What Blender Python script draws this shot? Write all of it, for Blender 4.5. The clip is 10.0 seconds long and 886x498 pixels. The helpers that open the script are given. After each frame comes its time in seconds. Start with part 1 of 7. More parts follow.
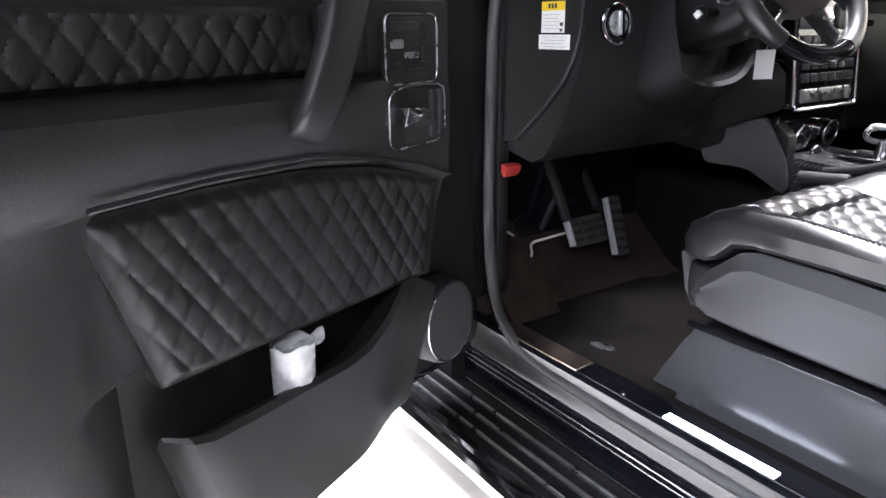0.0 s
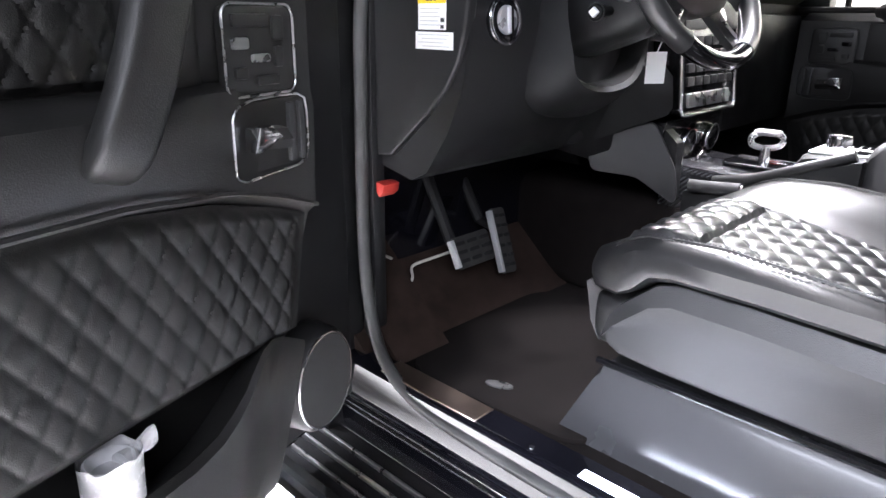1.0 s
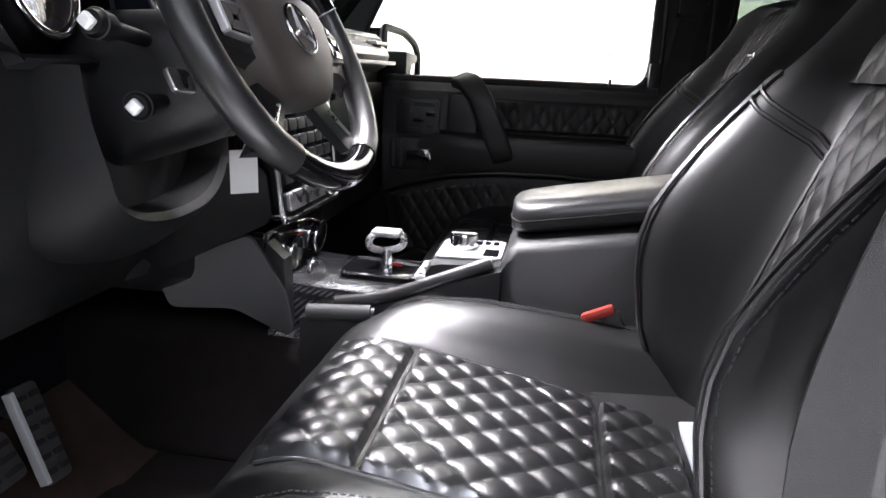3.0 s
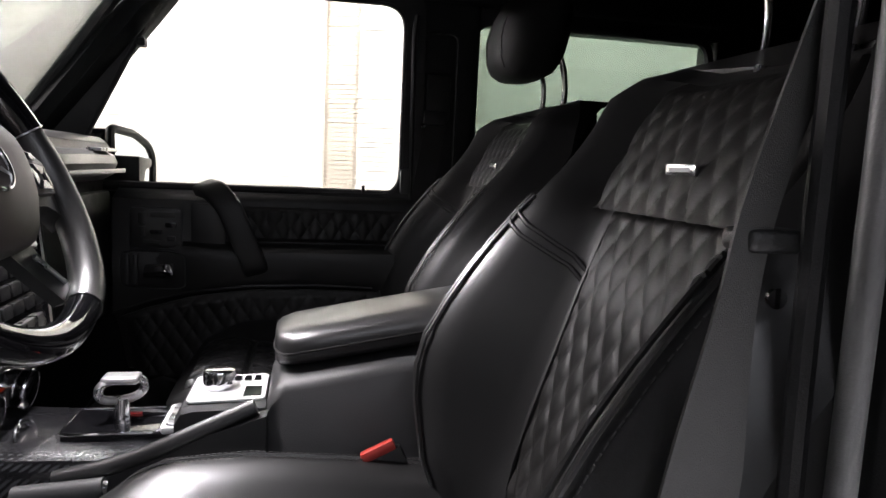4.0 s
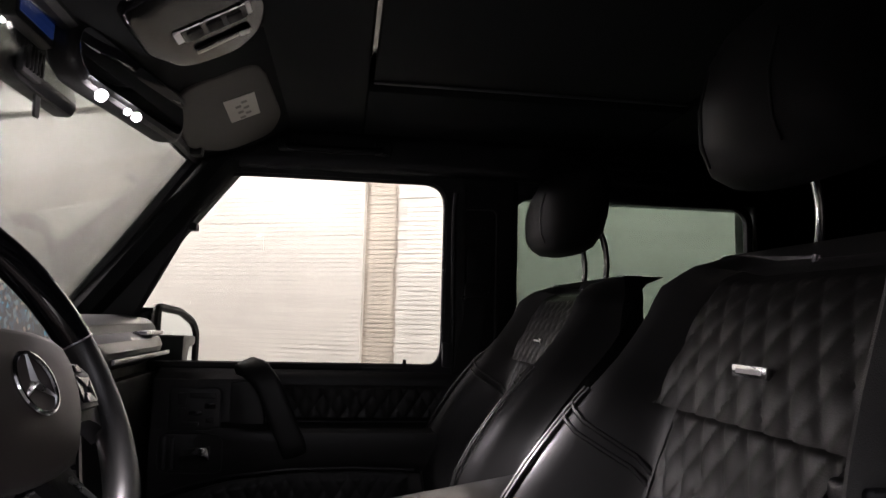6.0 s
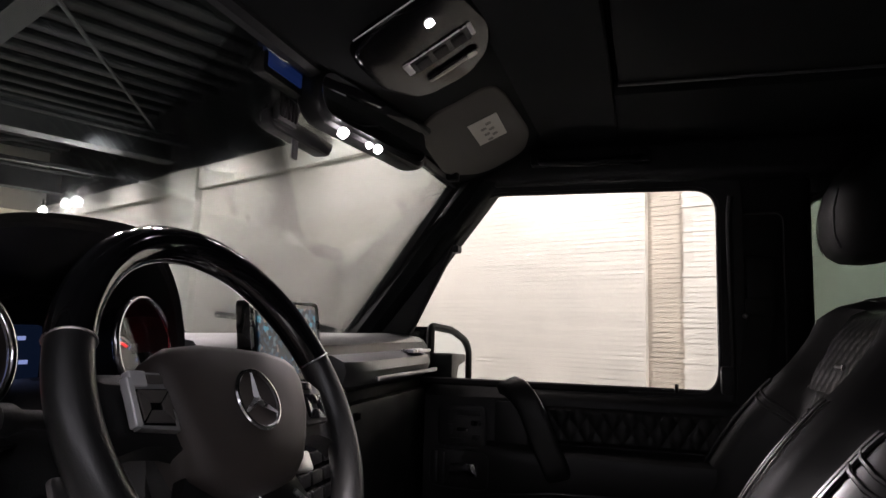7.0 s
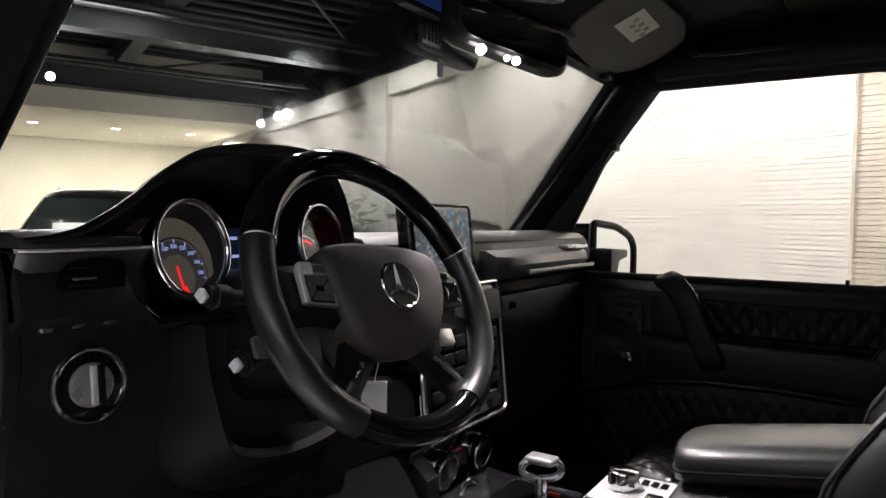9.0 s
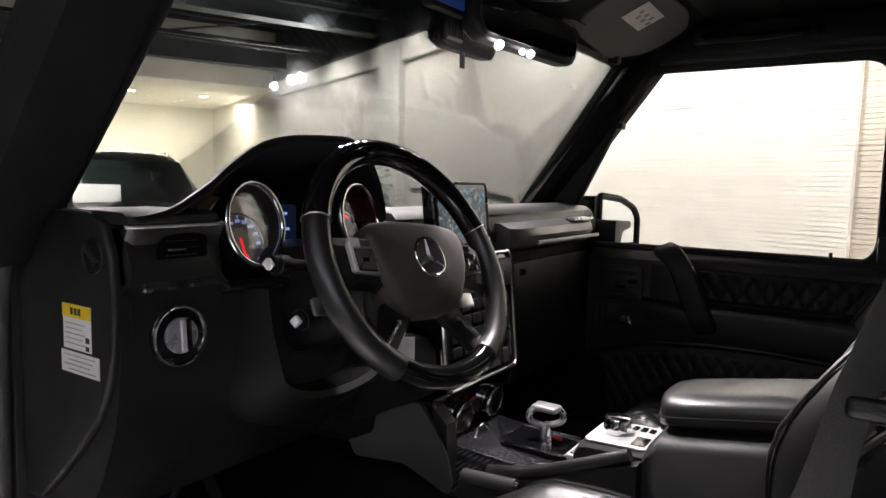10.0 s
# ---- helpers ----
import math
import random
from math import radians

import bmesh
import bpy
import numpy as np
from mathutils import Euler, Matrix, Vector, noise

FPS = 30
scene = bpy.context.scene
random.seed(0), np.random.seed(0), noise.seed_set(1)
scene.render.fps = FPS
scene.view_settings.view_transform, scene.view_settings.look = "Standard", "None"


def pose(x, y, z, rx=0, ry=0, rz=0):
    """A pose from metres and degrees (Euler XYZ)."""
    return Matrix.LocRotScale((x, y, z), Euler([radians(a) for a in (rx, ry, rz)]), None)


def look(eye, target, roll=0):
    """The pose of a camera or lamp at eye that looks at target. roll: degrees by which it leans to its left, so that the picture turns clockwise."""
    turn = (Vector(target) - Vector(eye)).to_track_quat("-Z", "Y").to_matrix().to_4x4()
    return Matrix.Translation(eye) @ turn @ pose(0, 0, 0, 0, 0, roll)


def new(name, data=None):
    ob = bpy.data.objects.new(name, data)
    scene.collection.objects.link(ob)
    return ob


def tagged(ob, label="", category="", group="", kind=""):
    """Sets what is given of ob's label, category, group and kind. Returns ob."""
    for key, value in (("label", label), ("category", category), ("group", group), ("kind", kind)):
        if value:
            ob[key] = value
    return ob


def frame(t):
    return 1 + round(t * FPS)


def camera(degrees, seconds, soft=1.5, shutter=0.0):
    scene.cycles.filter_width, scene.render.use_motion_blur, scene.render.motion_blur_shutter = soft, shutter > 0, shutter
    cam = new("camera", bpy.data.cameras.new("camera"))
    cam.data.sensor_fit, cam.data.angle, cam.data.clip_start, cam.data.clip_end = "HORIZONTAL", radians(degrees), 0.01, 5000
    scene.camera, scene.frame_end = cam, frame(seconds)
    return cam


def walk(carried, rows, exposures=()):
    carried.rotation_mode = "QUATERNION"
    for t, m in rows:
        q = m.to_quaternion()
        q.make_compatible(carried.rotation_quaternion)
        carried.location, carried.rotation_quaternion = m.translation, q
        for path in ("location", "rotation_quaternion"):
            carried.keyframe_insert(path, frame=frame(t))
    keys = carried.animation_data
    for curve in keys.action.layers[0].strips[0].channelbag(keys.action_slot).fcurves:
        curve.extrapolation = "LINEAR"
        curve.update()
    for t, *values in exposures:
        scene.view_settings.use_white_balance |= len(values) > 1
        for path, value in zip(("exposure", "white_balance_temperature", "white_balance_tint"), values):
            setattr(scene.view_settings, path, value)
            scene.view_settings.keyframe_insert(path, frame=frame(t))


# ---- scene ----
cam = camera(66.7, 10.0)
PATH = [
    (0, (-1.535, -0.023, 1.282), (-0.484, 1.558, 0.654), -0.7),
    (0.5, (-1.486, 0.079, 1.29), (-0.249, 1.516, 0.655), -0.0),
    (1, (-1.424, 0.151, 1.289), (-0.072, 1.471, 0.634), 0.6),
    (1.5, (-1.322, 0.228, 1.289), (0.084, 1.5, 0.654), -0.3),
    (2, (-1.209, 0.286, 1.296), (0.351, 1.367, 0.666), -0.3),
    (2.5, (-1.139, 0.319, 1.312), (0.57, 1.177, 0.727), 0.1),
    (3, (-1.059, 0.367, 1.342), (0.848, 0.672, 0.822), 2.6),
    (3.2, (-1.033, 0.377, 1.352), (0.902, 0.455, 0.856), 3.1),
    (4.3, (-0.967, 0.391, 1.391), (0.966, -0.101, 1.24), 2.3),
    (4.5, (-0.969, 0.396, 1.395), (0.959, -0.128, 1.303), 2.1),
    (5, (-0.974, 0.403, 1.408), (0.958, -0.114, 1.468), 1.7),
    (5.2, (-0.974, 0.404, 1.411), (0.96, -0.092, 1.526), 1.8),
    (6.3, (-0.927, 0.388, 1.435), (1.059, 0.318, 1.662), 1.5),
    (6.5, (-0.912, 0.369, 1.435), (1.069, 0.503, 1.672), 1.6),
    (7, (-0.89, 0.318, 1.438), (1.012, 0.89, 1.671), 1.6),
    (7.5, (-0.89, 0.277, 1.437), (0.926, 1.096, 1.614), 1.0),
    (8, (-0.903, 0.24, 1.44), (0.851, 1.19, 1.578), 1.2),
    (8.5, (-0.925, 0.218, 1.436), (0.774, 1.272, 1.479), 0.9),
    (9, (-0.955, 0.205, 1.444), (0.724, 1.287, 1.358), 0.8),
    (9.5, (-1.022, 0.172, 1.455), (0.653, 1.257, 1.317), 1.1),
    (10, (-1.079, 0.147, 1.468), (0.58, 1.246, 1.272), 1.4),
]
WALKROWS = [(t, look(eye, target, roll)) for t, eye, target, roll in PATH]
walk(cam, WALKROWS, [(0.0, 2.1, 6050, 17), (1.0, 2.65, 6050, 16), (2.0, 2.4, 6050, 16), (2.6, 2.25, 6100, 16), (3.2, 1.9, 6150, 16), (4.5, 0.8, 6400, 18), (5.2, 0.4, 6450, 20), (6.5, 0.2, 6500, 22), (7.5, 0.12, 6500, 22), (8.0, 0.16, 6500, 21), (9.0, 0.4, 6500, 19), (10.0, 0.6, 6500, 17)])

# ---- world and lights: an evening showroom, lit by its own ceiling lamps ----
world = bpy.data.worlds.new("world")
scene.world = world
world.use_nodes = True
world.node_tree.nodes["Background"].inputs[0].default_value = (0.010, 0.012, 0.016, 1)
world.node_tree.nodes["Background"].inputs[1].default_value = 1.0

ROOM = Matrix.Rotation(radians(-24), 4, "Z")      # the showroom stands turned against the car


def room(a, b, z):
    """Showroom place: a along its side wall, b towards that wall."""
    return ROOM @ Vector((b, a, z))


def area_lamp(name, place, target, sx, sy, watts, colour=(1.0, 0.95, 0.88), spread=180):
    data = bpy.data.lights.new(name, "AREA")
    data.shape, data.size, data.size_y, data.energy, data.color = "RECTANGLE", sx, sy, watts, colour
    data.spread = radians(spread)
    ob = new(name, data)
    ob.matrix_world = look(place, target)
    return ob


def spot_lamp(name, place, target, watts, degrees, blend=0.6, colour=(1.0, 0.93, 0.84), radius=0.05):
    data = bpy.data.lights.new(name, "SPOT")
    data.energy, data.spot_size, data.spot_blend, data.color, data.shadow_soft_size = watts, radians(degrees), blend, colour, radius
    ob = new(name, data)
    ob.matrix_world = look(place, target)
    return ob


WALL_B = 2.30
# wall washers along the side wall
for a, watts in ((-1.2, 270), (0.3, 240), (1.9, 215), (3.5, 200), (5.2, 190), (6.2, 70), (7.2, 190), (8.6, 200)):
    spot_lamp("wall_washer", room(a, WALL_B - 0.8, 3.12), room(a + 0.1, WALL_B, 1.75), watts, 112, 1.0, (1.0, 0.95, 0.90), 0.12)
# a row of track spots over the bonnet, that shine into the cabin through the windscreen
SPOTS = [(1.5, 0.75), (2.05, 0.62), (2.6, 0.5), (3.15, 0.38), (3.7, 0.25)]
for a, b in SPOTS:
    spot_lamp("track_lamp", room(a, b, 3.32) + (Vector((-0.25, 0.55, 1.0)) - room(a, b, 3.32)).normalized() * 0.10, (-0.22, 0.52, 1.02), 78, 27, 0.6, (1.0, 0.96, 0.92), 0.06)
# ceiling lamps over the aisle beside the open door
for place, watts in (((-3.7, -2.2, 3.0), 15), ((-4.4, 0.4, 3.0), 9)):
    area_lamp("aisle_light", place, (-0.8, 0.7, 0.9), 2.4, 0.8, watts, (0.93, 0.96, 1.0))
area_lamp("hall_ceiling_light", (-3.4, -0.8, 3.4), (-3.4, -0.8, 0), 3.6, 4.5, 12, (0.97, 0.98, 1.0))
# added narrow fill without a known fixture, to brighten sill and plinth
spot_lamp("sill_fill", (-3.2, -0.7, 3.1), (-0.62, 0.44, 0.78), 150, 14, 0.5, (0.93, 0.96, 1.0), 0.08)
for x, y, watts, deg in ((-1.16, 0.20, 480, 15), (-1.25, 1.75, 900, 27), (-1.7, -0.35, 900, 26), (-2.6, -0.9, 600, 30), (-2.7, 1.3, 900, 34), (-4.2, 1.9, 1300, 40)):
    spot_lamp("floor_spot", (x, y, 3.25), (x, y, 0), watts, deg * 1.35, 0.9, (0.97, 0.98, 1.0), 0.08)
# the car's own reading lamps under the mirror and in the roof console
for place, watts in (((-0.077, 0.694, 1.668), 8), ((0.001, 0.674, 1.668), 8), ((-0.103, 0.579, 1.800), 1.0)):
    spot_lamp("reading_light", place, (-0.14, 0.45, 1.0), watts, 86, 0.5, (1.0, 0.97, 0.94), 0.012)
# far track spots, aimed at the car
FAR_SPOTS = [(8.07, -0.52, 2.90), (9.2, 2.1, 2.77), (8.13, 2.1, 2.77), (8.42, 2.08, 2.77)]
for a, b, z in FAR_SPOTS:
    p = room(a, b, z)
    spot_lamp("far_track_lamp", p + (Vector((-0.2, 0.4, 1.1)) - p).normalized() * 0.12, (-0.2, 0.4, 1.1), 200, 50, 0.6, (1.0, 0.96, 0.92), 0.06)
area_lamp("hall_light", room(5.5, -1.0, 3.2), room(5.5, -1.0, 0), 2.5, 0.3, 25)
# added fill without a fixture, to brighten the parked car's price card
spot_lamp("card_fill", room(7.2, -0.5, 2.75), room(8.2, -0.4, 1.2), 90, 50, 0.8, (1.0, 0.95, 0.88), 0.06)
area_lamp("soffit_light", room(11.4, 1.0, 2.7), room(11.6, 1.0, 0), 5.0, 1.0, 300, (1.0, 0.9, 0.72))


# ---- materials ----
def nodes_of(name):
    m = bpy.data.materials.new(name)
    m.use_nodes = True
    t = m.node_tree
    return m, t, t.nodes["Principled BSDF"]


def link(t, a, b):
    t.links.new(a, b)


def surface(name, colour, rough=0.5, metal=0.0, grain=0.0, grain_scale=400.0, vary=0.25, vary_scale=6.0, rough_vary=0.1, coat=0.0, spec=0.5, sheen=0.0, random_tint=0.0, coat_rough=0.06, coords="Object"):
    """A surface with fine relief and uneven colour and gloss at two scales."""
    m, t, p = nodes_of(name)
    p.inputs["Metallic"].default_value = metal
    p.inputs["Coat Weight"].default_value = coat
    p.inputs["Coat Roughness"].default_value = coat_rough
    p.inputs["Specular IOR Level"].default_value = spec
    p.inputs["Sheen Weight"].default_value = sheen
    tc = t.nodes.new("ShaderNodeTexCoord")
    n1 = t.nodes.new("ShaderNodeTexNoise")
    n1.inputs["Scale"].default_value, n1.inputs["Detail"].default_value = vary_scale, 5
    link(t, tc.outputs[coords], n1.inputs["Vector"])
    n2 = t.nodes.new("ShaderNodeTexNoise")
    n2.inputs["Scale"].default_value, n2.inputs["Detail"].default_value = grain_scale, 3
    link(t, tc.outputs[coords], n2.inputs["Vector"])
    ramp = t.nodes.new("ShaderNodeMapRange")
    ramp.inputs["From Min"].default_value, ramp.inputs["From Max"].default_value = 0.25, 0.75
    ramp.inputs["To Min"].default_value, ramp.inputs["To Max"].default_value = 1 - vary, 1 + vary
    link(t, n1.outputs["Fac"], ramp.inputs["Value"])
    mul = t.nodes.new("ShaderNodeVectorMath")
    mul.operation = "SCALE"
    mul.inputs[0].default_value = colour[:3]
    link(t, ramp.outputs[0], mul.inputs["Scale"])
    last = mul.outputs[0]
    if random_tint:
        info = t.nodes.new("ShaderNodeObjectInfo")
        r2 = t.nodes.new("ShaderNodeMapRange")
        r2.inputs["To Min"].default_value, r2.inputs["To Max"].default_value = 1 - random_tint, 1 + random_tint
        link(t, info.outputs["Random"], r2.inputs["Value"])
        m2 = t.nodes.new("ShaderNodeVectorMath")
        m2.operation = "SCALE"
        link(t, last, m2.inputs[0])
        link(t, r2.outputs[0], m2.inputs["Scale"])
        last = m2.outputs[0]
    link(t, last, p.inputs["Base Color"])
    rr = t.nodes.new("ShaderNodeMapRange")
    rr.inputs["From Min"].default_value, rr.inputs["From Max"].default_value = 0.3, 0.7
    rr.inputs["To Min"].default_value, rr.inputs["To Max"].default_value = max(0.02, rough - rough_vary), min(1, rough + rough_vary)
    link(t, n1.outputs["Fac"], rr.inputs["Value"])
    link(t, rr.outputs[0], p.inputs["Roughness"])
    if grain:
        b = t.nodes.new("ShaderNodeBump")
        b.inputs["Strength"].default_value, b.inputs["Distance"].default_value = grain, 0.001
        link(t, n2.outputs["Fac"], b.inputs["Height"])
        link(t, b.outputs["Normal"], p.inputs["Normal"])
    return m


def glow(name, colour, strength):
    m, t, p = nodes_of(name)
    p.inputs["Base Color"].default_value = (0, 0, 0, 1)
    p.inputs["Emission Color"].default_value = (*colour, 1)
    p.inputs["Emission Strength"].default_value = strength
    return m


def clear_glass(name, tint=(0.97, 0.98, 0.975), gloss=0.5):
    m, t, p = nodes_of(name)
    t.nodes.remove(p)
    mix = t.nodes.new("ShaderNodeMixShader")
    fr = t.nodes.new("ShaderNodeFresnel")
    fr.inputs["IOR"].default_value = 1.33
    sc = t.nodes.new("ShaderNodeMath")
    sc.operation, sc.inputs[1].default_value = "MULTIPLY", gloss
    tr = t.nodes.new("ShaderNodeBsdfTransparent")
    tr.inputs["Color"].default_value = (*tint, 1)
    gl = t.nodes.new("ShaderNodeBsdfGlossy")
    gl.inputs["Roughness"].default_value = 0.02
    link(t, fr.outputs[0], sc.inputs[0])
    link(t, sc.outputs[0], mix.inputs[0])
    link(t, tr.outputs[0], mix.inputs[1])
    link(t, gl.outputs[0], mix.inputs[2])
    link(t, mix.outputs[0], t.nodes["Material Output"].inputs["Surface"])
    return m


LEATHER = surface("black_leather", (0.015, 0.0147, 0.015), 0.40, grain=0.16, grain_scale=900, vary=0.1, vary_scale=5, rough_vary=0.02, spec=0.55, coat=0.55, coat_rough=0.27)
PERF_BACK = surface("matt_perforated_leather", (0.0085, 0.0081, 0.0078), 0.46, grain=0.25, grain_scale=620, vary=0.1, vary_scale=6, rough_vary=0.02, spec=0.24)
LEATHER_SOFT = surface("soft_black_leather", (0.012, 0.0115, 0.0115), 0.62, grain=0.3, grain_scale=800, vary=0.15, vary_scale=7, spec=0.18)
PERF = surface("perforated_leather", (0.011, 0.011, 0.0115), 0.40, grain=0.3, grain_scale=620, vary=0.1, vary_scale=6, rough_vary=0.015, spec=0.6, coat=0.7, coat_rough=0.28)
QUILT_DOOR = surface("quilted_door_leather", (0.016, 0.0155, 0.015), 0.44, grain=0.4, grain_scale=700, vary=0.25, vary_scale=8, spec=0.4)
PLASTIC = surface("grained_black_plastic", (0.0115, 0.0115, 0.012), 0.42, grain=0.4, grain_scale=650, vary=0.25, vary_scale=10, spec=0.38)
PLASTIC_GREY = surface("anthracite_plastic", (0.032, 0.032, 0.033), 0.46, grain=0.4, grain_scale=650, vary=0.15, vary_scale=10)
TRIM = surface("door_trim_skin", (0.018, 0.0176, 0.0172), 0.45, grain=0.4, grain_scale=600, vary=0.22, vary_scale=6)
SATIN = surface("satin_black_trim", (0.017, 0.0165, 0.016), 0.36, vary=0.2, vary_scale=14, rough_vary=0.05, spec=0.6)
DEEP_GLOSS = surface("deep_gloss_black", (0.005, 0.005, 0.0055), 0.10, vary=0.3, vary_scale=8, rough_vary=0.03, spec=0.22)
GLOSS = surface("piano_black", (0.006, 0.006, 0.007), 0.07, vary=0.3, vary_scale=8, rough_vary=0.03, coat=0.6)
RUBBER = surface("black_rubber", (0.012, 0.012, 0.013), 0.65, grain=0.4, grain_scale=300)
SEAL = surface("grey_flocked_seal", (0.060, 0.060, 0.060), 0.5, grain=0.3, grain_scale=500, vary=0.35, vary_scale=14)
CARPET = surface("brown_black_carpet", (0.0105, 0.0086, 0.0082), 0.95, grain=1.0, grain_scale=900, vary=0.35, vary_scale=30, spec=0.1)
CARPET_FOOT = surface("brown_footwell_carpet", (0.036, 0.024, 0.020), 0.95, grain=1.0, grain_scale=800, vary=0.3, vary_scale=25, spec=0.1)
HEADLINER = surface("black_headliner_cloth", (0.012, 0.013, 0.013), 0.9, grain=0.7, grain_scale=700, vary=0.3, vary_scale=5, spec=0.15)
CHROME = surface("polished_chrome", (0.80, 0.80, 0.82), 0.12, metal=1.0, vary=0.08, rough_vary=0.05)
ALU = surface("brushed_aluminium", (0.60, 0.60, 0.61), 0.30, metal=1.0, vary=0.12, vary_scale=40, grain=0.25, grain_scale=500)
RIB_METAL = surface("satin_rib_metal", (0.85, 0.85, 0.86), 0.34, metal=1.0, vary=0.15, vary_scale=30)
# warm base colour carries the copper-tinted highlight on the sill plate
STEEL = surface("warm_highlight_steel", (0.50, 0.40, 0.34), 0.34, metal=1.0, vary=0.1, vary_scale=12, grain=0.15)
SILVER_PLATE = surface("pale_silver_paint", (0.72, 0.72, 0.73), 0.42, metal=0.35, vary=0.06, vary_scale=20)
SILVER_PAINT = surface("silver_trim_paint", (0.42, 0.42, 0.43), 0.34, metal=0.6, vary=0.1, vary_scale=20)
BODY = surface("black_car_paint", (0.006, 0.006, 0.009), 0.10, vary=0.2, rough_vary=0.04, coat=0.8)
BELT = surface("dark_grey_belt_webbing", (0.022, 0.0215, 0.021), 0.6, grain=0.5, grain_scale=1200, spec=0.4)
HOOD = surface("black_hood_leather", (0.015, 0.0145, 0.014), 0.56, grain=0.3, grain_scale=900, vary=0.1, vary_scale=6, spec=0.34)
PILLAR = surface("black_pillar_cladding", (0.008, 0.008, 0.0085), 0.52, grain=0.3, grain_scale=700, vary=0.15, spec=0.25)
PEDAL = surface("grey_pedal_metal", (0.085, 0.082, 0.08), 0.42, metal=0.5, vary=0.2, vary_scale=60, grain=0.3, grain_scale=500)
RIM = surface("black_rim_leather", (0.018, 0.018, 0.0182), 0.40, coat=0.5, coat_rough=0.30, grain=0.15, grain_scale=900, vary=0.1, vary_scale=8, rough_vary=0.02)
PAD_COVER = surface("brown_black_airbag_cover", (0.042, 0.034, 0.031), 0.52, grain=0.3, grain_scale=900, vary=0.08, vary_scale=6)
RED = surface("red_plastic", (0.42, 0.035, 0.025), 0.45, grain=0.2)
KEY_GREY = surface("warm_grey_key", (0.085, 0.078, 0.073), 0.45, vary=0.1)
PAPER = surface("white_label_paper", (0.80, 0.80, 0.78), 0.6, vary=0.05)
PAPER_GREY = surface("grey_label_paper", (0.62, 0.59, 0.54), 0.7, vary=0.1)
YELLOW = surface("yellow_label", (0.85, 0.60, 0.02), 0.6, vary=0.05)
INK = surface("grey_label_ink", (0.42, 0.42, 0.42), 0.7)
DARKINK = surface("dark_label_ink", (0.05, 0.05, 0.05), 0.7)
MIRROR, _t, _p = nodes_of("mirror_glass")
_p.inputs["Metallic"].default_value, _p.inputs["Roughness"].default_value, _p.inputs["Base Color"].default_value = 1, 0.01, (0.85, 0.87, 0.88, 1)
GLASS = clear_glass("clear_window_glass", (0.93, 0.96, 0.94), 0.8)
SCREEN_GLASS = clear_glass("green_windscreen_glass", (0.90, 0.945, 0.925), 0.8)
TINT = clear_glass("tinted_window_glass", (0.34, 0.40, 0.36), 0.9)
DIALGLASS = clear_glass("dial_glass", (0.97, 0.97, 0.97), 0.12)
# faint glow of dial face and band stands for the reflection in the glass
DIALFACE = glow("dial_reflection_grey", (0.044, 0.038, 0.030), 1.0)
DIALBAND = glow("dial_reflection_band", (0.018, 0.0175, 0.018), 1.0)
LAMPWHITE = glow("lit_lamp_lens", (1.0, 0.97, 0.95), 30.0)
SPOTWHITE = glow("showroom_spot_lens", (1.0, 0.95, 0.88), 60.0)
DOWNWHITE = glow("downlight_lens", (1.0, 0.93, 0.80), 10.0)
REDGLOW = glow("red_needle_light", (1.0, 0.012, 0.015), 1.0)
BLUEGLOW = glow("pale_blue_dial_print", (0.32, 0.42, 0.80), 0.6)
DISPLAY = glow("blue_driver_display", (0.002, 0.0045, 0.012), 1.0)
SCREENBLUE = glow("dashcam_screen_light", (0.004, 0.010, 0.042), 1.0)
NAV = None


def build_nav():
    """A lit map screen: patches of slate, blue and tan."""
    m, t, p = nodes_of("lit_map_screen")
    tc = t.nodes.new("ShaderNodeTexCoord")
    v = t.nodes.new("ShaderNodeTexVoronoi")
    v.inputs["Scale"].default_value = 170
    link(t, tc.outputs["Object"], v.inputs["Vector"])
    r = t.nodes.new("ShaderNodeValToRGB")
    r.color_ramp.interpolation = "CONSTANT"
    for i, (pos, c) in enumerate(((0, (0.008, 0.014, 0.02)), (0.6, (0.012, 0.035, 0.06)), (0.82, (0.05, 0.09, 0.11)), (0.9, (0.02, 0.14, 0.22)), (0.96, (0.12, 0.10, 0.09)))):
        e = r.color_ramp.elements[i] if i < 2 else r.color_ramp.elements.new(pos)
        e.position, e.color = pos, (*c, 1)
    sep = t.nodes.new("ShaderNodeSeparateColor")
    link(t, v.outputs["Color"], sep.inputs[0])
    link(t, sep.outputs[0], r.inputs[0])
    p.inputs["Base Color"].default_value = (0.005, 0.005, 0.006, 1)
    p.inputs["Roughness"].default_value = 0.12
    link(t, r.outputs[0], p.inputs["Emission Color"])
    p.inputs["Emission Strength"].default_value = 0.8
    return m


NAV = build_nav()
FLOOR_TILE = surface("pale_polished_floor", (0.62, 0.60, 0.57), 0.22, vary=0.08, vary_scale=2, grain=0.05)
WALL_PAINT = surface("cream_wall_plaster", (0.66, 0.64, 0.59), 0.8, grain=0.5, grain_scale=60, vary=0.08, vary_scale=1.5)
# lighter than the dash: light from the washed wall is in the colour
DASH_TOP = surface("lit_dash_leather", (0.045, 0.045, 0.044), 0.36, grain=0.3, grain_scale=700, vary=0.1, vary_scale=6, spec=0.8, coat=0.5, coat_rough=0.3)
PLINTH = surface("glossy_anthracite_plinth_skin", (0.050, 0.050, 0.054), 0.26, grain=0.1, grain_scale=700, vary=0.15, vary_scale=4, rough_vary=0.04, spec=0.8, coat=0.6, coat_rough=0.16)
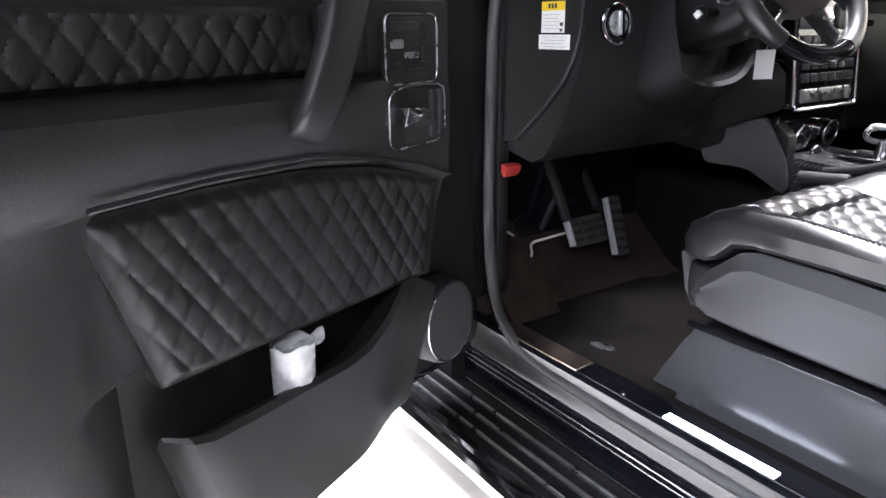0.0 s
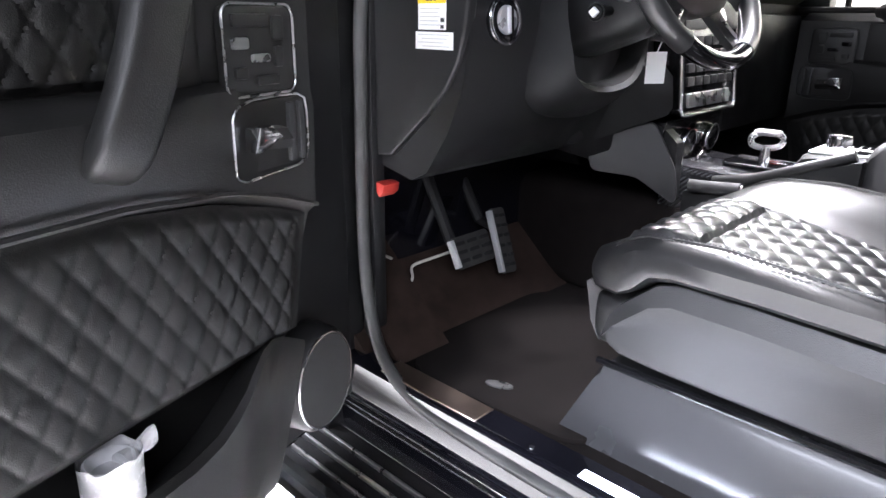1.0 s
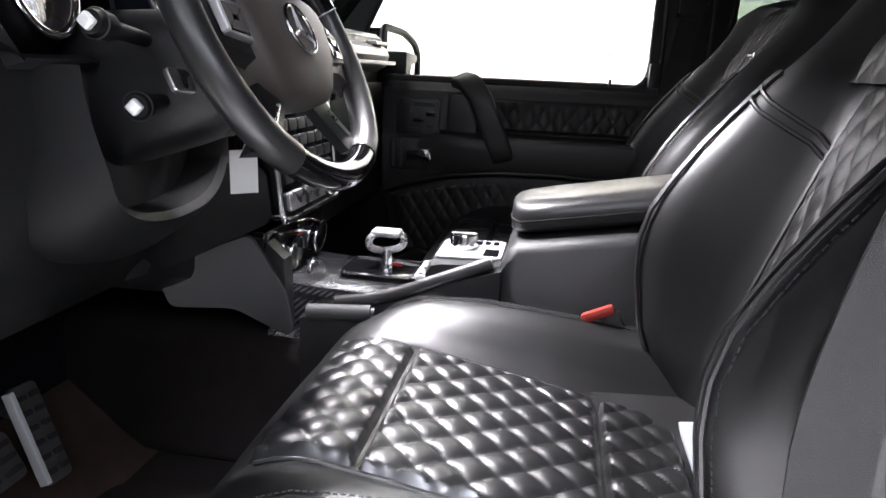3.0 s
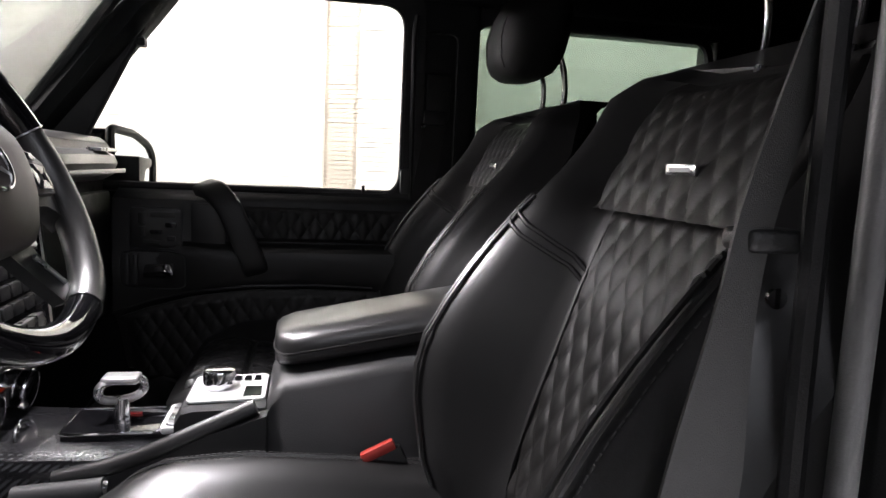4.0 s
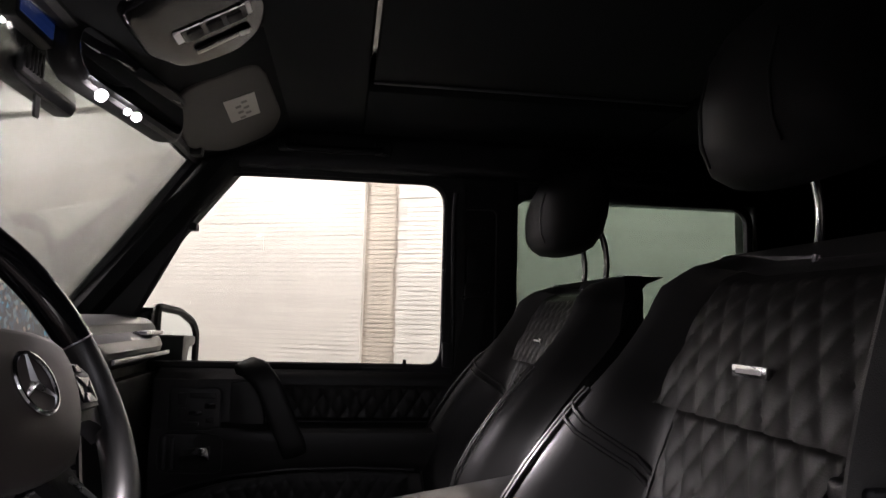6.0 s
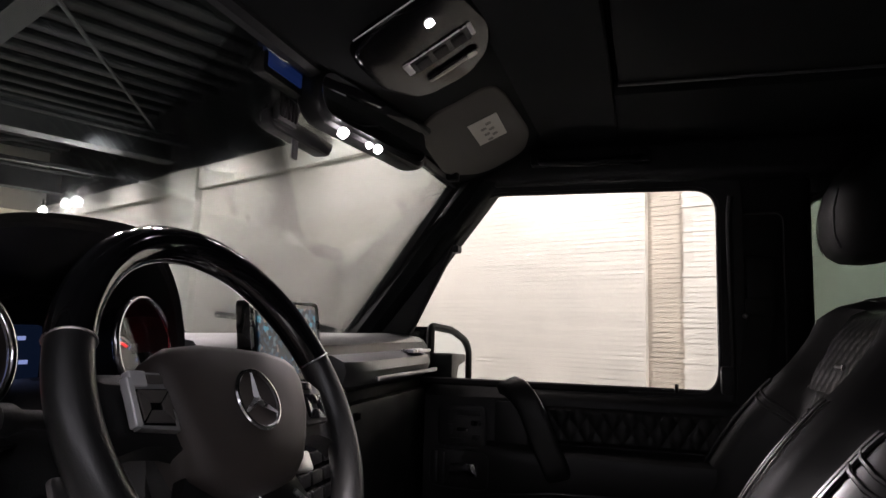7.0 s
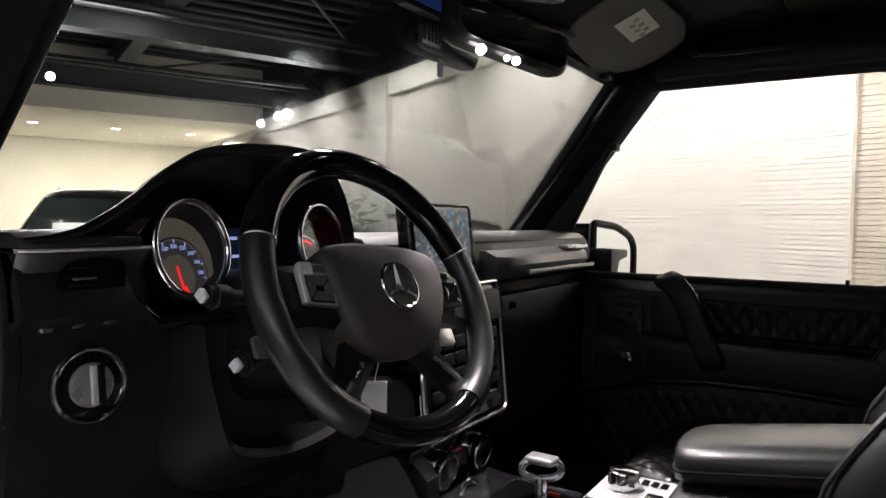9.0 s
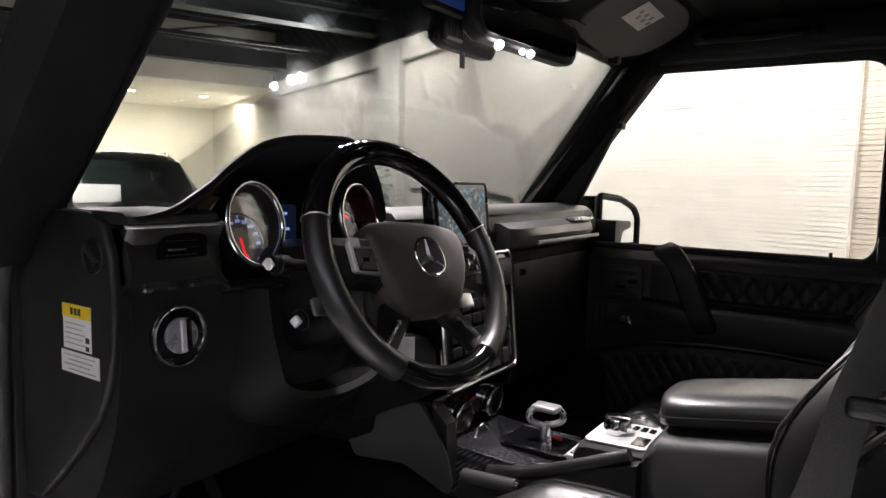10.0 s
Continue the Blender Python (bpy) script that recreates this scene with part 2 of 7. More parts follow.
# pale colour for the patch of light on the leather behind the cushion
CREASE_LIGHT = surface("lit_crease_leather", (0.34, 0.36, 0.38), 0.6, grain=0.3, grain_scale=700)
THREAD = surface("dark_grey_thread", (0.035, 0.034, 0.033), 0.6)
TILE = surface("ivory_border_tile", (0.70, 0.66, 0.61), 0.55, grain=0.5, grain_scale=120, vary=0.10, vary_scale=9, random_tint=0.05, coords="Generated")
TILE_WALL = surface("ivory_border_tile_rows", (0.70, 0.66, 0.61), 0.55, grain=0.5, grain_scale=120, vary=0.10, vary_scale=3)
# same tile as the wall; the strip's shade is put into this darker colour
TILE_SHADED = surface("shaded_strip_tile", (0.50, 0.44, 0.375), 0.6, grain=0.6, grain_scale=120, vary=0.16, vary_scale=5)
GROUT = surface("dark_tile_joint", (0.66, 0.62, 0.57), 0.9, grain=0.5, grain_scale=200)
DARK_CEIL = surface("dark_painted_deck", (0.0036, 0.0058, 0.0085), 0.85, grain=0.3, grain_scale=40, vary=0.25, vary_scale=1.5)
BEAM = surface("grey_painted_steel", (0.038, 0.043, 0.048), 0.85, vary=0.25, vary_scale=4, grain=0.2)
LEAF = surface("dark_green_leaf", (0.03, 0.06, 0.02), 0.5, vary=0.4)
POT = surface("dark_planter", (0.04, 0.04, 0.04), 0.6)
FILM = surface("crumpled_clear_film", (0.55, 0.55, 0.56), 0.25, vary=0.2, vary_scale=60, grain=0.5, grain_scale=120)
BOTTLE = surface("white_plastic_wrapped_bottle", (0.56, 0.56, 0.57), 0.36, vary=0.22, vary_scale=40, grain=0.4, grain_scale=90)
def carbon():
    """Woven carbon under clear lacquer."""
    m, t, p = nodes_of("carbon_weave")
    tc = t.nodes.new("ShaderNodeTexCoord")
    w1, w2 = t.nodes.new("ShaderNodeTexWave"), t.nodes.new("ShaderNodeTexWave")
    for w, d in ((w1, "DIAGONAL"), (w2, "X")):
        w.bands_direction = d
        w.inputs["Scale"].default_value = 55
        w.inputs["Distortion"].default_value = 0.6
        link(t, tc.outputs["Object"], w.inputs["Vector"])
    mx = t.nodes.new("ShaderNodeMath")
    mx.operation = "MULTIPLY"
    link(t, w1.outputs["Fac"], mx.inputs[0])
    link(t, w2.outputs["Fac"], mx.inputs[1])
    r = t.nodes.new("ShaderNodeValToRGB")
    r.color_ramp.elements[0].color, r.color_ramp.elements[1].color = (0.006, 0.006, 0.007, 1), (0.05, 0.05, 0.055, 1)
    link(t, mx.outputs[0], r.inputs[0])
    link(t, r.outputs[0], p.inputs["Base Color"])
    p.inputs["Roughness"].default_value = 0.25
    p.inputs["Coat Weight"].default_value = 0.7
    return m


CARBON = carbon()
TYRE = surface("tyre_rubber", (0.012, 0.012, 0.012), 0.8)


# ---- mesh helpers ----
def finish(ob, smooth=True):
    me = ob.data
    if smooth:
        me.polygons.foreach_set("use_smooth", [True] * len(me.polygons))
        me.set_sharp_from_angle(angle=radians(38))
    return ob


def part(name, bm, material, parent=None, label="", smooth=True):
    bmesh.ops.recalc_face_normals(bm, faces=bm.faces)
    me = bpy.data.meshes.new(name)
    bm.to_mesh(me)
    bm.free()
    me.materials.append(material)
    ob = new(name, me)
    ob.parent = parent
    finish(ob, smooth)
    if label:
        ob["label"] = label
    return ob


def thing(name, label, category, group="", kind="", at=(0, 0, 0)):
    ob = new(name)
    ob.location = at
    ob.empty_display_size = 0.05
    return tagged(ob, label, category, group, kind)


IDENT = lambda x, y, z: Vector((x, y, z))


def box(bm, lo, hi, bevel=0.0, seg=2, place=IDENT, turn=None):
    """A box between two corners with rounded edges, set down through place()."""
    b = bmesh.new()
    bmesh.ops.create_cube(b, size=1.0)
    c = [(l + h) / 2 for l, h in zip(lo, hi)]
    s = [h - l for l, h in zip(lo, hi)]
    for v in b.verts:
        v.co = Vector((v.co.x * s[0], v.co.y * s[1], v.co.z * s[2]))
    if bevel:
        bmesh.ops.bevel(b, geom=list(b.edges), offset=min(bevel, min(s) * 0.49), segments=seg, profile=0.6, affect="EDGES")
    for v in b.verts:
        q = turn @ v.co if turn else v.co
        v.co = place(q.x + c[0], q.y + c[1], q.z + c[2])
    me = bpy.data.meshes.new("tmp")
    b.to_mesh(me)
    b.free()
    bm.from_mesh(me)
    bpy.data.meshes.remove(me)
    return bm


def new_box(lo, hi, bevel=0.0, seg=2, place=IDENT, turn=None):
    return box(bmesh.new(), lo, hi, bevel, seg, place, turn)


def loft(bm, rings, closed=True, caps=True):
    """Skin through rings of points."""
    rows = [[bm.verts.new(p) for p in r] for r in rings]
    n = len(rows[0])
    for a, b in zip(rows, rows[1:]):
        for i in range(n if closed else n - 1):
            j = (i + 1) % n
            bm.faces.new((a[i], a[j], b[j], b[i]))
    if caps and closed:
        bm.faces.new(rows[0][::-1])
        bm.faces.new(rows[-1])
    return bm


def tube(bm, pts, radius, seg=10, closed=False, flat=1.0):
    """A round bar along points; radius may be a list."""
    P = [Vector(p) for p in pts]
    n = len(P)
    rings, up = [], None
    for i, p in enumerate(P):
        if closed:
            d = (P[(i + 1) % n] - P[i - 1]).normalized()
        else:
            d = (P[min(i + 1, n - 1)] - P[max(i - 1, 0)]).normalized()
        if up is None:
            up = Vector((0, 0, 1)) if abs(d.z) < 0.9 else Vector((1, 0, 0))
        side = d.cross(up).normalized()
        up = side.cross(d).normalized()
        r = radius[i] if isinstance(radius, (list, tuple)) else radius
        rings.append([p + side * (r * math.cos(k * math.tau / seg)) + up * (r * flat * math.sin(k * math.tau / seg)) for k in range(seg)])
    if closed:
        rings.append(rings[0])
        return loft(bm, rings, True, False)
    return loft(bm, rings)


def bar(bm, frames, power=0.45, n=20):
    """A flat bar: frames of (middle, half axis a, half axis b)."""
    rings = []
    for c, a, b in frames:
        rings.append([c + a * math.copysign(abs(math.cos(t)) ** power, math.cos(t)) + b * math.copysign(abs(math.sin(t)) ** power, math.sin(t)) for t in [k * math.tau / n for k in range(n)]])
    return loft(bm, rings)


def smooth_path(pts, steps=8):
    """Points along a gentle curve through the given ones."""
    P = [Vector(p) for p in pts]
    P = [P[0] * 2 - P[1]] + P + [P[-1] * 2 - P[-2]]
    out = []
    for i in range(1, len(P) - 2):
        a, b, c, d = P[i - 1:i + 3]
        for k in range(steps):
            t = k / steps
            out.append(0.5 * (2 * b + (c - a) * t + (2 * a - 5 * b + 4 * c - d) * t * t + (3 * b - a - 3 * c + d) * t ** 3))
    out.append(P[-2])
    return out


def prism(bm, outline, lo, hi, place, bevel=0.0, seg=2):
    """A plate: a 2D outline (p, q) between depths lo and hi; place(p, d, q)."""
    b = bmesh.new()
    va = [b.verts.new((p, lo, q)) for p, q in outline]
    vb = [b.verts.new((p, hi, q)) for p, q in outline]
    n = len(outline)
    b.faces.new(va)
    b.faces.new(vb[::-1])
    for i in range(n):
        j = (i + 1) % n
        b.faces.new((va[i], vb[i], vb[j], va[j]))
    bmesh.ops.recalc_face_normals(b, faces=b.faces)
    if bevel:
        rim = [e for e in b.edges if abs(e.verts[0].co.y - e.verts[1].co.y) < 1e-9]
        bmesh.ops.bevel(b, geom=rim, offset=bevel, segments=seg, profile=0.6, affect="EDGES")
    for v in b.verts:
        v.co = place(*v.co)
    me = bpy.data.meshes.new("tmp")
    b.to_mesh(me)
    b.free()
    bm.from_mesh(me)
    bpy.data.meshes.remove(me)
    return bm


def rounded(w0, z0, w1, z1, r, n=5):
    """Outline of a rectangle with round corners."""
    out = []
    for cx, cz, a in ((w1 - r, z1 - r, 0), (w0 + r, z1 - r, 90), (w0 + r, z0 + r, 180), (w1 - r, z0 + r, 270)):
        for k in range(n + 1):
            t = radians(a + 90 * k / n)
            out.append((cx + r * math.cos(t), cz + r * math.sin(t)))
    return out


def ring_of(c, u, v, r, n=48, a0=0.0, a1=360.0, r2=None):
    c, u, v = Vector(c), Vector(u), Vector(v)
    m = n if a1 - a0 >= 360 else n + 1
    return [c + u * (r * math.cos(radians(a0 + (a1 - a0) * k / n))) + v * ((r2 or r) * math.sin(radians(a0 + (a1 - a0) * k / n))) for k in range(m)]


def disc(bm, c, axis, r, depth, seg=32, bevel=0.0, r_top=None):
    """A short cylinder that stands on c along axis."""
    axis = Vector(axis).normalized()
    u = axis.orthogonal().normalized()
    v = axis.cross(u)
    c = Vector(c)
    rt = r if r_top is None else r_top
    prof = [(r, 0), (rt, depth)] if not bevel else [(r, 0), (rt, depth - bevel), (rt - bevel * 0.3, depth - bevel * 0.3), (rt - bevel, depth)]
    return loft(bm, [ring_of(c + axis * h, u, v, q, seg) for q, h in prof])


def diamonds(u, v, pu, pv, amp):
    """Height of a quilted cushion surface sewn in diamonds."""
    a, b = u / pu + v / pv, u / pu - v / pv
    p, q = abs(math.sin(math.pi * a)), abs(math.sin(math.pi * b))
    return amp * (p * q) ** 0.30


def sheet(bm, f, u0, u1, nu, v0, v1, nv, thick=None):
    """A surface patch f(u, v) with its rim turned in by thick(u, v)."""
    V = [[bm.verts.new(f(u0 + (u1 - u0) * i / nu, v0 + (v1 - v0) * j / nv)) for j in range(nv + 1)] for i in range(nu + 1)]
    for i in range(nu):
        for j in range(nv):
            bm.faces.new((V[i][j], V[i + 1][j], V[i + 1][j + 1], V[i][j + 1]))
    if thick:
        rim = [(i, 0) for i in range(nu)] + [(nu, j) for j in range(nv)] + [(i, nv) for i in range(nu, 0, -1)] + [(0, j) for j in range(nv, 0, -1)]
        low = [bm.verts.new(thick(u0 + (u1 - u0) * i / nu, v0 + (v1 - v0) * j / nv)) for i, j in rim]
        n = len(rim)
        for k in range(n):
            q = (k + 1) % n
            bm.faces.new((V[rim[k][0]][rim[k][1]], low[k], low[q], V[rim[q][0]][rim[q][1]]))
    return bm


def sstep(a, b, x):
    t = min(1.0, max(0.0, (x - a) / (b - a)))
    return t * t * (3 - 2 * t)


def lerp_table(table, x):
    if x <= table[0][0]:
        return table[0][1]
    for (a, p), (b, q) in zip(table, table[1:]):
        if x <= b:
            return p + (q - p) * (x - a) / (b - a)
    return table[-1][1]


# ---- the showroom ----
TOP, SLOT0, SLOT1, SLOTD = 2.88, 1.17, 1.365, 0.03


def hall():
    f = lambda x, y, z: room(y, x, z)
    bm = new_box((-9, -8, -0.2), (WALL_B + 0.6, 15, 0.0), place=f)
    tagged(part("ground", bm, FLOOR_TILE), "pale polished showroom floor", "floor", kind="structure")
    # the side wall has a narrow upright recess
    bm = new_box((WALL_B + 0.0018, SLOT1, 0), (WALL_B + 0.4, 9.7, TOP), place=f)
    box(bm, (WALL_B + 0.0018, -8, 0), (WALL_B + 0.4, SLOT0, TOP), place=f)
    box(bm, (WALL_B + SLOTD + 0.0018, SLOT0, 0), (WALL_B + 0.4, SLOT1, TOP), place=f)
    tagged(part("wall_side", bm, GROUT), "side wall faced with thin ivory border tiles", "wall", kind="structure")
    bm = new_box((WALL_B - 0.01, -8, TOP), (WALL_B + 0.4, 9.7, 3.62), place=f)
    tagged(part("wall_side_upper", bm, DARK_CEIL), "dark painted upper strip of the side wall", "wall", kind="structure")
    bm = new_box((-9, 13.6, 0), (WALL_B + 4, 13.9, 2.8), place=f)
    tagged(part("wall_back", bm, WALL_PAINT), "cream plastered back wall of the showroom", "wall", kind="structure")
    bm = new_box((WALL_B + 0.02, 9.7, 0), (WALL_B + 0.3, 13.6, 2.8), place=f)
    tagged(part("wall_side_back", bm, WALL_PAINT), "cream plastered side wall under the soffit", "wall", kind="structure")
    bm = new_box((-9.2, -8, 0), (-9, 15, 3.62), place=f)
    tagged(part("wall_far", bm, WALL_PAINT), "plain cream showroom wall", "wall", kind="structure")
    bm = new_box((-9, -8.2, 0), (WALL_B + 0.4, -8, 3.62), place=f)
    tagged(part("wall_rear", bm, WALL_PAINT), "plain cream showroom wall behind the car", "wall", kind="structure")
    # ribbed metal deck
    bm = new_box((-9, -8, 3.62), (WALL_B + 0.4, 9.75, 3.75), place=f)
    for k in range(60):
        a = -7.8 + k * 0.29
        box(bm, (-9, a, 3.55), (WALL_B + 0.2, a + 0.12, 3.62), 0.02, 1, place=f)
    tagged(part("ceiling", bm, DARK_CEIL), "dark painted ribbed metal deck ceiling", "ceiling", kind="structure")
    bm = new_box((-9, 9.7, 2.80), (WALL_B + 0.4, 13.9, 3.62), place=f)
    tagged(part("ceiling_soffit", bm, WALL_PAINT), "lower cream plaster ceiling at the back", "ceiling", kind="structure")
    bm = new_box((WALL_B - 0.004, -7.9, 0), (WALL_B + 0.0018, 0.515, TOP - 0.003), 0.0, 1, place=f)
    tagged(part("wall_panel", bm, WALL_PAINT), "plain plastered stretch of the side wall", "wall", kind="structure")
    # painted pilaster and projecting cove band on the side wall
    bm = new_box((WALL_B - 0.07, 5.73, 0), (WALL_B + 0.1, 6.17, TOP - 0.003), 0.004, 1, place=f)
    tagged(part("pilaster", bm, WALL_PAINT), "cream plastered wall pilaster", "pilaster", kind="structure")
    bm = new_box((WALL_B - 0.05, 6.17, 2.67), (WALL_B + 0.1, 9.7, TOP - 0.003), 0.004, 1, place=f)
    box(bm, (WALL_B - 0.05, 1.6, 2.67), (WALL_B + 0.1, 5.73, TOP - 0.003), 0.004, 1, place=f)
    tagged(part("trim_band", bm, WALL_PAINT), "plain plaster band above the wall tiles", "trim", kind="structure")


hall()


def steel_beam(a0, b0, a1, b1, z, h, w, label="grey painted steel roof beam"):
    """An I-beam from place to place under the deck."""
    p, q = room(a0, b0, z), room(a1, b1, z)
    d = (q - p).normalized()
    s = Vector((0, 0, 1)).cross(d).normalized()
    L = (q - p).length
    t = thing("roof_beam", label, "beam", "roof beams", at=(p.x, p.y, p.z))
    f = lambda x, y, k: d * x + s * y + Vector((0, 0, k))
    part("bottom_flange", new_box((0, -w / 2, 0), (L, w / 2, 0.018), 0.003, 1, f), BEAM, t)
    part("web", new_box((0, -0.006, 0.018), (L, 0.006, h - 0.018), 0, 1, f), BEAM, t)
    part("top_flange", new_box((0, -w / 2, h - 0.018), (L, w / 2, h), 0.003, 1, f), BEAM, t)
    return t


steel_beam(6.15, -6, 6.35, WALL_B - 0.02, 3.0, 0.28, 0.20)
steel_beam(9.2, -6, 9.2, WALL_B - 0.02, 3.0, 0.28, 0.20)
steel_beam(2.6, -6, 2.6, WALL_B - 0.02, 3.0, 0.28, 0.20)
steel_beam(-4, 0.42, 9.7, 0.30, 3.30, 0.25, 0.18, "wide grey steel beam running along the hall")
for aa, bb in (((4.0, 0.34), (6.5, 2.25)), ((4.0, 0.34), (6.3, -1.9)), ((6.5, 2.25), (9.1, 0.34))):
    bm = bmesh.new()
    tube(bm, [room(aa[0], aa[1], 3.26), room(bb[0], bb[1], 3.26)], 0.014, 8)
    tagged(part("brace_rod", bm, BEAM), "thin grey diagonal brace rod under the deck", "rod", "brace rods")
for a0, z0 in ((7.95, 3.08), (5.75, 3.12)):
    bm = bmesh.new()
    tube(bm, [room(a0, -5.5, z0), room(a0 + 0.25, WALL_B - 0.02, z0)], 0.022, 8)
    tagged(part("conduit", bm, BEAM), "thin grey conduit pipe under the beams", "pipe", "conduits")


def ceiling_duct(a, b, z):
    t = thing("air_conditioner", "pale grey ceiling air conditioner cassette on hangers", "air conditioner", at=room(a, b, z))
    f = lambda x, y, k: ROOM.to_3x3() @ Vector((x, y, k))
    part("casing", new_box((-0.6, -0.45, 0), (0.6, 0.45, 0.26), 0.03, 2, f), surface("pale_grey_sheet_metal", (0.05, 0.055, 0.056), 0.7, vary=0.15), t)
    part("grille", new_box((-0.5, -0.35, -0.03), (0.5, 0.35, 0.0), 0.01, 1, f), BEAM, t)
    for sx in (-0.5, 0.5):
        for sy in (-0.35, 0.35):
            bm = bmesh.new()
            tube(bm, [f(sx, sy, 0.3), f(sx, sy, 0.62)], 0.008, 6)
            part("hanger", bm, BEAM, t)


ceiling_duct(4.9, -0.83, 3.12)


def track_spot(place, target, lit=SPOTWHITE):
    t = thing("track_spotlight", "small black track spotlight, switched on", "spotlight", "track spotlights", at=place)
    d = (Vector(target) - Vector(place)).normalized()
    bm = bmesh.new()
    disc(bm, -d * 0.10, d, 0.048, 0.12, 20)
    part("housing", bm, DARK_CEIL, t)
    bm = bmesh.new()
    disc(bm, d * 0.021, d, 0.042, 0.006, 20)
    part("lens", bm, lit, t)
    bm = bmesh.new()
    tube(bm, [-d * 0.05, Vector((0, 0, 0.14))], 0.009, 8)
    part("stem", bm, DARK_CEIL, t)
    return t


for a, b, z in FAR_SPOTS:
    track_spot(room(a, b, z), (-0.2, 0.4, 1.1))
bm = new_box((-5, 7.55, 3.0), (WALL_B, 7.6, 3.04), 0.004, 1, place=lambda x, y, z: room(y, x, z))
tagged(part("light_track", bm, DARK_CEIL), "black lighting track under the beams", "track")
for k, bb in enumerate((-3.9, -2.8, -1.68, -0.57, 0.53, 1.64)):
    for aa in (11.4,):
        t = thing("downlight", "round recessed downlight, switched on", "downlight", "soffit downlights", at=room(aa, bb, 2.80))
        bm = bmesh.new()
        disc(bm, (0, 0, -0.012), (0, 0, 1), 0.085, 0.012, 24)
        part("trim_ring", bm, PAPER, t)
        bm = bmesh.new()
        disc(bm, (0, 0, -0.018), (0, 0, 1), 0.062, 0.006, 24)
        part("lens", bm, DOWNWHITE, t)


DULL_BODY = surface("dark_dusty_car_paint", (0.006, 0.007, 0.008), 0.33, vary=0.2, vary_scale=3, spec=0.25)
CARGLASS = surface("dark_green_car_glass", (0.016, 0.022, 0.021), 0.12, vary=0.3, vary_scale=2, coat=0.5)


def parked_car(a, b, turn, label, sign=False):
    """A dark off-roader with a rounded roof, that faces the viewer."""
    t = thing("parked_car", label, "car", "parked cars", at=room(a, b, 0))
    R = (Matrix.Rotation(radians(turn), 3, "Z"))
    f = lambda x, y, z: R @ Vector((x, y, z))
    sec = lambda y, w0, w1, z0, z1, bulge: [f(w0 * -1, y, 0.42), f(-w0, y, z0), f(-(w0 + w1) / 2 - 0.01, y, (z0 + z1) / 2)] + [f(-w1 * c, y, z1 + bulge * math.sin(math.acos(c)) ** 0.7 - 0.05 * abs(c) ** 6) for c in (1.0, 0.97, 0.88, 0.7, 0.4, 0.0, -0.4, -0.7, -0.88, -0.97, -1.0)] + [f((w0 + w1) / 2 + 0.01, y, (z0 + z1) / 2), f(w0, y, z0), f(w0, y, 0.42)]
    bm = bmesh.new()
    loft(bm, [sec(*q) for q in ((-2.28, 0.80, 0.74, 0.80, 0.90, 0.03), (-2.22, 0.90, 0.84, 0.92, 1.03, 0.04), (-1.6, 0.94, 0.86, 1.0, 1.08, 0.06), (-1.08, 0.95, 0.84, 1.02, 1.12, 0.06), (-0.62, 0.95, 0.66, 1.04, 1.58, 0.05), (-0.42, 0.95, 0.63, 1.04, 1.67, 0.06), (0.2, 0.95, 0.63, 1.04, 1.71, 0.07), (1.6, 0.95, 0.62, 1.04, 1.68, 0.07), (2.0, 0.93, 0.60, 1.04, 1.60, 0.06), (2.25, 0.88, 0.66, 1.0, 1.10, 0.02))])
    part("body", bm, DULL_BODY, t)
    bm = bmesh.new()
    screen = lambda o: [[f(x * w, y - o - 0.05 * (1 - x * x) + 0.05, z) for x in (-1, -0.6, -0.2, 0.2, 0.6, 1)] for y, z, w in ((-1.10, 1.165, 0.76), (-0.86, 1.40, 0.69), (-0.60, 1.63, 0.60))]
    lo, hi = screen(0.0), screen(0.03)
    loft(bm, [lo[0] + lo[1][::-1], hi[0] + hi[1][::-1]])
    loft(bm, [lo[1] + lo[2][::-1], hi[1] + hi[2][::-1]])
    part("windscreen", bm, CARGLASS, t, "dark glossy windscreen")
    for s in (-1, 1):
        bm = new_box((s * 0.70 - 0.17, -2.30, 0.74), (s * 0.70 + 0.17, -2.16, 0.88), 0.04, 3, f)
        part("headlight", bm, CHROME, t)
        bm = new_box((s * 1.02 - 0.11, -0.98, 1.10), (s * 1.02 + 0.11, -0.84, 1.26), 0.05, 3, f)
        part("wing_mirror", bm, BODY, t)
        bm = bmesh.new()
        tube(bm, [f(s * 0.50, -0.25, 1.700), f(s * 0.51, 0.0, 1.755), f(s * 0.51, 1.3, 1.760), f(s * 0.50, 1.6, 1.70)], 0.016, 8)
        part("roof_rail", bm, DULL_BODY, t)
        for y in (-1.45, 1.4):
            bm = bmesh.new()
            disc(bm, f(s * 0.70, y, 0.37), f(s, 0, 0), 0.37, 0.24, 28, 0.03)
            w = part("wheel", bm, TYRE, t)
            bm = bmesh.new()
            disc(bm, f(s * 0.925, y, 0.37), f(s, 0, 0), 0.24, 0.02, 20)
            part("rim", bm, ALU, w)
    bm = new_box((-0.48, -2.33, 0.62), (0.48, -2.20, 0.86), 0.03, 2, f)
    part("grille", bm, GLOSS, t)
    if sign:
        bm = new_box((-0.50, -1.165, 1.16), (-0.04, -1.155, 1.36), 0.0, 1, lambda x, y, z: f(x, y + (z - 1.16) * 0.95, z))
        part("price_card", bm, PAPER, t, "white paper card on the windscreen")
    return t


def at_view(xy, dist):
    """A place on the floor of the hall in that direction, in showroom terms."""
    h = Vector((xy, 1, 0)).normalized() * dist + Vector((-1.05, 0.18, 0))
    q = ROOM.inverted() @ h
    return q.y, q.x


aa, bb = at_view(0.60, 9.2)
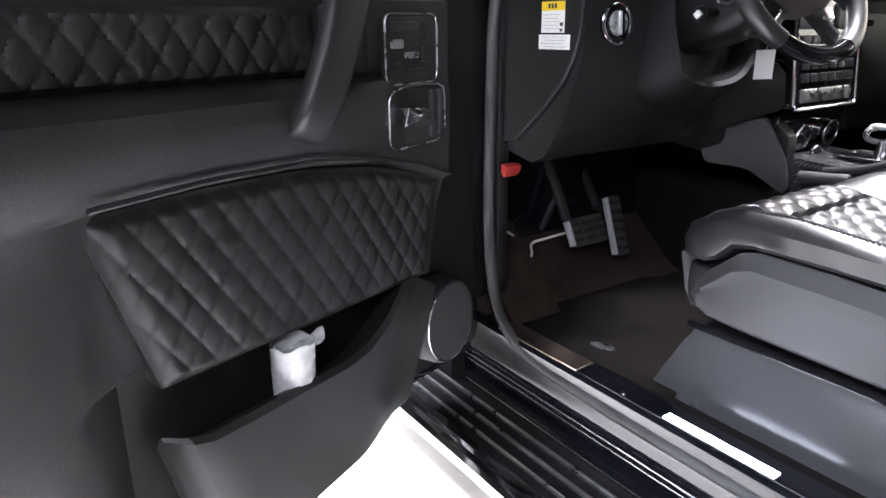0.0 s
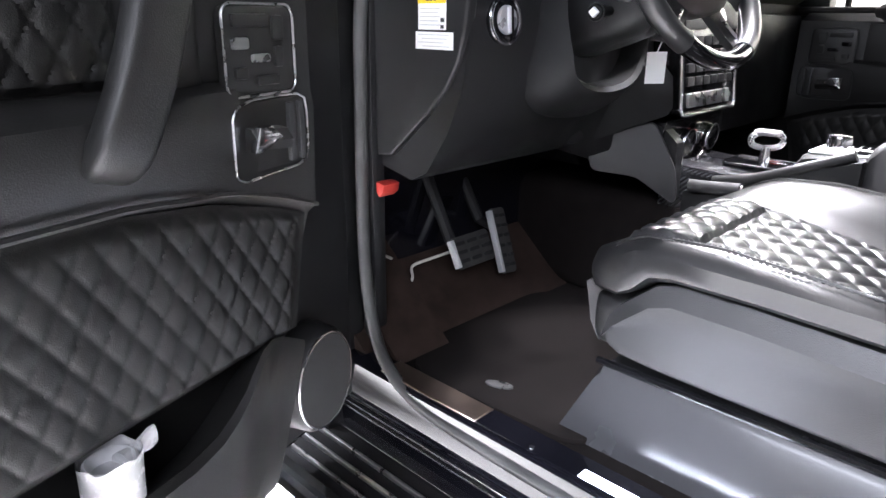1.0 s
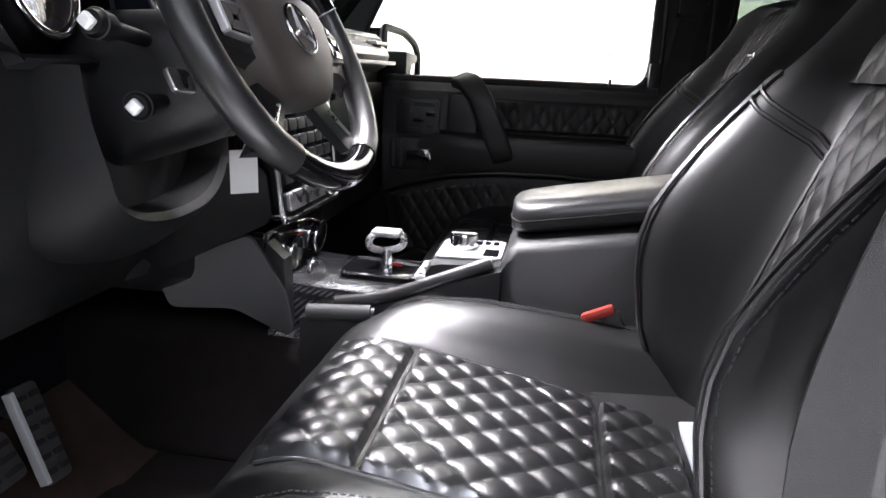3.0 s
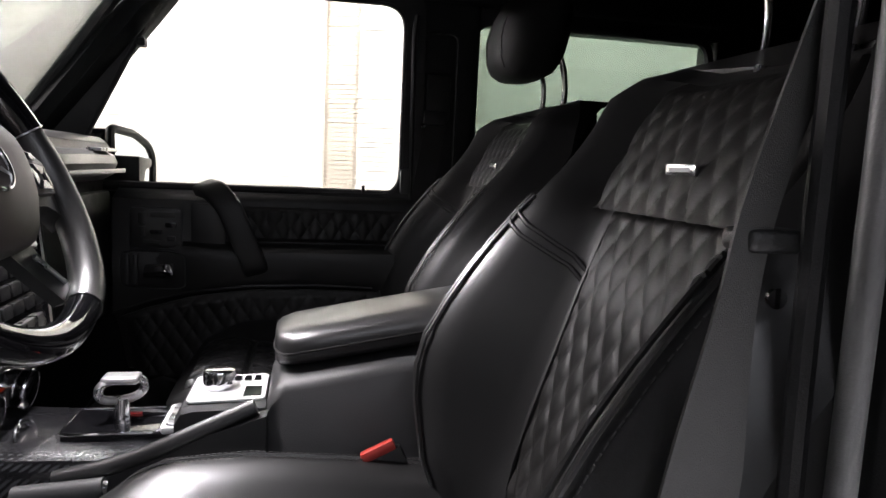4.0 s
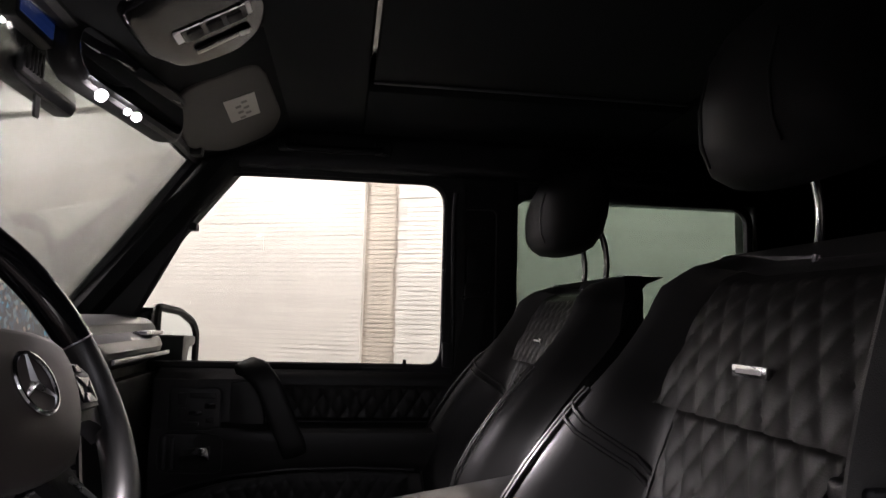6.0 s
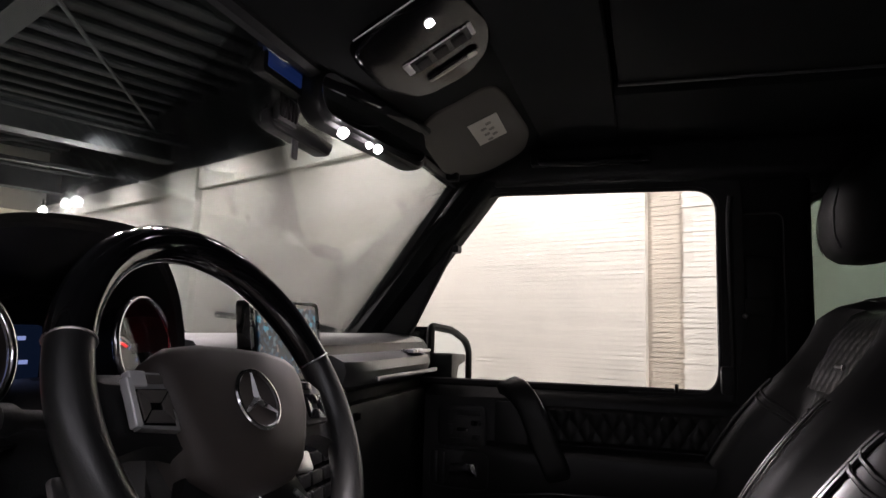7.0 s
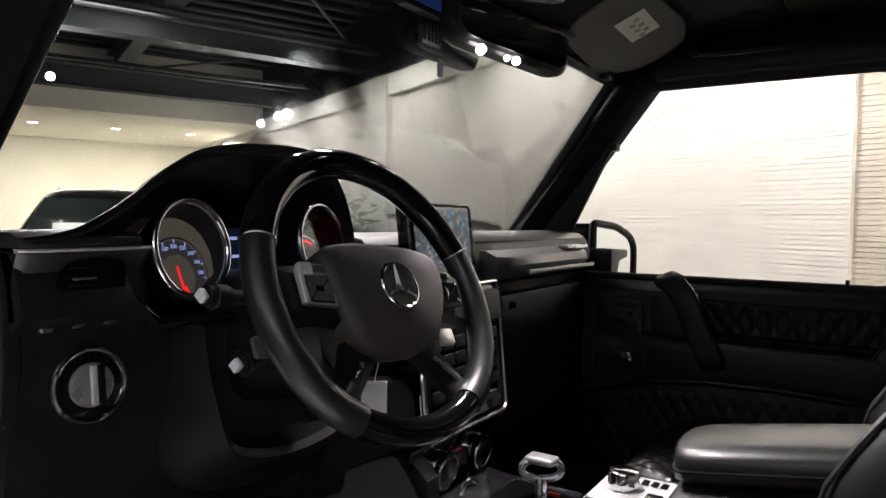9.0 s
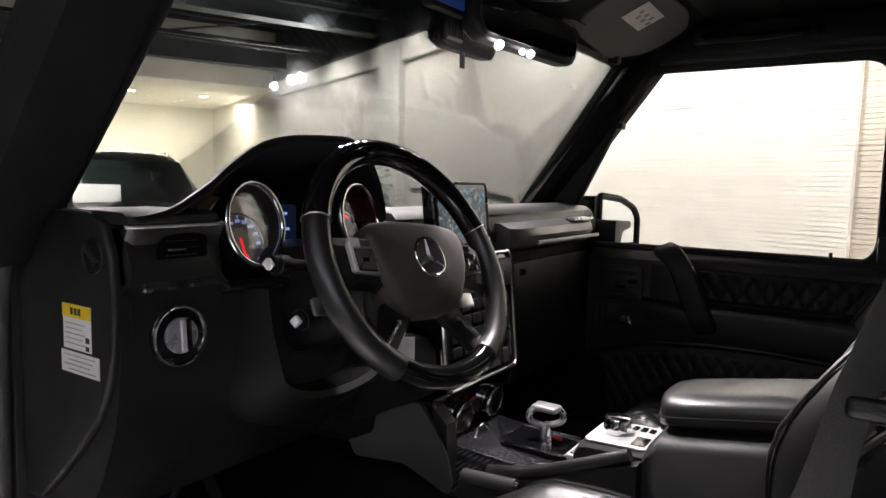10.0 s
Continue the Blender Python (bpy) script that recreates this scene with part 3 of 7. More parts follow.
parked_car(aa, bb, -30, "black boxy off-road car with a paper card in its windscreen", True)
aa, bb = at_view(0.33, 10.8)
parked_car(aa, bb, -26, "black off-road car parked in the next bay", True)
aa, bb = at_view(0.90, 13.0)
parked_car(aa, bb, -40, "dark car parked at the back of the hall")


def shrub(place, lift):
    t = thing("potted_plant", "leafy green plant in a dark planter", "plant", at=place)
    part("planter", new_box((-0.2, -0.2, 0), (0.2, 0.2, 0.75), 0.02), POT, t)
    rnd = random.Random(4)
    bm = bmesh.new()
    for k in range(260):
        c = Vector((rnd.gauss(0, 0.16), rnd.gauss(0, 0.16), 1.08 + lift + rnd.gauss(0, 0.2)))
        d = Vector((rnd.uniform(-1, 1), rnd.uniform(-1, 1), rnd.uniform(-0.2, 1))).normalized() * 0.07
        s = d.orthogonal().normalized() * 0.022
        v = [bm.verts.new(c - d), bm.verts.new(c + s), bm.verts.new(c + d), bm.verts.new(c - s)]
        bm.faces.new(v)
    part("foliage", bm, LEAF, t, smooth=False)
    bm = bmesh.new()
    for k in range(5):
        tube(bm, [(0.05 * (k - 2), 0.03 * (k % 2), 0.7), (0.07 * (k - 2), 0.05 * (k % 2), 1.15 + lift)], [0.012, 0.005], 6)
    part("stems", bm, POT, t)


aa, bb = at_view(0.79, 9.5)
shrub(room(aa, bb, 0), -0.1)
aa, bb = at_view(1.215, 7.0)
shrub(room(aa, bb, 0), 0.2)


# ---- the car's shell ----
def shell():
    t = thing("cabin_shell", "black off-road vehicle shell, its driver door open", "vehicle body")
    P = lambda name, bm, m, label="": part(name, bm, m, t, label)
    # floor pan, tunnel and bulkhead
    bm = new_box((-0.70, -1.7, 0.60), (0.72, 1.02, 0.668), 0.01)
    P("floor_pan", bm, CARPET, "dark carpeted cabin floor")
    bm = new_box((-0.12, 0.0, 0.66), (0.12, 1.25, 0.92), 0.05, 3)
    P("tunnel", bm, CARPET)
    bm = bmesh.new()
    loft(bm, [[Vector((x, 0.98, 0.64)), Vector((x, 1.22, 0.85)), Vector((x, 1.30, 1.30)), Vector((x, 1.36, 1.30)), Vector((x, 1.36, 0.6))] for x in (-0.72, 0.0, 0.74)])
    P("bulkhead", bm, CARPET_FOOT, "brown carpeted footwell bulkhead")
    # sill
    prof = [(-0.684, 0.668), (-0.688, 0.684), (-0.695, 0.690), (-0.742, 0.690), (-0.750, 0.684), (-0.752, 0.65), (-0.758, 0.635), (-0.758, 0.60), (-0.745, 0.48), (-0.68, 0.48)]
    bm = bmesh.new()
    loft(bm, [[Vector((x, y, z)) for x, z in prof] for y in (-0.3, 0.2, 0.7, 1.0, 1.12)])
    P("door_sill", bm, BODY, "glossy black painted door sill")
    # hinge post
    bm = new_box((-0.79, 1.070, 0.5), (-0.69, 1.30, 1.40), 0.015, 2)
    P("hinge_post", bm, PLASTIC, "black hinge post")
    bm = new_box((-0.694, 1.035, 0.70), (-0.665, 1.075, 1.40), 0.008, 2)
    P("hinge_post_trim", bm, PLASTIC)
    for s in (-1, 1):
        # windscreen pillars, lean with the glass
        bm = bmesh.new()
        rings = []
        for k in range(9):
            q = k / 8
            c = Vector((s * (0.69 - 0.03 * q + (0.028 if s < 0 else 0)), 1.02 - 0.33 * q + (0.035 if s < 0 else 0), 1.36 + 0.42 * q))
            o = [(-0.066, 0.012), (-0.060, -0.020), (-0.038, -0.040), (0.0, -0.045 if s > 0 else -0.072), (0.05, -0.045 if s > 0 else -0.072), (0.065, -0.03), (0.05, 0.035), (0.0, 0.05), (-0.045, 0.04)]
            rings.append([c + Vector((s * a, b, 0)) for a, b in o])
        loft(bm, rings)
        P("windscreen_pillar", bm, HEADLINER, "black clad windscreen pillar")
        # roof side rails
        bm = new_box((min(s * 0.62, s * 0.74), -1.7, 1.772), (max(s * 0.62, s * 0.74), 0.75, 1.87), 0.025, 3)
        P("roof_rail", bm, PLASTIC)
        # centre pillars
        x0, x1 = sorted((s * 0.655, s * (0.765 if s > 0 else 0.73)))
        bm = new_box((x0, -0.02 if s > 0 else -0.10, 0.66), (x1, 0.140 if s > 0 else 0.10, 1.80), 0.02, 3)
        # one cladding in two tones: driver side shaded, passenger side lit, by colour
        P("centre_pillar", bm, PILLAR if s < 0 else PLASTIC, "black plastic centre pillar cladding")
        x0, x1 = sorted((s * 0.665, s * 0.77))
        bm = new_box((x0, -1.7, 0.6), (x1, -0.02 if s > 0 else -0.06, 1.30 if s > 0 else 1.83), 0.015, 2)
        P("rear_side", bm, BODY if s < 0 else PLASTIC)
        if s > 0:
            bm = new_box((x0, -1.7, 1.30), (x1, -0.66, 1.83), 0.015, 2)
            P("rear_quarter", bm, PLASTIC)
            bm = new_box((x0, -0.67, 1.742), (x1, 0.0, 1.80), 0.008, 2)
            P("rear_window_header", bm, PLASTIC)
    bm = bmesh.new()
    tube(bm, smooth_path([(-0.675, 0.115, 0.80), (-0.668, 0.124, 1.2), (-0.667, 0.126, 1.5), (-0.667, 0.124, 1.76)], 6), 0.007, 8)
    P("pillar_trim", bm, PILLAR, "raised edge of the pillar cladding")
    bm = bmesh.new()
    tube(bm, smooth_path([(0.652, 0.140, 0.95), (0.652, 0.140, 1.35), (0.648, 0.144, 1.66), (0.645, 0.140, 1.735)], 6), 0.006, 8)
    P("pillar_trim", bm, SATIN, "raised edge of the pillar cladding")
    bm = bmesh.new()
    tube(bm, [Vector((0.655, p, q)) for p, q in rounded(0.036, 1.02, 0.122, 1.70, 0.018)], 0.0035, 8, True)
    P("pillar_panel", bm, SATIN, "moulded outline of the belt cover")
    bm = new_box((0.64, 0.14, 0.5), (0.79, 1.30, 0.70), 0.01, 2)
    P("door_sill", bm, PLASTIC)
    bm = new_box((0.74, 1.0, 0.6), (0.80, 1.36, 1.36), 0.01, 2)
    P("front_wing", bm, BODY)
    # header, roof, headliner
    bm = bmesh.new()
    loft(bm, [[Vector((x, y, z)) for y, z in ((0.76, 1.768), (0.70, 1.784), (0.62, 1.818), (0.54, 1.860), (0.50, 1.878), (0.60, 1.90), (0.74, 1.87), (0.79, 1.80))] for x in (-0.72, -0.3, 0.3, 0.72)])
    P("windscreen_header", bm, HEADLINER, "black cloth windscreen header")
    bm = new_box((-0.72, -1.7, 1.90), (0.72, 0.72, 1.95), 0.02, 2)
    P("roof_skin", bm, BODY)
    # headliner with a sunroof panel set in a raised frame
    for lo, hi in (((-0.70, 0.37, 1.862), (0.70, 0.56, 1.89)), ((-0.70, -1.7, 1.862), (0.70, -0.28, 1.89)), ((-0.70, -0.28, 1.862), (-0.32, 0.37, 1.89)), ((0.32, -0.28, 1.862), (0.70, 0.37, 1.89))):
        P("headliner", new_box(lo, hi, 0.008, 2), HEADLINER, "black cloth headliner")
    bm = new_box((-0.31, -0.27, 1.872), (0.31, 0.36, 1.895), 0.006, 2)
    P("sunroof_blind", bm, HEADLINER, "closed black sunroof blind")
    bm = bmesh.new()
    tube(bm, [(0.285, 0.360, 1.869), (0.285, -0.270, 1.869)], 0.003, 6)
    P("sunroof_trim", bm, PLASTIC_GREY, "thin dull metal edge of the sunroof")
    # tail
    bm = new_box((-0.74, -1.75, 0.6), (0.74, -1.70, 1.93), 0.02, 2)
    P("tail_wall", bm, PLASTIC)
    # bonnet and scuttle
    bm = bmesh.new()
    rings = []
    for x in (-0.74, -0.6, -0.3, 0, 0.3, 0.6, 0.74):
        k = 0.012 * (1 - (x / 0.74) ** 2)
        rings.append([Vector((x, y, z + k)) for y, z in ((1.16, 1.345), (1.22, 1.365), (1.9, 1.335), (2.5, 1.28), (2.62, 1.22), (2.64, 0.7), (1.16, 0.7))])
    loft(bm, rings)
    P("bonnet", bm, BODY, "long flat black bonnet")
    bm = new_box((-0.72, 1.08, 1.20), (0.72, 1.17, 1.375), 0.02, 2)
    P("scuttle", bm, PLASTIC)
    return t


shell()


def windscreen():
    t = thing("windscreen", "flat clear windscreen glass with rubber edge", "windscreen")
    n = Vector((0, 0.35, 0.26)).normalized()
    a, b, c, d = Vector((-0.655, 1.06, 1.36)), Vector((0.655, 1.06, 1.36)), Vector((0.60, 0.74, 1.775)), Vector((-0.60, 0.74, 1.775))
    bm = bmesh.new()
    loft(bm, [[p - n * 0.002 for p in (a, b, c, d)], [p + n * 0.003 for p in (a, b, c, d)]])
    g = part("pane", bm, SCREEN_GLASS, t)
    g.visible_shadow = False
    bm = bmesh.new()
    tube(bm, [a, b, c, d], 0.014, 8, True)
    part("rubber_edge", bm, RUBBER, t)


windscreen()


def wiper(pivot, tip, label):
    t = thing("wiper", label, "wiper", "windscreen wipers")
    p, q = Vector(pivot), Vector(tip)
    bm = bmesh.new()
    tube(bm, [p, p.lerp(q, 0.5) + Vector((0, 0.01, 0.012))], [0.010, 0.007], 8)
    part("arm", bm, PLASTIC, t)
    bm = bmesh.new()
    tube(bm, [p.lerp(q, 0.08) + Vector((0, 0.012, 0.0)), p.lerp(q, 0.5) + Vector((0, 0.015, 0.006)), q], 0.006, 6)
    part("blade", bm, RUBBER, t)
    # pale silver pieces: the strong light on the wiper is in their colour
    bm = bmesh.new()
    for k in range(9):
        c = p.lerp(q, 0.3 + 0.07 * k) + Vector((0, 0.012, 0.012))
        box(bm, c - Vector((0.014, 0.005, 0.004)), c + Vector((0.014, 0.005, 0.005)), 0.002, 2)
    part("lit_bridge", bm, SILVER_PLATE, t)


wiper((0.06, 1.045, 1.412), (-0.40, 1.02, 1.440), "black windscreen wiper lying at the glass foot")
wiper((0.60, 1.035, 1.422), (0.10, 1.012, 1.450), "black windscreen wiper lying at the glass foot")


# ---- door seal and running board ----
path = smooth_path([(-0.70, 0.86, 1.60), (-0.70, 0.98, 1.46), (-0.702, 1.04, 1.33), (-0.702, 1.052, 1.148), (-0.708, 1.047, 0.88), (-0.720, 1.01, 0.75), (-0.737, 0.945, 0.695), (-0.745, 0.86, 0.668), (-0.748, 0.75, 0.660), (-0.750, 0.5, 0.656), (-0.750, 0.20, 0.660), (-0.740, 0.145, 0.70), (-0.715, 0.126, 0.80), (-0.700, 0.122, 1.1), (-0.700, 0.123, 1.45), (-0.700, 0.127, 1.70), (-0.695, 0.20, 1.77), (-0.68, 0.6, 1.775), (-0.69, 0.72, 1.74)], 6)
bm = bmesh.new()
tube(bm, path, [0.0115 - 0.0040 * sstep(0.45, 0.62, k / (len(path) - 1)) for k in range(len(path))], 10)
tagged(part("door_seal", bm, SEAL), "grey flocked rubber seal round the door opening", "door seal")


def running_board():
    t = thing("running_board", "black running board with polished metal ribs and edge tube", "running board")
    part("tread", new_box((-0.90, -0.5, 0.515), (-0.70, 1.30, 0.540), 0.006, 2), PILLAR, t, "black rubber tread")
    for x, w, m in ((-0.866, 0.0030, RIB_METAL), (-0.831, 0.0036, RIB_METAL), (-0.797, 0.0036, RIB_METAL), (-0.758, 0.0065, CHROME), (-0.735, 0.0028, CHROME), (-0.715, 0.0026, CHROME)):
        bm = new_box((x - w, -0.5, 0.538), (x + w, 1.29, 0.548), 0.003, 4)
        part("rib", bm, m, t)
    bm = bmesh.new()
    loft(bm, [[Vector((x, y, z)) for x, z in ((-0.886, 0.515), (-0.886, 0.540), (-0.892, 0.546), (-0.908, 0.547), (-0.914, 0.542), (-0.918, 0.545), (-0.930, 0.544), (-0.938, 0.536), (-0.938, 0.515))] for y in (-0.5, 1.29)])
    part("edge_tube", bm, CHROME, t, "polished stainless edge moulding")
    for x, z in ((-0.7605, 0.606), (-0.7605, 0.594)):
        part("sill_strip", new_box((x - 0.004, -0.5, z), (x + 0.003, 1.10, z + 0.005), 0.002, 2), CHROME, t, "thin bright strip along the sill")
    bm = bmesh.new()
    disc(bm, (-0.735, 1.17, 0.540), (0, 0, 1), 0.022, 0.03, 20, 0.006)
    part("end_bolt", bm, CHROME, t)


running_board()


def sill_plate():
    t = thing("sill_plate", "metal door sill plate with a lit strip", "sill plate")
    part("plate", new_box((-0.742, 0.745, 0.690), (-0.694, 0.97, 0.6935), 0.0015, 1), STEEL, t, "bare metal front of the sill plate, warm highlight in its colour")
    part("painted_plate", new_box((-0.742, 0.15, 0.690), (-0.694, 0.7435, 0.6935), 0.0015, 1), BODY, t, "gloss black rear of the sill plate")
    part("lit_strip", new_box((-0.741, 0.370, 0.6935), (-0.722, 0.555, 0.6955), 0.001, 1), glow("cold_white_light_strip", (0.86, 0.92, 1.0), 10.0), t, "cold white lit strip")
    for y in (0.925, 0.64, 0.2):
        bm = bmesh.new()
        disc(bm, (-0.734, y, 0.6935), (0, 0, 1), 0.004, 0.002, 12)
        part("screw", bm, CHROME, t)


sill_plate()

# ---- doors ----
ANG = radians(18)
HINGE, DU, DN = Vector((-0.745, 0.925, 0)), Vector((-math.cos(ANG), -math.sin(ANG), 0)), Vector((math.sin(ANG), -math.cos(ANG), 0))


def open_place(u, w, z):
    return HINGE + DU * u + DN * w + Vector((0, 0, z))


def shut_place(u, w, z):
    return Vector((0.617 - w, 1.012 - u, z - 0.03))


def ztop(u):
    return lerp_table([(0.20, 1.050), (0.28, 1.079), (0.38, 1.106), (0.50, 1.122), (0.65, 1.125), (0.78, 1.119), (0.9, 1.116)], u)


def car_door(place, label, driver):
    t = thing("vehicle_door", label, "door", "front doors")
    P = lambda name, bm, m, label="", up=None: part(name, bm, m, up or t, label)
    L = 0.90
    U0 = 0.078 if driver else 0.0
    # painted outer skin
    P("outer_skin", new_box((U0, -0.135, 0.64), (L, -0.085, 1.33), 0.015, 2, place), BODY, "glossy black painted door skin")
    # edge of the door at the hinges
    P("door_edge", new_box((U0, -0.085, 0.70), (0.30, -0.034, 1.33), 0.008, 2, place), PILLAR, "black door frame ahead of the trim")
    # the trim's front edge leans to the rear as it goes down
    def lean(u, z):
        k = 1 - sstep(0.20, 0.55, u)
        return u + k * (0.19 * max(0.0, 1.06 - max(z, 0.88)) + 0.36 * max(0.0, 0.88 - z))
    # trim carrier
    def prof(u):
        b = 0.012 * sstep(0.45, 0.36, u)
        rear = sstep(0.74, 0.84, u)
        zt = ztop(u)
        bot = lerp_table([(0.2, 0.700), (0.316, 0.686), (0.41, 0.668), (0.55, 0.649), (0.9, 0.642)], u)
        arm = 0.036 * sstep(0.30, 0.46, u)
        return [(-0.085, 1.33), (-0.04, 1.336), (-0.020, 1.328), (-0.012 + b * (1 + sstep(0.36, 0.30, u)), 1.316), (-0.012 + b * (1 + sstep(0.36, 0.30, u)), 1.222), (arm * 0.7 + b, 1.214), (arm + b, 1.205), (arm + 0.004 + b, 1.185),
                (arm * 0.9 + b, zt + 0.022), (arm * 0.7 + b, zt + 0.006), (0.0 + 0.022 * rear, zt - 0.006), (-0.008 + 0.032 * rear, zt - 0.05), (-0.008 + 0.036 * rear, 0.93), (-0.045 + 0.075 * rear, 0.915), (-0.05 + 0.08 * rear, bot + 0.03), (-0.05 + 0.06 * rear, bot), (-0.085, bot)]
    bm = bmesh.new()
    loft(bm, [[place(lean(u, z), w, z) for w, z in prof(u)] for u in (0.212, 0.218, 0.235, 0.265, 0.3, 0.36, 0.42, 0.47, 0.52, 0.6, 0.7, 0.75, 0.79, 0.82, 0.86, 0.885, L)])
    P("trim_panel", bm, TRIM, "black leather-grained door trim")
    # quilted panels
    def low(u, v):
        uu = u - 0.06 * (1 - v) * sstep(0.6, 0.78, u) + 0.030 * (1 - v) * sstep(0.40, 0.225, u)
        z = 0.905 + (ztop(uu) - 0.008 - 0.905) * v
        return uu, z
    def lowf(u, v):
        uu, z = low(u, v)
        e = min(sstep(0.226, 0.262, u), sstep(0.782, 0.752, u), sstep(0.0, 0.06, v), sstep(1.0, 0.90, v))
        return place(uu, 0.004 + diamonds(uu + 0.01, z, 0.035, 0.054, 0.0052) * e + 0.004 * e, z)
    bm = bmesh.new()
    sheet(bm, lowf, 0.226, 0.782, 170, 0, 1, 70, lambda u, v: place(low(u, v)[0], -0.02, low(u, v)[1]))
    P("quilted_panel", bm, QUILT_DOOR, "diamond-quilted black leather panel")
    def upf(u, v):
        z = 1.225 + 0.080 * v
        e = min(sstep(0.455, 0.47, u), sstep(0.89, 0.875, u), sstep(0.0, 0.12, v), sstep(1, 0.88, v))
        return place(u, -0.010 + diamonds(u, z - 1.256, 0.037, 0.056, 0.007) * e + 0.003 * e, z)
    bm = bmesh.new()
    sheet(bm, upf, 0.455, 0.89, 140, 0, 1, 30, lambda u, v: place(u, -0.03, 1.225 + 0.080 * v))
    P("upper_quilted_panel", bm, QUILT_DOOR, "narrow diamond-quilted leather strip")
    # piping above the lower quilt
    bm = bmesh.new()
    tube(bm, [place(u, 0.024 * sstep(0.3, 0.46, u) + 0.012, ztop(u) + 0.006) for u in [0.21 + 0.03 * k for k in range(20)]], 0.0035, 6)
    P("piping", bm, LEATHER)
    # map pocket
    bm = bmesh.new()
    rings = []
    for i in range(23):
        q = i / 22
        u = 0.250 + 0.485 * q
        k = min(sstep(0.26, 0.43, u), sstep(0.737, 0.705, u))
        top = lerp_table([(0.25, 0.884), (0.30, 0.912), (0.325, 0.918), (0.35, 0.905), (0.39, 0.872), (0.43, 0.852), (0.47, 0.845), (0.62, 0.842), (0.69, 0.842), (0.735, 0.852)], u)
        bot = lerp_table([(0.25, 0.694), (0.316, 0.686), (0.41, 0.666), (0.55, 0.647), (0.74, 0.640)], u)
        ring = ((-0.020, top - 0.03), (0.006 + 0.014 * k, top - 0.004), (0.010 + 0.022 * k, top), (0.012 + 0.030 * k, top - 0.006), (0.010 + 0.036 * k, top - 0.05), (0.008 + 0.036 * k, bot + 0.06), (0.004 + 0.026 * k, bot + 0.010), (0.0, bot), (-0.05, bot), (-0.05, bot + 0.02), (-0.02, bot + 0.04))
        rings.append([place(u + (1 - q) * 0.36 * max(0.0, 0.88 - z) - q * 0.25 * max(0.0, min(0.85 - z, 0.16)), w, z) for w, z in ring])
    loft(bm, rings)
    P("map_pocket", bm, TRIM, "moulded black map pocket front")
    # speaker
    c, ax = place(0.205, 0.0, 0.800), place(0, 1, 0) - place(0, 0, 0)
    uu, zz = place(1, 0, 0) - place(0, 0, 0), Vector((0, 0, 1))
    bm = bmesh.new()
    loft(bm, [ring_of(c + ax * h, uu, zz, r, 40, r2=r * 1.17) for r, h in ((0.070, -0.04), (0.067, 0.0), (0.062, 0.008))])
    sp = P("speaker", bm, PLASTIC, "round door speaker with a bright ring")
    bm = bmesh.new()
    tube(bm, ring_of(c + ax * 0.008, uu, zz, 0.0605, 48, r2=0.0715), 0.0018, 6, True)
    P("speaker_ring", bm, CHROME, "thin bright ring", sp)
    bm = bmesh.new()
    loft(bm, [ring_of(c + ax * h, uu, zz, r, 40, r2=r * 1.18) for r, h in ((0.060, 0.006), (0.058, 0.010), (0.03, 0.012))])
    P("speaker_grille", bm, surface("fine_speaker_mesh", (0.02, 0.02, 0.02), 0.6, grain=1.0, grain_scale=1500), "", sp)
    # seat and window switch plate
    bm = bmesh.new()
    prism(bm, rounded(0.249, 1.208, 0.355, 1.297, 0.012), 0.006, 0.018, place, 0.003)
    sw = P("switch_plate", bm, SATIN, "satin black switch plate in a bright frame")
    bm = bmesh.new()
    tube(bm, [place(p, 0.019, q) for p, q in rounded(0.247, 1.206, 0.357, 1.299, 0.013)], 0.0015, 6, True)
    P("switch_frame", bm, ALU if driver else PLASTIC_GREY, "thin bright frame", sw)
    for p0, q0, p1, q1 in ((0.290, 1.276, 0.345, 1.289), (0.266, 1.262, 0.284, 1.288), (0.322, 1.254, 0.346, 1.266), (0.290, 1.240, 0.318, 1.249), (0.268, 1.234, 0.282, 1.256), (0.326, 1.224, 0.344, 1.236), (0.276, 1.216, 0.312, 1.226)):
        bm = bmesh.new()
        prism(bm, rounded(p0, q0, p1, q1, 0.003, 3), 0.017, 0.022, place, 0.002)
        P("switch", bm, (ALU if driver else GLOSS) if 1.230 < q0 < 1.26 and p1 - p0 > 0.02 else SATIN, "", sw)
    # release handle plate
    bm = bmesh.new()
    prism(bm, rounded(0.232, 1.122, 0.364, 1.199, 0.010), 0.004, 0.016, place, 0.003)
    rp = P("release_plate", bm, SATIN, "satin black door release recess")
    bm = bmesh.new()
    tube(bm, [place(p, 0.018 + 0.012 * sstep(0.32, 0.36, p), q) for p, q in ((0.366, 1.128), (0.366, 1.160), (0.365, 1.186), (0.361, 1.194), (0.352, 1.199), (0.32, 1.202), (0.280, 1.203), (0.245, 1.202), (0.232, 1.196), (0.229, 1.180), (0.229, 1.140), (0.234, 1.124), (0.250, 1.119), (0.30, 1.117), (0.352, 1.119), (0.363, 1.124))], 0.0014, 6, True)
    P("release_frame", bm, ALU if driver else PLASTIC_GREY, "", rp)
    bm = bmesh.new()
    loft(bm, [[place(u, w, z) for w, z in ((0.014, zc - 0.012), (0.034, zc - 0.010), (0.038, zc), (0.03, zc + 0.012), (0.014, zc + 0.014))] for u, zc in ((0.280, 1.156), (0.303, 1.158), (0.323, 1.160), (0.340, 1.162))])
    P("release_lever", bm, SATIN, "", rp)
    bm = bmesh.new()
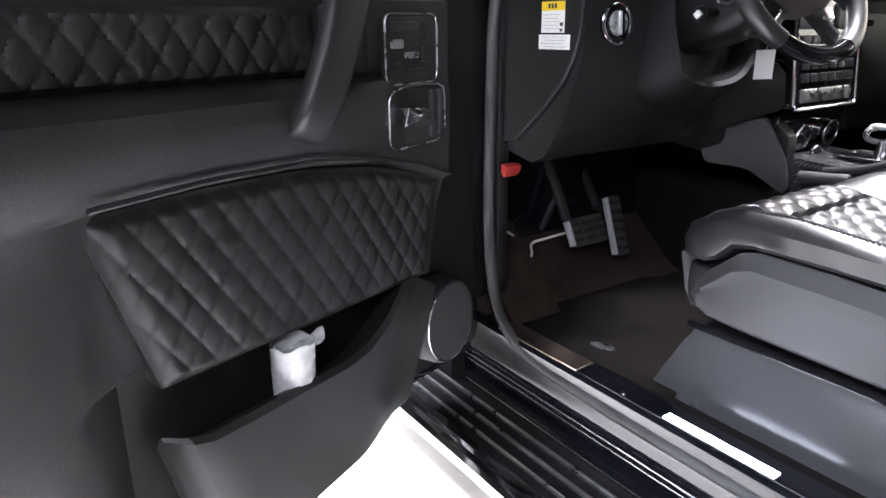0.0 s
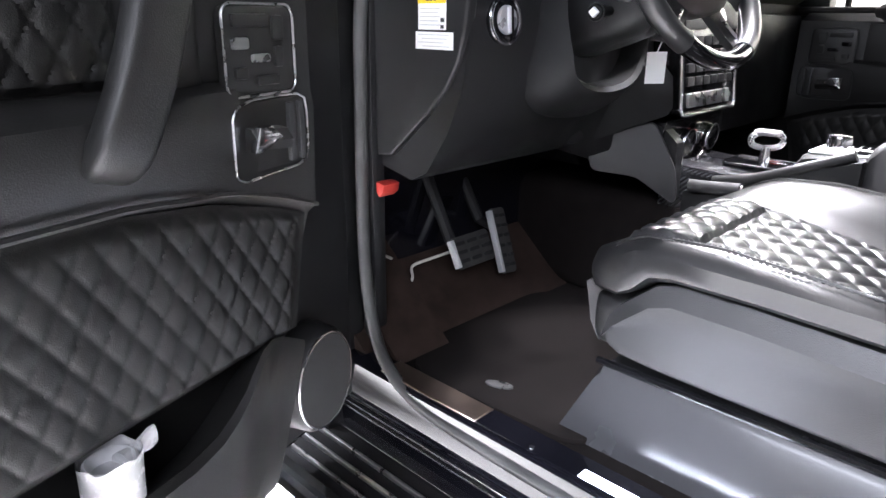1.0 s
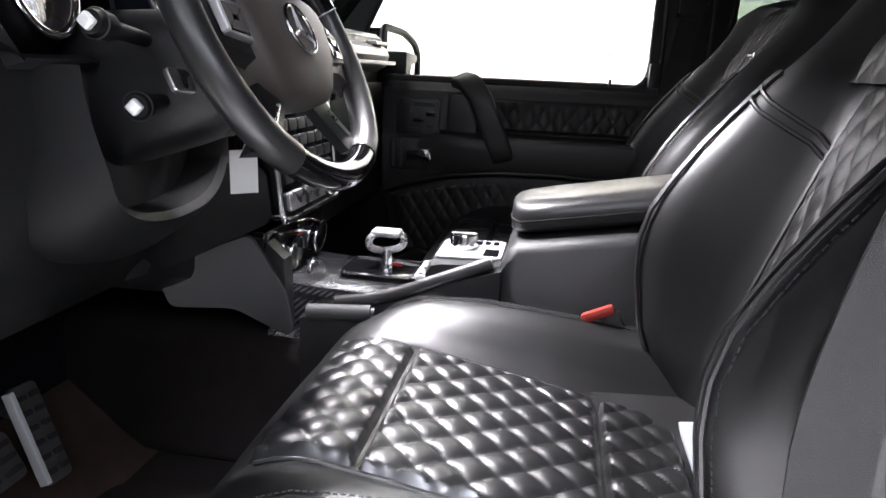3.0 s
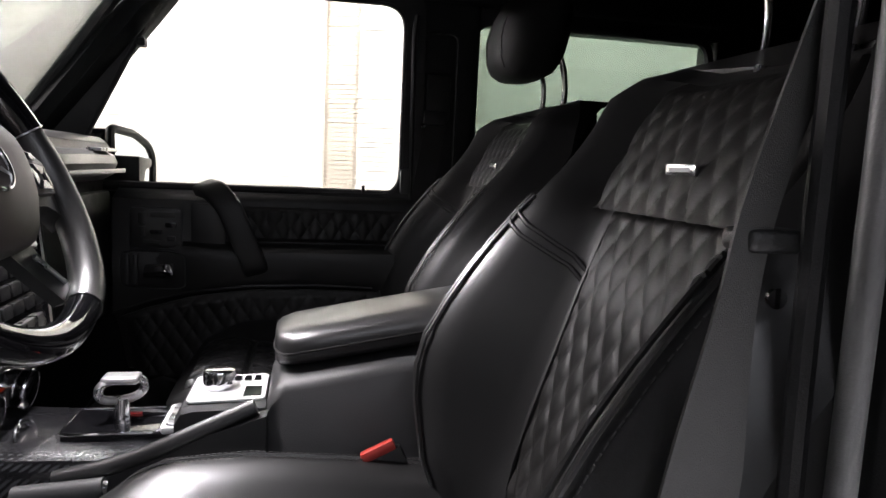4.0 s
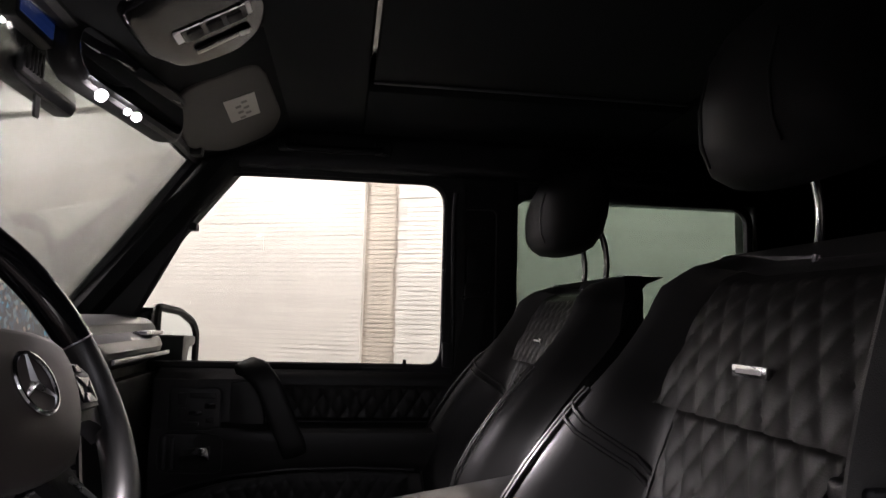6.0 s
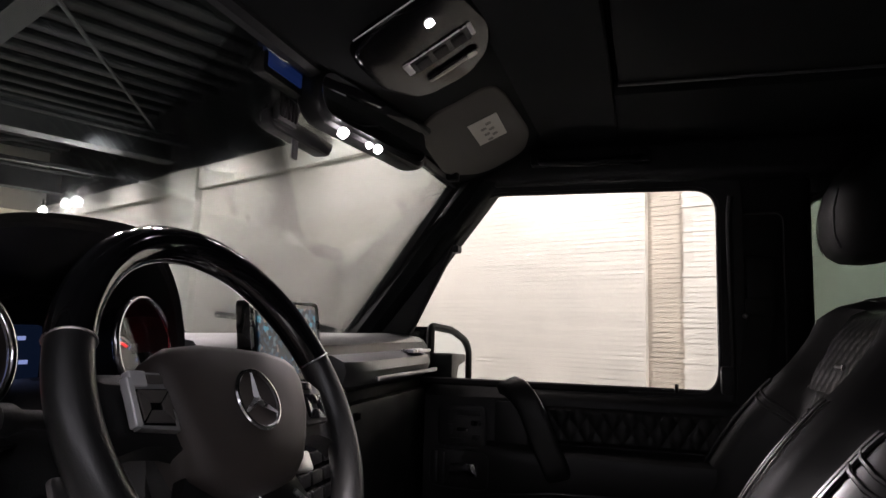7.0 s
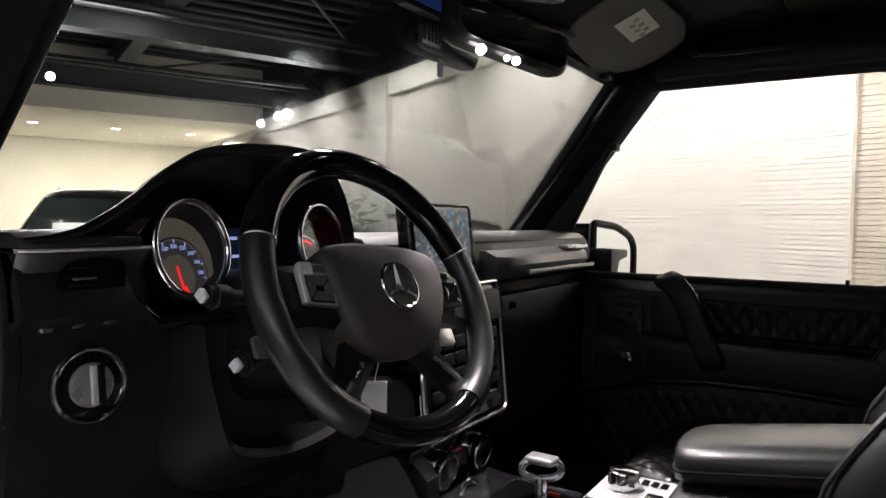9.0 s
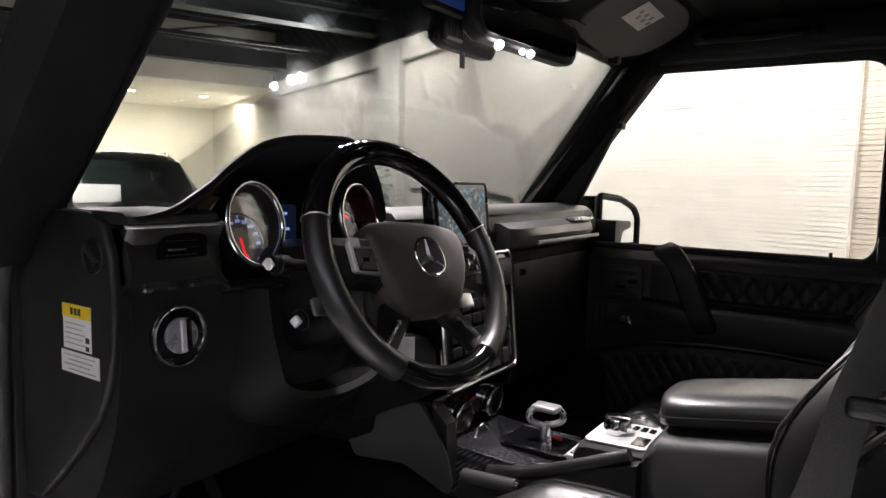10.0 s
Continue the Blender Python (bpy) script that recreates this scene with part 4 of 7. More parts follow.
    prism(bm, [(0.344, 1.150), (0.335, 1.149), (0.300, 1.162), (0.318, 1.176), (0.336, 1.176)], 0.030, 0.041, place, 0.003)
    P("release_tip", bm, CHROME, "bright metal lever tip", rp)
    for k in range(2):
        bm = new_box((0.237 + k * 0.018, 0.014, 1.126), (0.247 + k * 0.018, 0.022, 1.194), 0.003, 2, place)
        P("slider", bm, PLASTIC_GREY, "", rp)
    # looped pull handle with its padded frame
    pts = smooth_path([place(u, w, z) for u, w, z in ((0.400, -0.010, 1.345), (0.428, 0.030, 1.338), (0.458, 0.052, 1.308), (0.480, 0.058, 1.262), (0.498, 0.056, 1.22), (0.513, 0.050, 1.185), (0.516, 0.034, 1.168), (0.507, 0.012, 1.162))], 6)
    across, out = (place(1, 0, 0.28) - place(0, 0, 0)).normalized(), place(0, 1, 0) - place(0, 0, 0)
    frames = []
    for k, p in enumerate(pts):
        d = (pts[min(k + 1, len(pts) - 1)] - pts[max(k - 1, 0)]).normalized()
        b = d.cross(across).normalized()
        frames.append((p, d.cross(b) * (0.027 - 0.006 * sstep(0.8, 1.0, k / (len(pts) - 1))), b * 0.014))
    bm = bmesh.new()
    bar(bm, frames)
    P("pull_handle", bm, TRIM, "slanted leather-covered pull handle")
    bm = new_box((0.372, -0.012, 1.198), (0.448, 0.0025, 1.310), 0.006, 2, place)
    P("handle_recess", bm, SATIN, "dark handle recess")
    P("recess_lip", new_box((0.366, -0.006, 1.188), (0.450, 0.016, 1.198), 0.004, 2, place), TRIM)
    # belt line and window frame
    bm = bmesh.new()
    tube(bm, [place(0.06, -0.055, 1.340), place(0.5, -0.055, 1.340), place(L - 0.03, -0.055, 1.340)], 0.012, 8)
    P("belt_seal", bm, RUBBER)
    corner = [(0.087, 1.335), (0.315, 1.791), (0.851, 1.791), (0.851, 1.338), (0.66, 1.336)]
    outer = [(0.01, 1.335), (0.257, 1.825), (0.895, 1.825), (0.897, 1.31), (0.66, 1.31)]
    rows = list(zip(smooth_corner(corner, 0.062, 7), smooth_corner(outer, 0.062, 7)))
    bm = bmesh.new()
    loft(bm, [[place(a[0], -0.035, a[1]), place(a[0], -0.075, a[1]), place(b[0], -0.085, b[1]), place(b[0], -0.03, b[1])] for a, b in rows])
    P("window_frame", bm, PLASTIC, "black window frame")
    bm = bmesh.new()
    ins = [(p, q) for p, q in [a for a, b in rows]]
    tube(bm, [place(p, -0.045, q) for p, q in ins], 0.008, 8)
    P("frame_seal", bm, RUBBER)
    if not driver:
        bm = bmesh.new()
        prism(bm, [(0.075, 1.32), (0.305, 1.80), (0.86, 1.80), (0.86, 1.32)], -0.066, -0.062, place)
        g = P("window_pane", bm, GLASS, "clear side window glass")
        g.visible_shadow = False
        bm = bmesh.new()
        tube(bm, [place(0.759, -0.045, 1.33), place(0.759, -0.045, 1.362)], 0.004, 8)
        P("lock_pin", bm, PLASTIC)
        P("frame_clip", new_box((0.258, -0.045, 1.646), (0.275, -0.015, 1.664), 0.004, 2, place), PLASTIC)
        P("corner_cap", new_box((0.846, -0.05, 1.345), (0.872, -0.026, 1.405), 0.008, 2, place), PLASTIC_GREY)
    return t


def smooth_corner(pts, r=0.045, n=5):
    out = [pts[0]]
    for p, q, s in zip(pts, pts[1:], pts[2:]):
        p, q, s = Vector(p), Vector(q), Vector(s)
        d1, d2 = (p - q), (s - q)
        k = min(r, d1.length * 0.45, d2.length * 0.45)
        x, y = q + d1.normalized() * k, q + d2.normalized() * k
        for i in range(n + 1):
            t = i / n
            w = x * (1 - t) ** 2 + q * 2 * t * (1 - t) + y * t * t
            out.append((w.x, w.y))
    out.append(pts[-1])
    return out


car_door(open_place, "open driver door with black quilted leather trim", True)
car_door(shut_place, "closed passenger door with black quilted leather trim", False)


def wrapped_bottle():
    t = thing("wrapped_bottle", "white bottle wrapped in clear film, in the door pocket", "bottle")
    c = open_place(0.545, -0.001, 0.704)
    lean = lambda h: DN * (h * 0.06) + Vector((0, 0, h))
    bm = bmesh.new()
    loft(bm, [ring_of(c + lean(h), (1, 0, 0), (0, 1, 0), r, 24) for r, h in ((0.020, 0), (0.025, 0.01), (0.0262, 0.14), (0.0258, 0.178), (0.0248, 0.185), (0.0225, 0.1865), (0.0205, 0.183), (0.0195, 0.172), (0.006, 0.171))])
    part("bottle_body", bm, BOTTLE, t)
    bm = bmesh.new()
    rnd = random.Random(2)
    rings = []
    for h, r in ((0.08, 0.0263), (0.11, 0.0272), (0.15, 0.0272), (0.178, 0.0275), (0.192, 0.0285)):
        rings.append([c + Vector((math.cos(k * math.tau / 24), math.sin(k * math.tau / 24), 0)) * (r + rnd.uniform(0, 0.0016)) + lean(h + (rnd.uniform(-0.004, 0.004) if h > 0.17 else 0)) for k in range(24)])
    loft(bm, rings, True, False)
    bm2 = bmesh.new()
    part("film", bm, FILM, t, "crumpled film collar")
    d = (DU * -1)
    b0 = c + d * 0.020 + lean(0.172)
    loft(bm2, [[b0 + d * x + DN * (ry * math.cos(k * math.tau / 10)) + Vector((0, 0, rz * math.sin(k * math.tau / 10) + h)) for k in range(10)] for x, ry, rz, h in ((-0.008, 0.016, 0.018, -0.004), (0.004, 0.006, 0.010, 0.004), (0.014, 0.005, 0.009, 0.008), (0.026, 0.006, 0.012, 0.010), (0.033, 0.004, 0.011, 0.011))])
    part("film_twist", bm2, FILM, t)


wrapped_bottle()


def wing_mirror():
    t = thing("wing_mirror", "black wing mirror on an arm outside the passenger window", "wing mirror")
    f = lambda p, d, q: Vector((0.80 + 0.95 * p + 0.306 * d, 0.855 - 0.306 * p + 0.95 * d, q))
    o = smooth_corner([(0.09, 1.292), (0.0, 1.298), (0.0, 1.442), (0.10, 1.432), (0.165, 1.405), (0.186, 1.375), (0.186, 1.290), (0.09, 1.292)], 0.014, 3)[:-1]
    m = [(0.09 + (p - 0.09) * 0.90, 1.365 + (q - 1.365) * 0.88) for p, q in o]
    bm = bmesh.new()
    prism(bm, o, 0.0, 0.09, f, 0.016, 3)
    part("housing", bm, BODY, t)
    bm = bmesh.new()
    prism(bm, m, -0.004, 0.002, f)
    part("mirror_glass", bm, MIRROR, t)
    bm = bmesh.new()
    tube(bm, [f(p, -0.002, q) for p, q in o], 0.011, 8, True)
    part("rim", bm, PILLAR, t)
    bm = bmesh.new()
    prism(bm, smooth_corner([(0.74, 1.300), (0.70, 1.300), (0.70, 1.378), (0.83, 1.372), (0.83, 1.352), (0.765, 1.345), (0.75, 1.315), (0.74, 1.300)], 0.01, 3)[:-1], 0.765, 0.90, lambda p, d, q: Vector((p, d, q)), 0.005)
    part("arm", bm, PLASTIC, t)


wing_mirror()


def rear_pane():
    t = thing("rear_side_window", "dark tinted rear side window", "window")
    bm = bmesh.new()
    f = lambda p, d, q: Vector((0.685 + d, p, q))
    prism(bm, rounded(-0.67, 1.27, 0.0, 1.76, 0.05), 0, 0.004, f)
    g = part("pane", bm, TINT, t)
    g.visible_shadow = False
    bm = bmesh.new()
    tube(bm, [Vector((0.678, p, q)) for p, q in rounded(-0.645, 1.29, -0.003, 1.745, 0.05)], 0.012, 8, True)
    part("seal", bm, RUBBER, t)


rear_pane()
for a, b in SPOTS:
    p = room(a, b, 3.32)
    track_spot(p, (-0.25, 0.55, 1.0))
bm = bmesh.new()
box(bm, (-0.02, 0, 0), (0.02, 2.6, 0.03), 0.003, 1, lambda x, y, z: room(1.3 + y, 0.80 + x - y * 0.225, 3.46 + z))
tagged(part("light_track", bm, DARK_CEIL), "black lighting track over the bonnet", "track")


# ---- seats ----
def cushion_z(x, y):
    """Height of the seat cushion's top; x from its middle."""
    a = abs(x)
    base = 0.982 + (y - 0.527) * 0.186
    fall = max(0.0, (y - 0.550) / 0.10)
    base -= 0.045 * fall ** 2
    rim = lerp_table([(0.1, 0.985), (0.28, 1.010), (0.45, 1.024), (0.56, 1.018), (0.60, 1.006), (0.66, 0.972)], y)
    k = sstep(0.135, 0.225, a)
    return base * (1 - k) + rim * k - 0.010 * sstep(0.245, 0.263, a) ** 2


def back_y(z):
    """Front face of the backrest's middle."""
    return lerp_table([(0.90, 0.148), (0.96, 0.152), (1.03, 0.150), (1.11, 0.126), (1.18, 0.102), (1.275, 0.070), (1.385, 0.026), (1.46, -0.012), (1.52, -0.05)], z)


def ridge_y(z):
    """Foremost line of the side bolsters."""
    return lerp_table([(0.88, 0.185), (0.95, 0.212), (1.02, 0.240), (1.10, 0.252), (1.14, 0.252), (1.18, 0.242), (1.225, 0.217), (1.265, 0.190), (1.30, 0.163), (1.345, 0.125), (1.37, 0.100), (1.40, 0.074), (1.44, 0.048), (1.475, 0.032), (1.50, 0.0), (1.52, -0.03)], z)


def back_front(x, z):
    a = abs(x)
    e = 0.122 + 0.043 * sstep(1.325, 1.365, z)
    return back_y(z) + (ridge_y(z) - back_y(z)) * sstep(e, 0.210, a) - 0.085 * sstep(0.212, 0.272, a) ** 1.2


def crown(x, z):
    """The backrest's top dips between its shoulders."""
    return z - 0.016 * (1 - sstep(0.09, 0.19, abs(x))) * sstep(1.42, 1.51, z)


def stitches(f, length):
    """A row of short threads along the path f(0..1)."""
    bm = bmesh.new()
    n = int(length / 0.0075)
    for k in range(n):
        tube(bm, [f((k + 0.15) / n), f((k + 0.75) / n)], 0.0009, 4)
    return bm


def seat(xc, label, shift=0.0):
    t = thing("leather_seat", label, "seat", "front seats", at=(xc, shift, 0))
    P = lambda name, bm, m, label="", up=None: part(name, bm, m, up or t, label)
    # cushion body
    ys = [0.10, 0.14, 0.2, 0.26, 0.32, 0.38, 0.44, 0.50, 0.54, 0.58, 0.61, 0.635, 0.652, 0.66]
    rings = []
    for y in ys:
        k = sstep(0.60, 0.665, y)
        wx = 0.264 - 0.022 * k
        low = lerp_table([(0.10, 0.955), (0.40, 0.968), (0.53, 0.968), (0.585, 0.935), (0.62, 0.925), (0.66, 0.925)], y)
        xs = [-1 + i / 12 for i in range(25)]
        top = [(x * wx, cushion_z(x * 0.262, y) - (0.002 if abs(x) < 0.9 else 0)) for x in xs]
        side = [(wx + 0.006, low + 0.035), (wx + 0.003, low + 0.010), (wx - 0.012, low), (0, low - 0.05), (-wx + 0.012, low), (-wx - 0.003, low + 0.010), (-wx - 0.006, low + 0.035)]
        ring = top + side
        if y == ys[-1]:
            ring = [(x * 0.93, 0.945 + (z - 0.945) * 0.55) for x, z in ring]
        rings.append([Vector((x, y - 0.05 * (abs(x) / 0.268) ** 4 * sstep(0.48, 0.66, y), z)) for x, z in ring])
    bm = bmesh.new()
    loft(bm, rings)
    P("cushion", bm, LEATHER, "black leather seat cushion with raised bolsters")
    # quilted insert in three sewn fields
    for y0, y1, name in ((0.290, 0.524, "middle"), (0.526, 0.632, "front"), (0.192, 0.288, "rear")):
        def f(x, y, y0=y0, y1=y1):
            e = min(sstep(-0.140, -0.131, x), sstep(0.140, 0.131, x), sstep(y0, y0 + 0.008, y), sstep(y1, y1 - 0.008, y))
            return Vector((x, y, cushion_z(x, y) + (diamonds(x, y - 0.29, 0.047, 0.052, 0.0078) + 0.003) * e - 0.003 * (1 - e)))
        bm = bmesh.new()
        sheet(bm, f, -0.140, 0.140, 96, y0, y1, max(16, int((y1 - y0) / 0.0032)), lambda x, y: Vector((x, y, cushion_z(x, y) - 0.02)))
        P("quilted_field", bm, PERF, "perforated diamond-quilted leather field")
    # piping along the bolsters
    for s in (-1, 1):
        bm = bmesh.new()
        tube(bm, [Vector((s * 0.146, y, cushion_z(0.146, y) - 0.001)) for y in [0.16 + 0.02 * k for k in range(24)]], 0.0025, 6)
        P("seam", bm, LEATHER)
        bm = bmesh.new()
        edge = lambda y, x: Vector((s * (x - 0.02 * sstep(0.60, 0.665, y)), y - 0.050 * (x / 0.268) ** 4 * sstep(0.48, 0.66, y), cushion_z(x, y)))
        tube(bm, [edge(y, 0.239) for y in [0.14 + 0.02 * k for k in range(26)]], 0.0022, 6)
        P("piping", bm, LEATHER)
        for x in (0.233, 0.246):
            P("stitching", stitches(lambda k: edge(0.14 + 0.5 * k, x) + Vector((0, 0, 0.0006)), 0.5), THREAD, "dark sewn stitches")
    # side valances and base
    for s in (-1, 1):
        bm = bmesh.new()
        rings = []
        for y, z0, z1 in ((0.10, 0.822, 0.950), (0.25, 0.823, 0.958), (0.40, 0.825, 0.966), (0.495, 0.827, 0.968), (0.525, 0.828, 0.958), (0.575, 0.832, 0.915), (0.590, 0.84, 0.895)):
            rings.append([Vector((s * x, y, z)) for x, z in ((0.20, z0), (0.234, z0), (0.243, z0 + 0.008), (0.250, z0 + (z1 - z0) * 0.52), (0.258, z0 + (z1 - z0) * 0.60), (0.262, z1 - 0.03), (0.246, z1 - 0.004), (0.20, z1))])
        loft(bm, rings)
        P("side_valance", bm, PLASTIC_GREY, "anthracite plastic seat side cover")
    bm = new_box((-0.23, 0.12, 0.83), (0.23, 0.63, 0.92), 0.03, 3)
    P("seat_frame", bm, PLASTIC)
    bm = bmesh.new()
    loft(bm, [[Vector((x, y, z)) for y, z in ((0.62, 0.935), (0.658, 0.912), (0.645, 0.85), (0.630, 0.824), (0.59, 0.824))] for x in (-0.200, 0.200)])
    P("front_valance", bm, PLASTIC_GREY)
    # plinth
    bm = bmesh.new()
    rings = []
    for y, zt in ((0.05, 0.79), (0.3, 0.792), (0.608, 0.792), (0.618, 0.78)):
        rings.append([Vector((x, y + (0.05 if z < 0.7 and y > 0.5 else 0), z)) for x, z in ((-0.248, 0.660), (-0.222, zt - 0.010), (-0.212, zt), (0.212, zt), (0.222, zt - 0.010), (0.248, 0.660))])
    loft(bm, rings)
    P("plinth", bm, PLINTH, "glossy black seat plinth")
    bm = bmesh.new()
    tube(bm, [(-0.212, 0.05, 0.797), (-0.212, 0.62, 0.797)], 0.006, 8)
    P("plinth_rail", bm, GLOSS, "dark glossy seat rail")
    # backrest
    zs = [0.88, 0.92, 0.97, 1.02, 1.06, 1.10, 1.13, 1.16, 1.19, 1.22, 1.25, 1.28, 1.31, 1.34, 1.365, 1.39, 1.415, 1.44, 1.46, 1.475, 1.488, 1.50, 1.509, 1.515]
    rings = []
    for z in zs:
        k = sstep(1.30, 1.53, z)
        wx = 0.271 - 0.020 * k
        if z >= 1.46:
            wx -= 0.050 * ((z - 1.46) / 0.055) ** 2
        xs = [-1 + i / 18 for i in range(37)]
        top = 0.0 if z < 1.5 else 0.022 * ((z - 1.5) / 0.015)
        front = [(x * wx, back_front(x * 0.271 if abs(x) > 0.5 else x * wx, z) - 0.003 - top) for x in xs]
        d = 0.13 - 0.085 * k - top
        e = back_y(z) - 0.06 + 0.052 * k
        back = [(wx * 1.0, e), (wx * 0.93, back_y(z) - d), (0, back_y(z) - d - 0.01), (-wx * 0.93, back_y(z) - d), (-wx * 1.0, e)]
        rings.append([Vector((x, y, crown(x, z))) for x, y in front + back])
    bm = bmesh.new()
    loft(bm, rings)
    P("backrest", bm, LEATHER, "black leather backrest with deep bolsters")
    for z0, z1, pv in ((0.945, 1.352, 0.058), (1.3455, 1.50, 0.062)):
        def g(x, z, z0=z0, z1=z1, pv=pv):
            w = lerp_table([(0.95, 0.118), (1.343, 0.132)], z) if z0 < 1.2 else lerp_table([(1.346, 0.166), (1.5, 0.150)], z)
            xx = x * w
            e = min(sstep(-1, -0.9, x), sstep(1, 0.9, x), sstep(z0, z0 + 0.018, z) if z0 < 1.2 else 1.0, sstep(z1, z1 - 0.014, z))
            return Vector((xx, back_front(xx, z) + (0.008 if z0 > 1.2 else -0.002) * e + (diamonds(xx, z - 1.345, 0.036, pv, 0.0062) + 0.004) * e - 0.003 * (1 - e), crown(xx, z)))
        bm = bmesh.new()
        sheet(bm, g, -1, 1, 96, z0, z1, int((z1 - z0) / 0.0040), lambda x, z: Vector((x * 0.125, back_front(x * 0.125, z) - 0.02, crown(x * 0.125, z))))
        P("quilted_back", bm, PERF_BACK, "perforated diamond-quilted leather field")
    # sewn seam along the bolsters' ridges
    for s in (-1, 1):
        ridge = lambda z, x: Vector((s * x, back_front(x, z) - 0.0008, crown(x, z)))
        for x in (0.206, 0.218):
            bm = bmesh.new()
            tube(bm, [ridge(0.98 + 0.0125 * k, x) for k in range(31)], 0.0026, 6)
            P("ridge_seam", bm, LEATHER)
        P("stitching", stitches(lambda k: ridge(0.98 + 0.375 * k, 0.226) + Vector((0, 0.0012, 0)), 0.42), THREAD, "dark sewn stitches")
    # added pale strip: glancing light on the crease, put into its colour
    P("crease_light_strip", new_box((-0.155, 0.152, 0.926), (0.240, 0.190, 0.933), 0.002, 2), CREASE_LIGHT, "pale strip standing in for light on the cushion's rear crease")
    # shoulder seams
    for s in (-1, 1):
        for o in (0, 0.012):
            bm = bmesh.new()
            tube(bm, [Vector((s * x, back_front(x, z + o) + 0.001, z + o)) for x, z in ((0.128, 1.262), (0.145, 1.278), (0.165, 1.294), (0.185, 1.309), (0.200, 1.320), (0.209, 1.326))], 0.0028, 6)
            P("shoulder_seam", bm, LEATHER)
        bm = bmesh.new()
        tube(bm, [Vector((s * 0.128, back_front(0.128, z) + 0.001, z)) for z in [0.96 + 0.03 * k for k in range(14)]], 0.003, 6)
        P("seam", bm, LEATHER)
    bm = new_box((-0.026, back_y(1.392) + 0.015, 1.386), (0.026, back_y(1.392) + 0.022, 1.397), 0.002, 2)
    bd = P("badge", bm, CHROME, "small bright metal badge")
    P("badge_bar", new_box((-0.018, back_y(1.392) + 0.022, 1.3895), (0.018, back_y(1.392) + 0.0226, 1.3935)), INK, "", bd)
    # headrest on two bright rods
    bm = bmesh.new()
    for s in (-1, 1):
        b2 = bmesh.new()
        tube(b2, smooth_path([(s * 0.062, -0.066, 1.46), (s * 0.062, -0.080, 1.53), (s * 0.062, -0.077, 1.58), (s * 0.062, -0.060, 1.63), (s * 0.062, -0.045, 1.66)], 5), 0.0062, 10)
        P("headrest_rod", b2, CHROME, "bright metal headrest rod")
    rings = []
    for z, hw, y0, y1 in ((1.566, 0.050, -0.030, 0.000), (1.570, 0.085, -0.052, 0.020), (1.582, 0.106, -0.072, 0.036), (1.61, 0.118, -0.090, 0.046), (1.65, 0.124, -0.100, 0.046), (1.69, 0.123, -0.104, 0.036), (1.722, 0.115, -0.102, 0.018), (1.745, 0.096, -0.092, -0.006), (1.757, 0.068, -0.076, -0.026), (1.760, 0.035, -0.062, -0.042)):
        ym, yr = (y0 + y1) / 2, (y1 - y0) / 2
        ring = []
        for k in range(28):
            a = k * math.tau / 28
            c, s = math.cos(a), math.sin(a)
            ring.append(Vector((0.90 * hw * math.copysign(abs(c) ** 0.68, c), ym + 0.012 + yr * math.copysign(abs(s) ** 0.8, s) - 0.10 * (abs(c) ** 3) * yr, z)))
        rings.append(ring)
    loft(bm, rings)
    hr = P("headrest", bm, LEATHER_SOFT, "plump black leather headrest")
    for s in (-1, 1):
        b2 = bmesh.new()
        tube(b2, [Vector((s * 0.055, lerp_table([(1.58, 0.047), (1.61, 0.058), (1.65, 0.058), (1.70, 0.044)], 1.585 + 0.02 * k) - 0.003, 1.585 + 0.02 * k)) for k in range(6)], 0.0015, 5)
        P("headrest_seam", b2, LEATHER, "", hr)
    return t


seat(-0.392, "black quilted leather driver seat with a bright badge")
seat(0.392, "black quilted leather passenger seat with a bright badge", -0.035)


# ---- dashboard ----
def dash_profile(x):
    c = sstep(-0.26, -0.18, x)              # past the knee panel the face runs on lower
    g = 0.09 * sstep(-0.570, -0.540, x) * sstep(-0.155, -0.175, x)      # hollow for the gauges
    return [(1.12, 1.395), (0.98, 1.405), (0.905 + g * 0.6, 1.416), (0.895 + g * 0.6, 1.418 - g * 1.2), (0.832, 1.410 - g * 0.95), (0.822, 1.396 - g * 0.75), (0.812, 1.372 - g * 0.45), (0.812, 1.352 - g * 0.2), (0.832, 1.338), (0.836, 1.25),
            (0.848, 1.185), (0.878 - 0.01 * c, 1.115), (0.925 - 0.05 * c, 1.045 - 0.02 * c), (0.96 - 0.05 * c, 1.028 - 0.03 * c), (1.12, 1.06)]


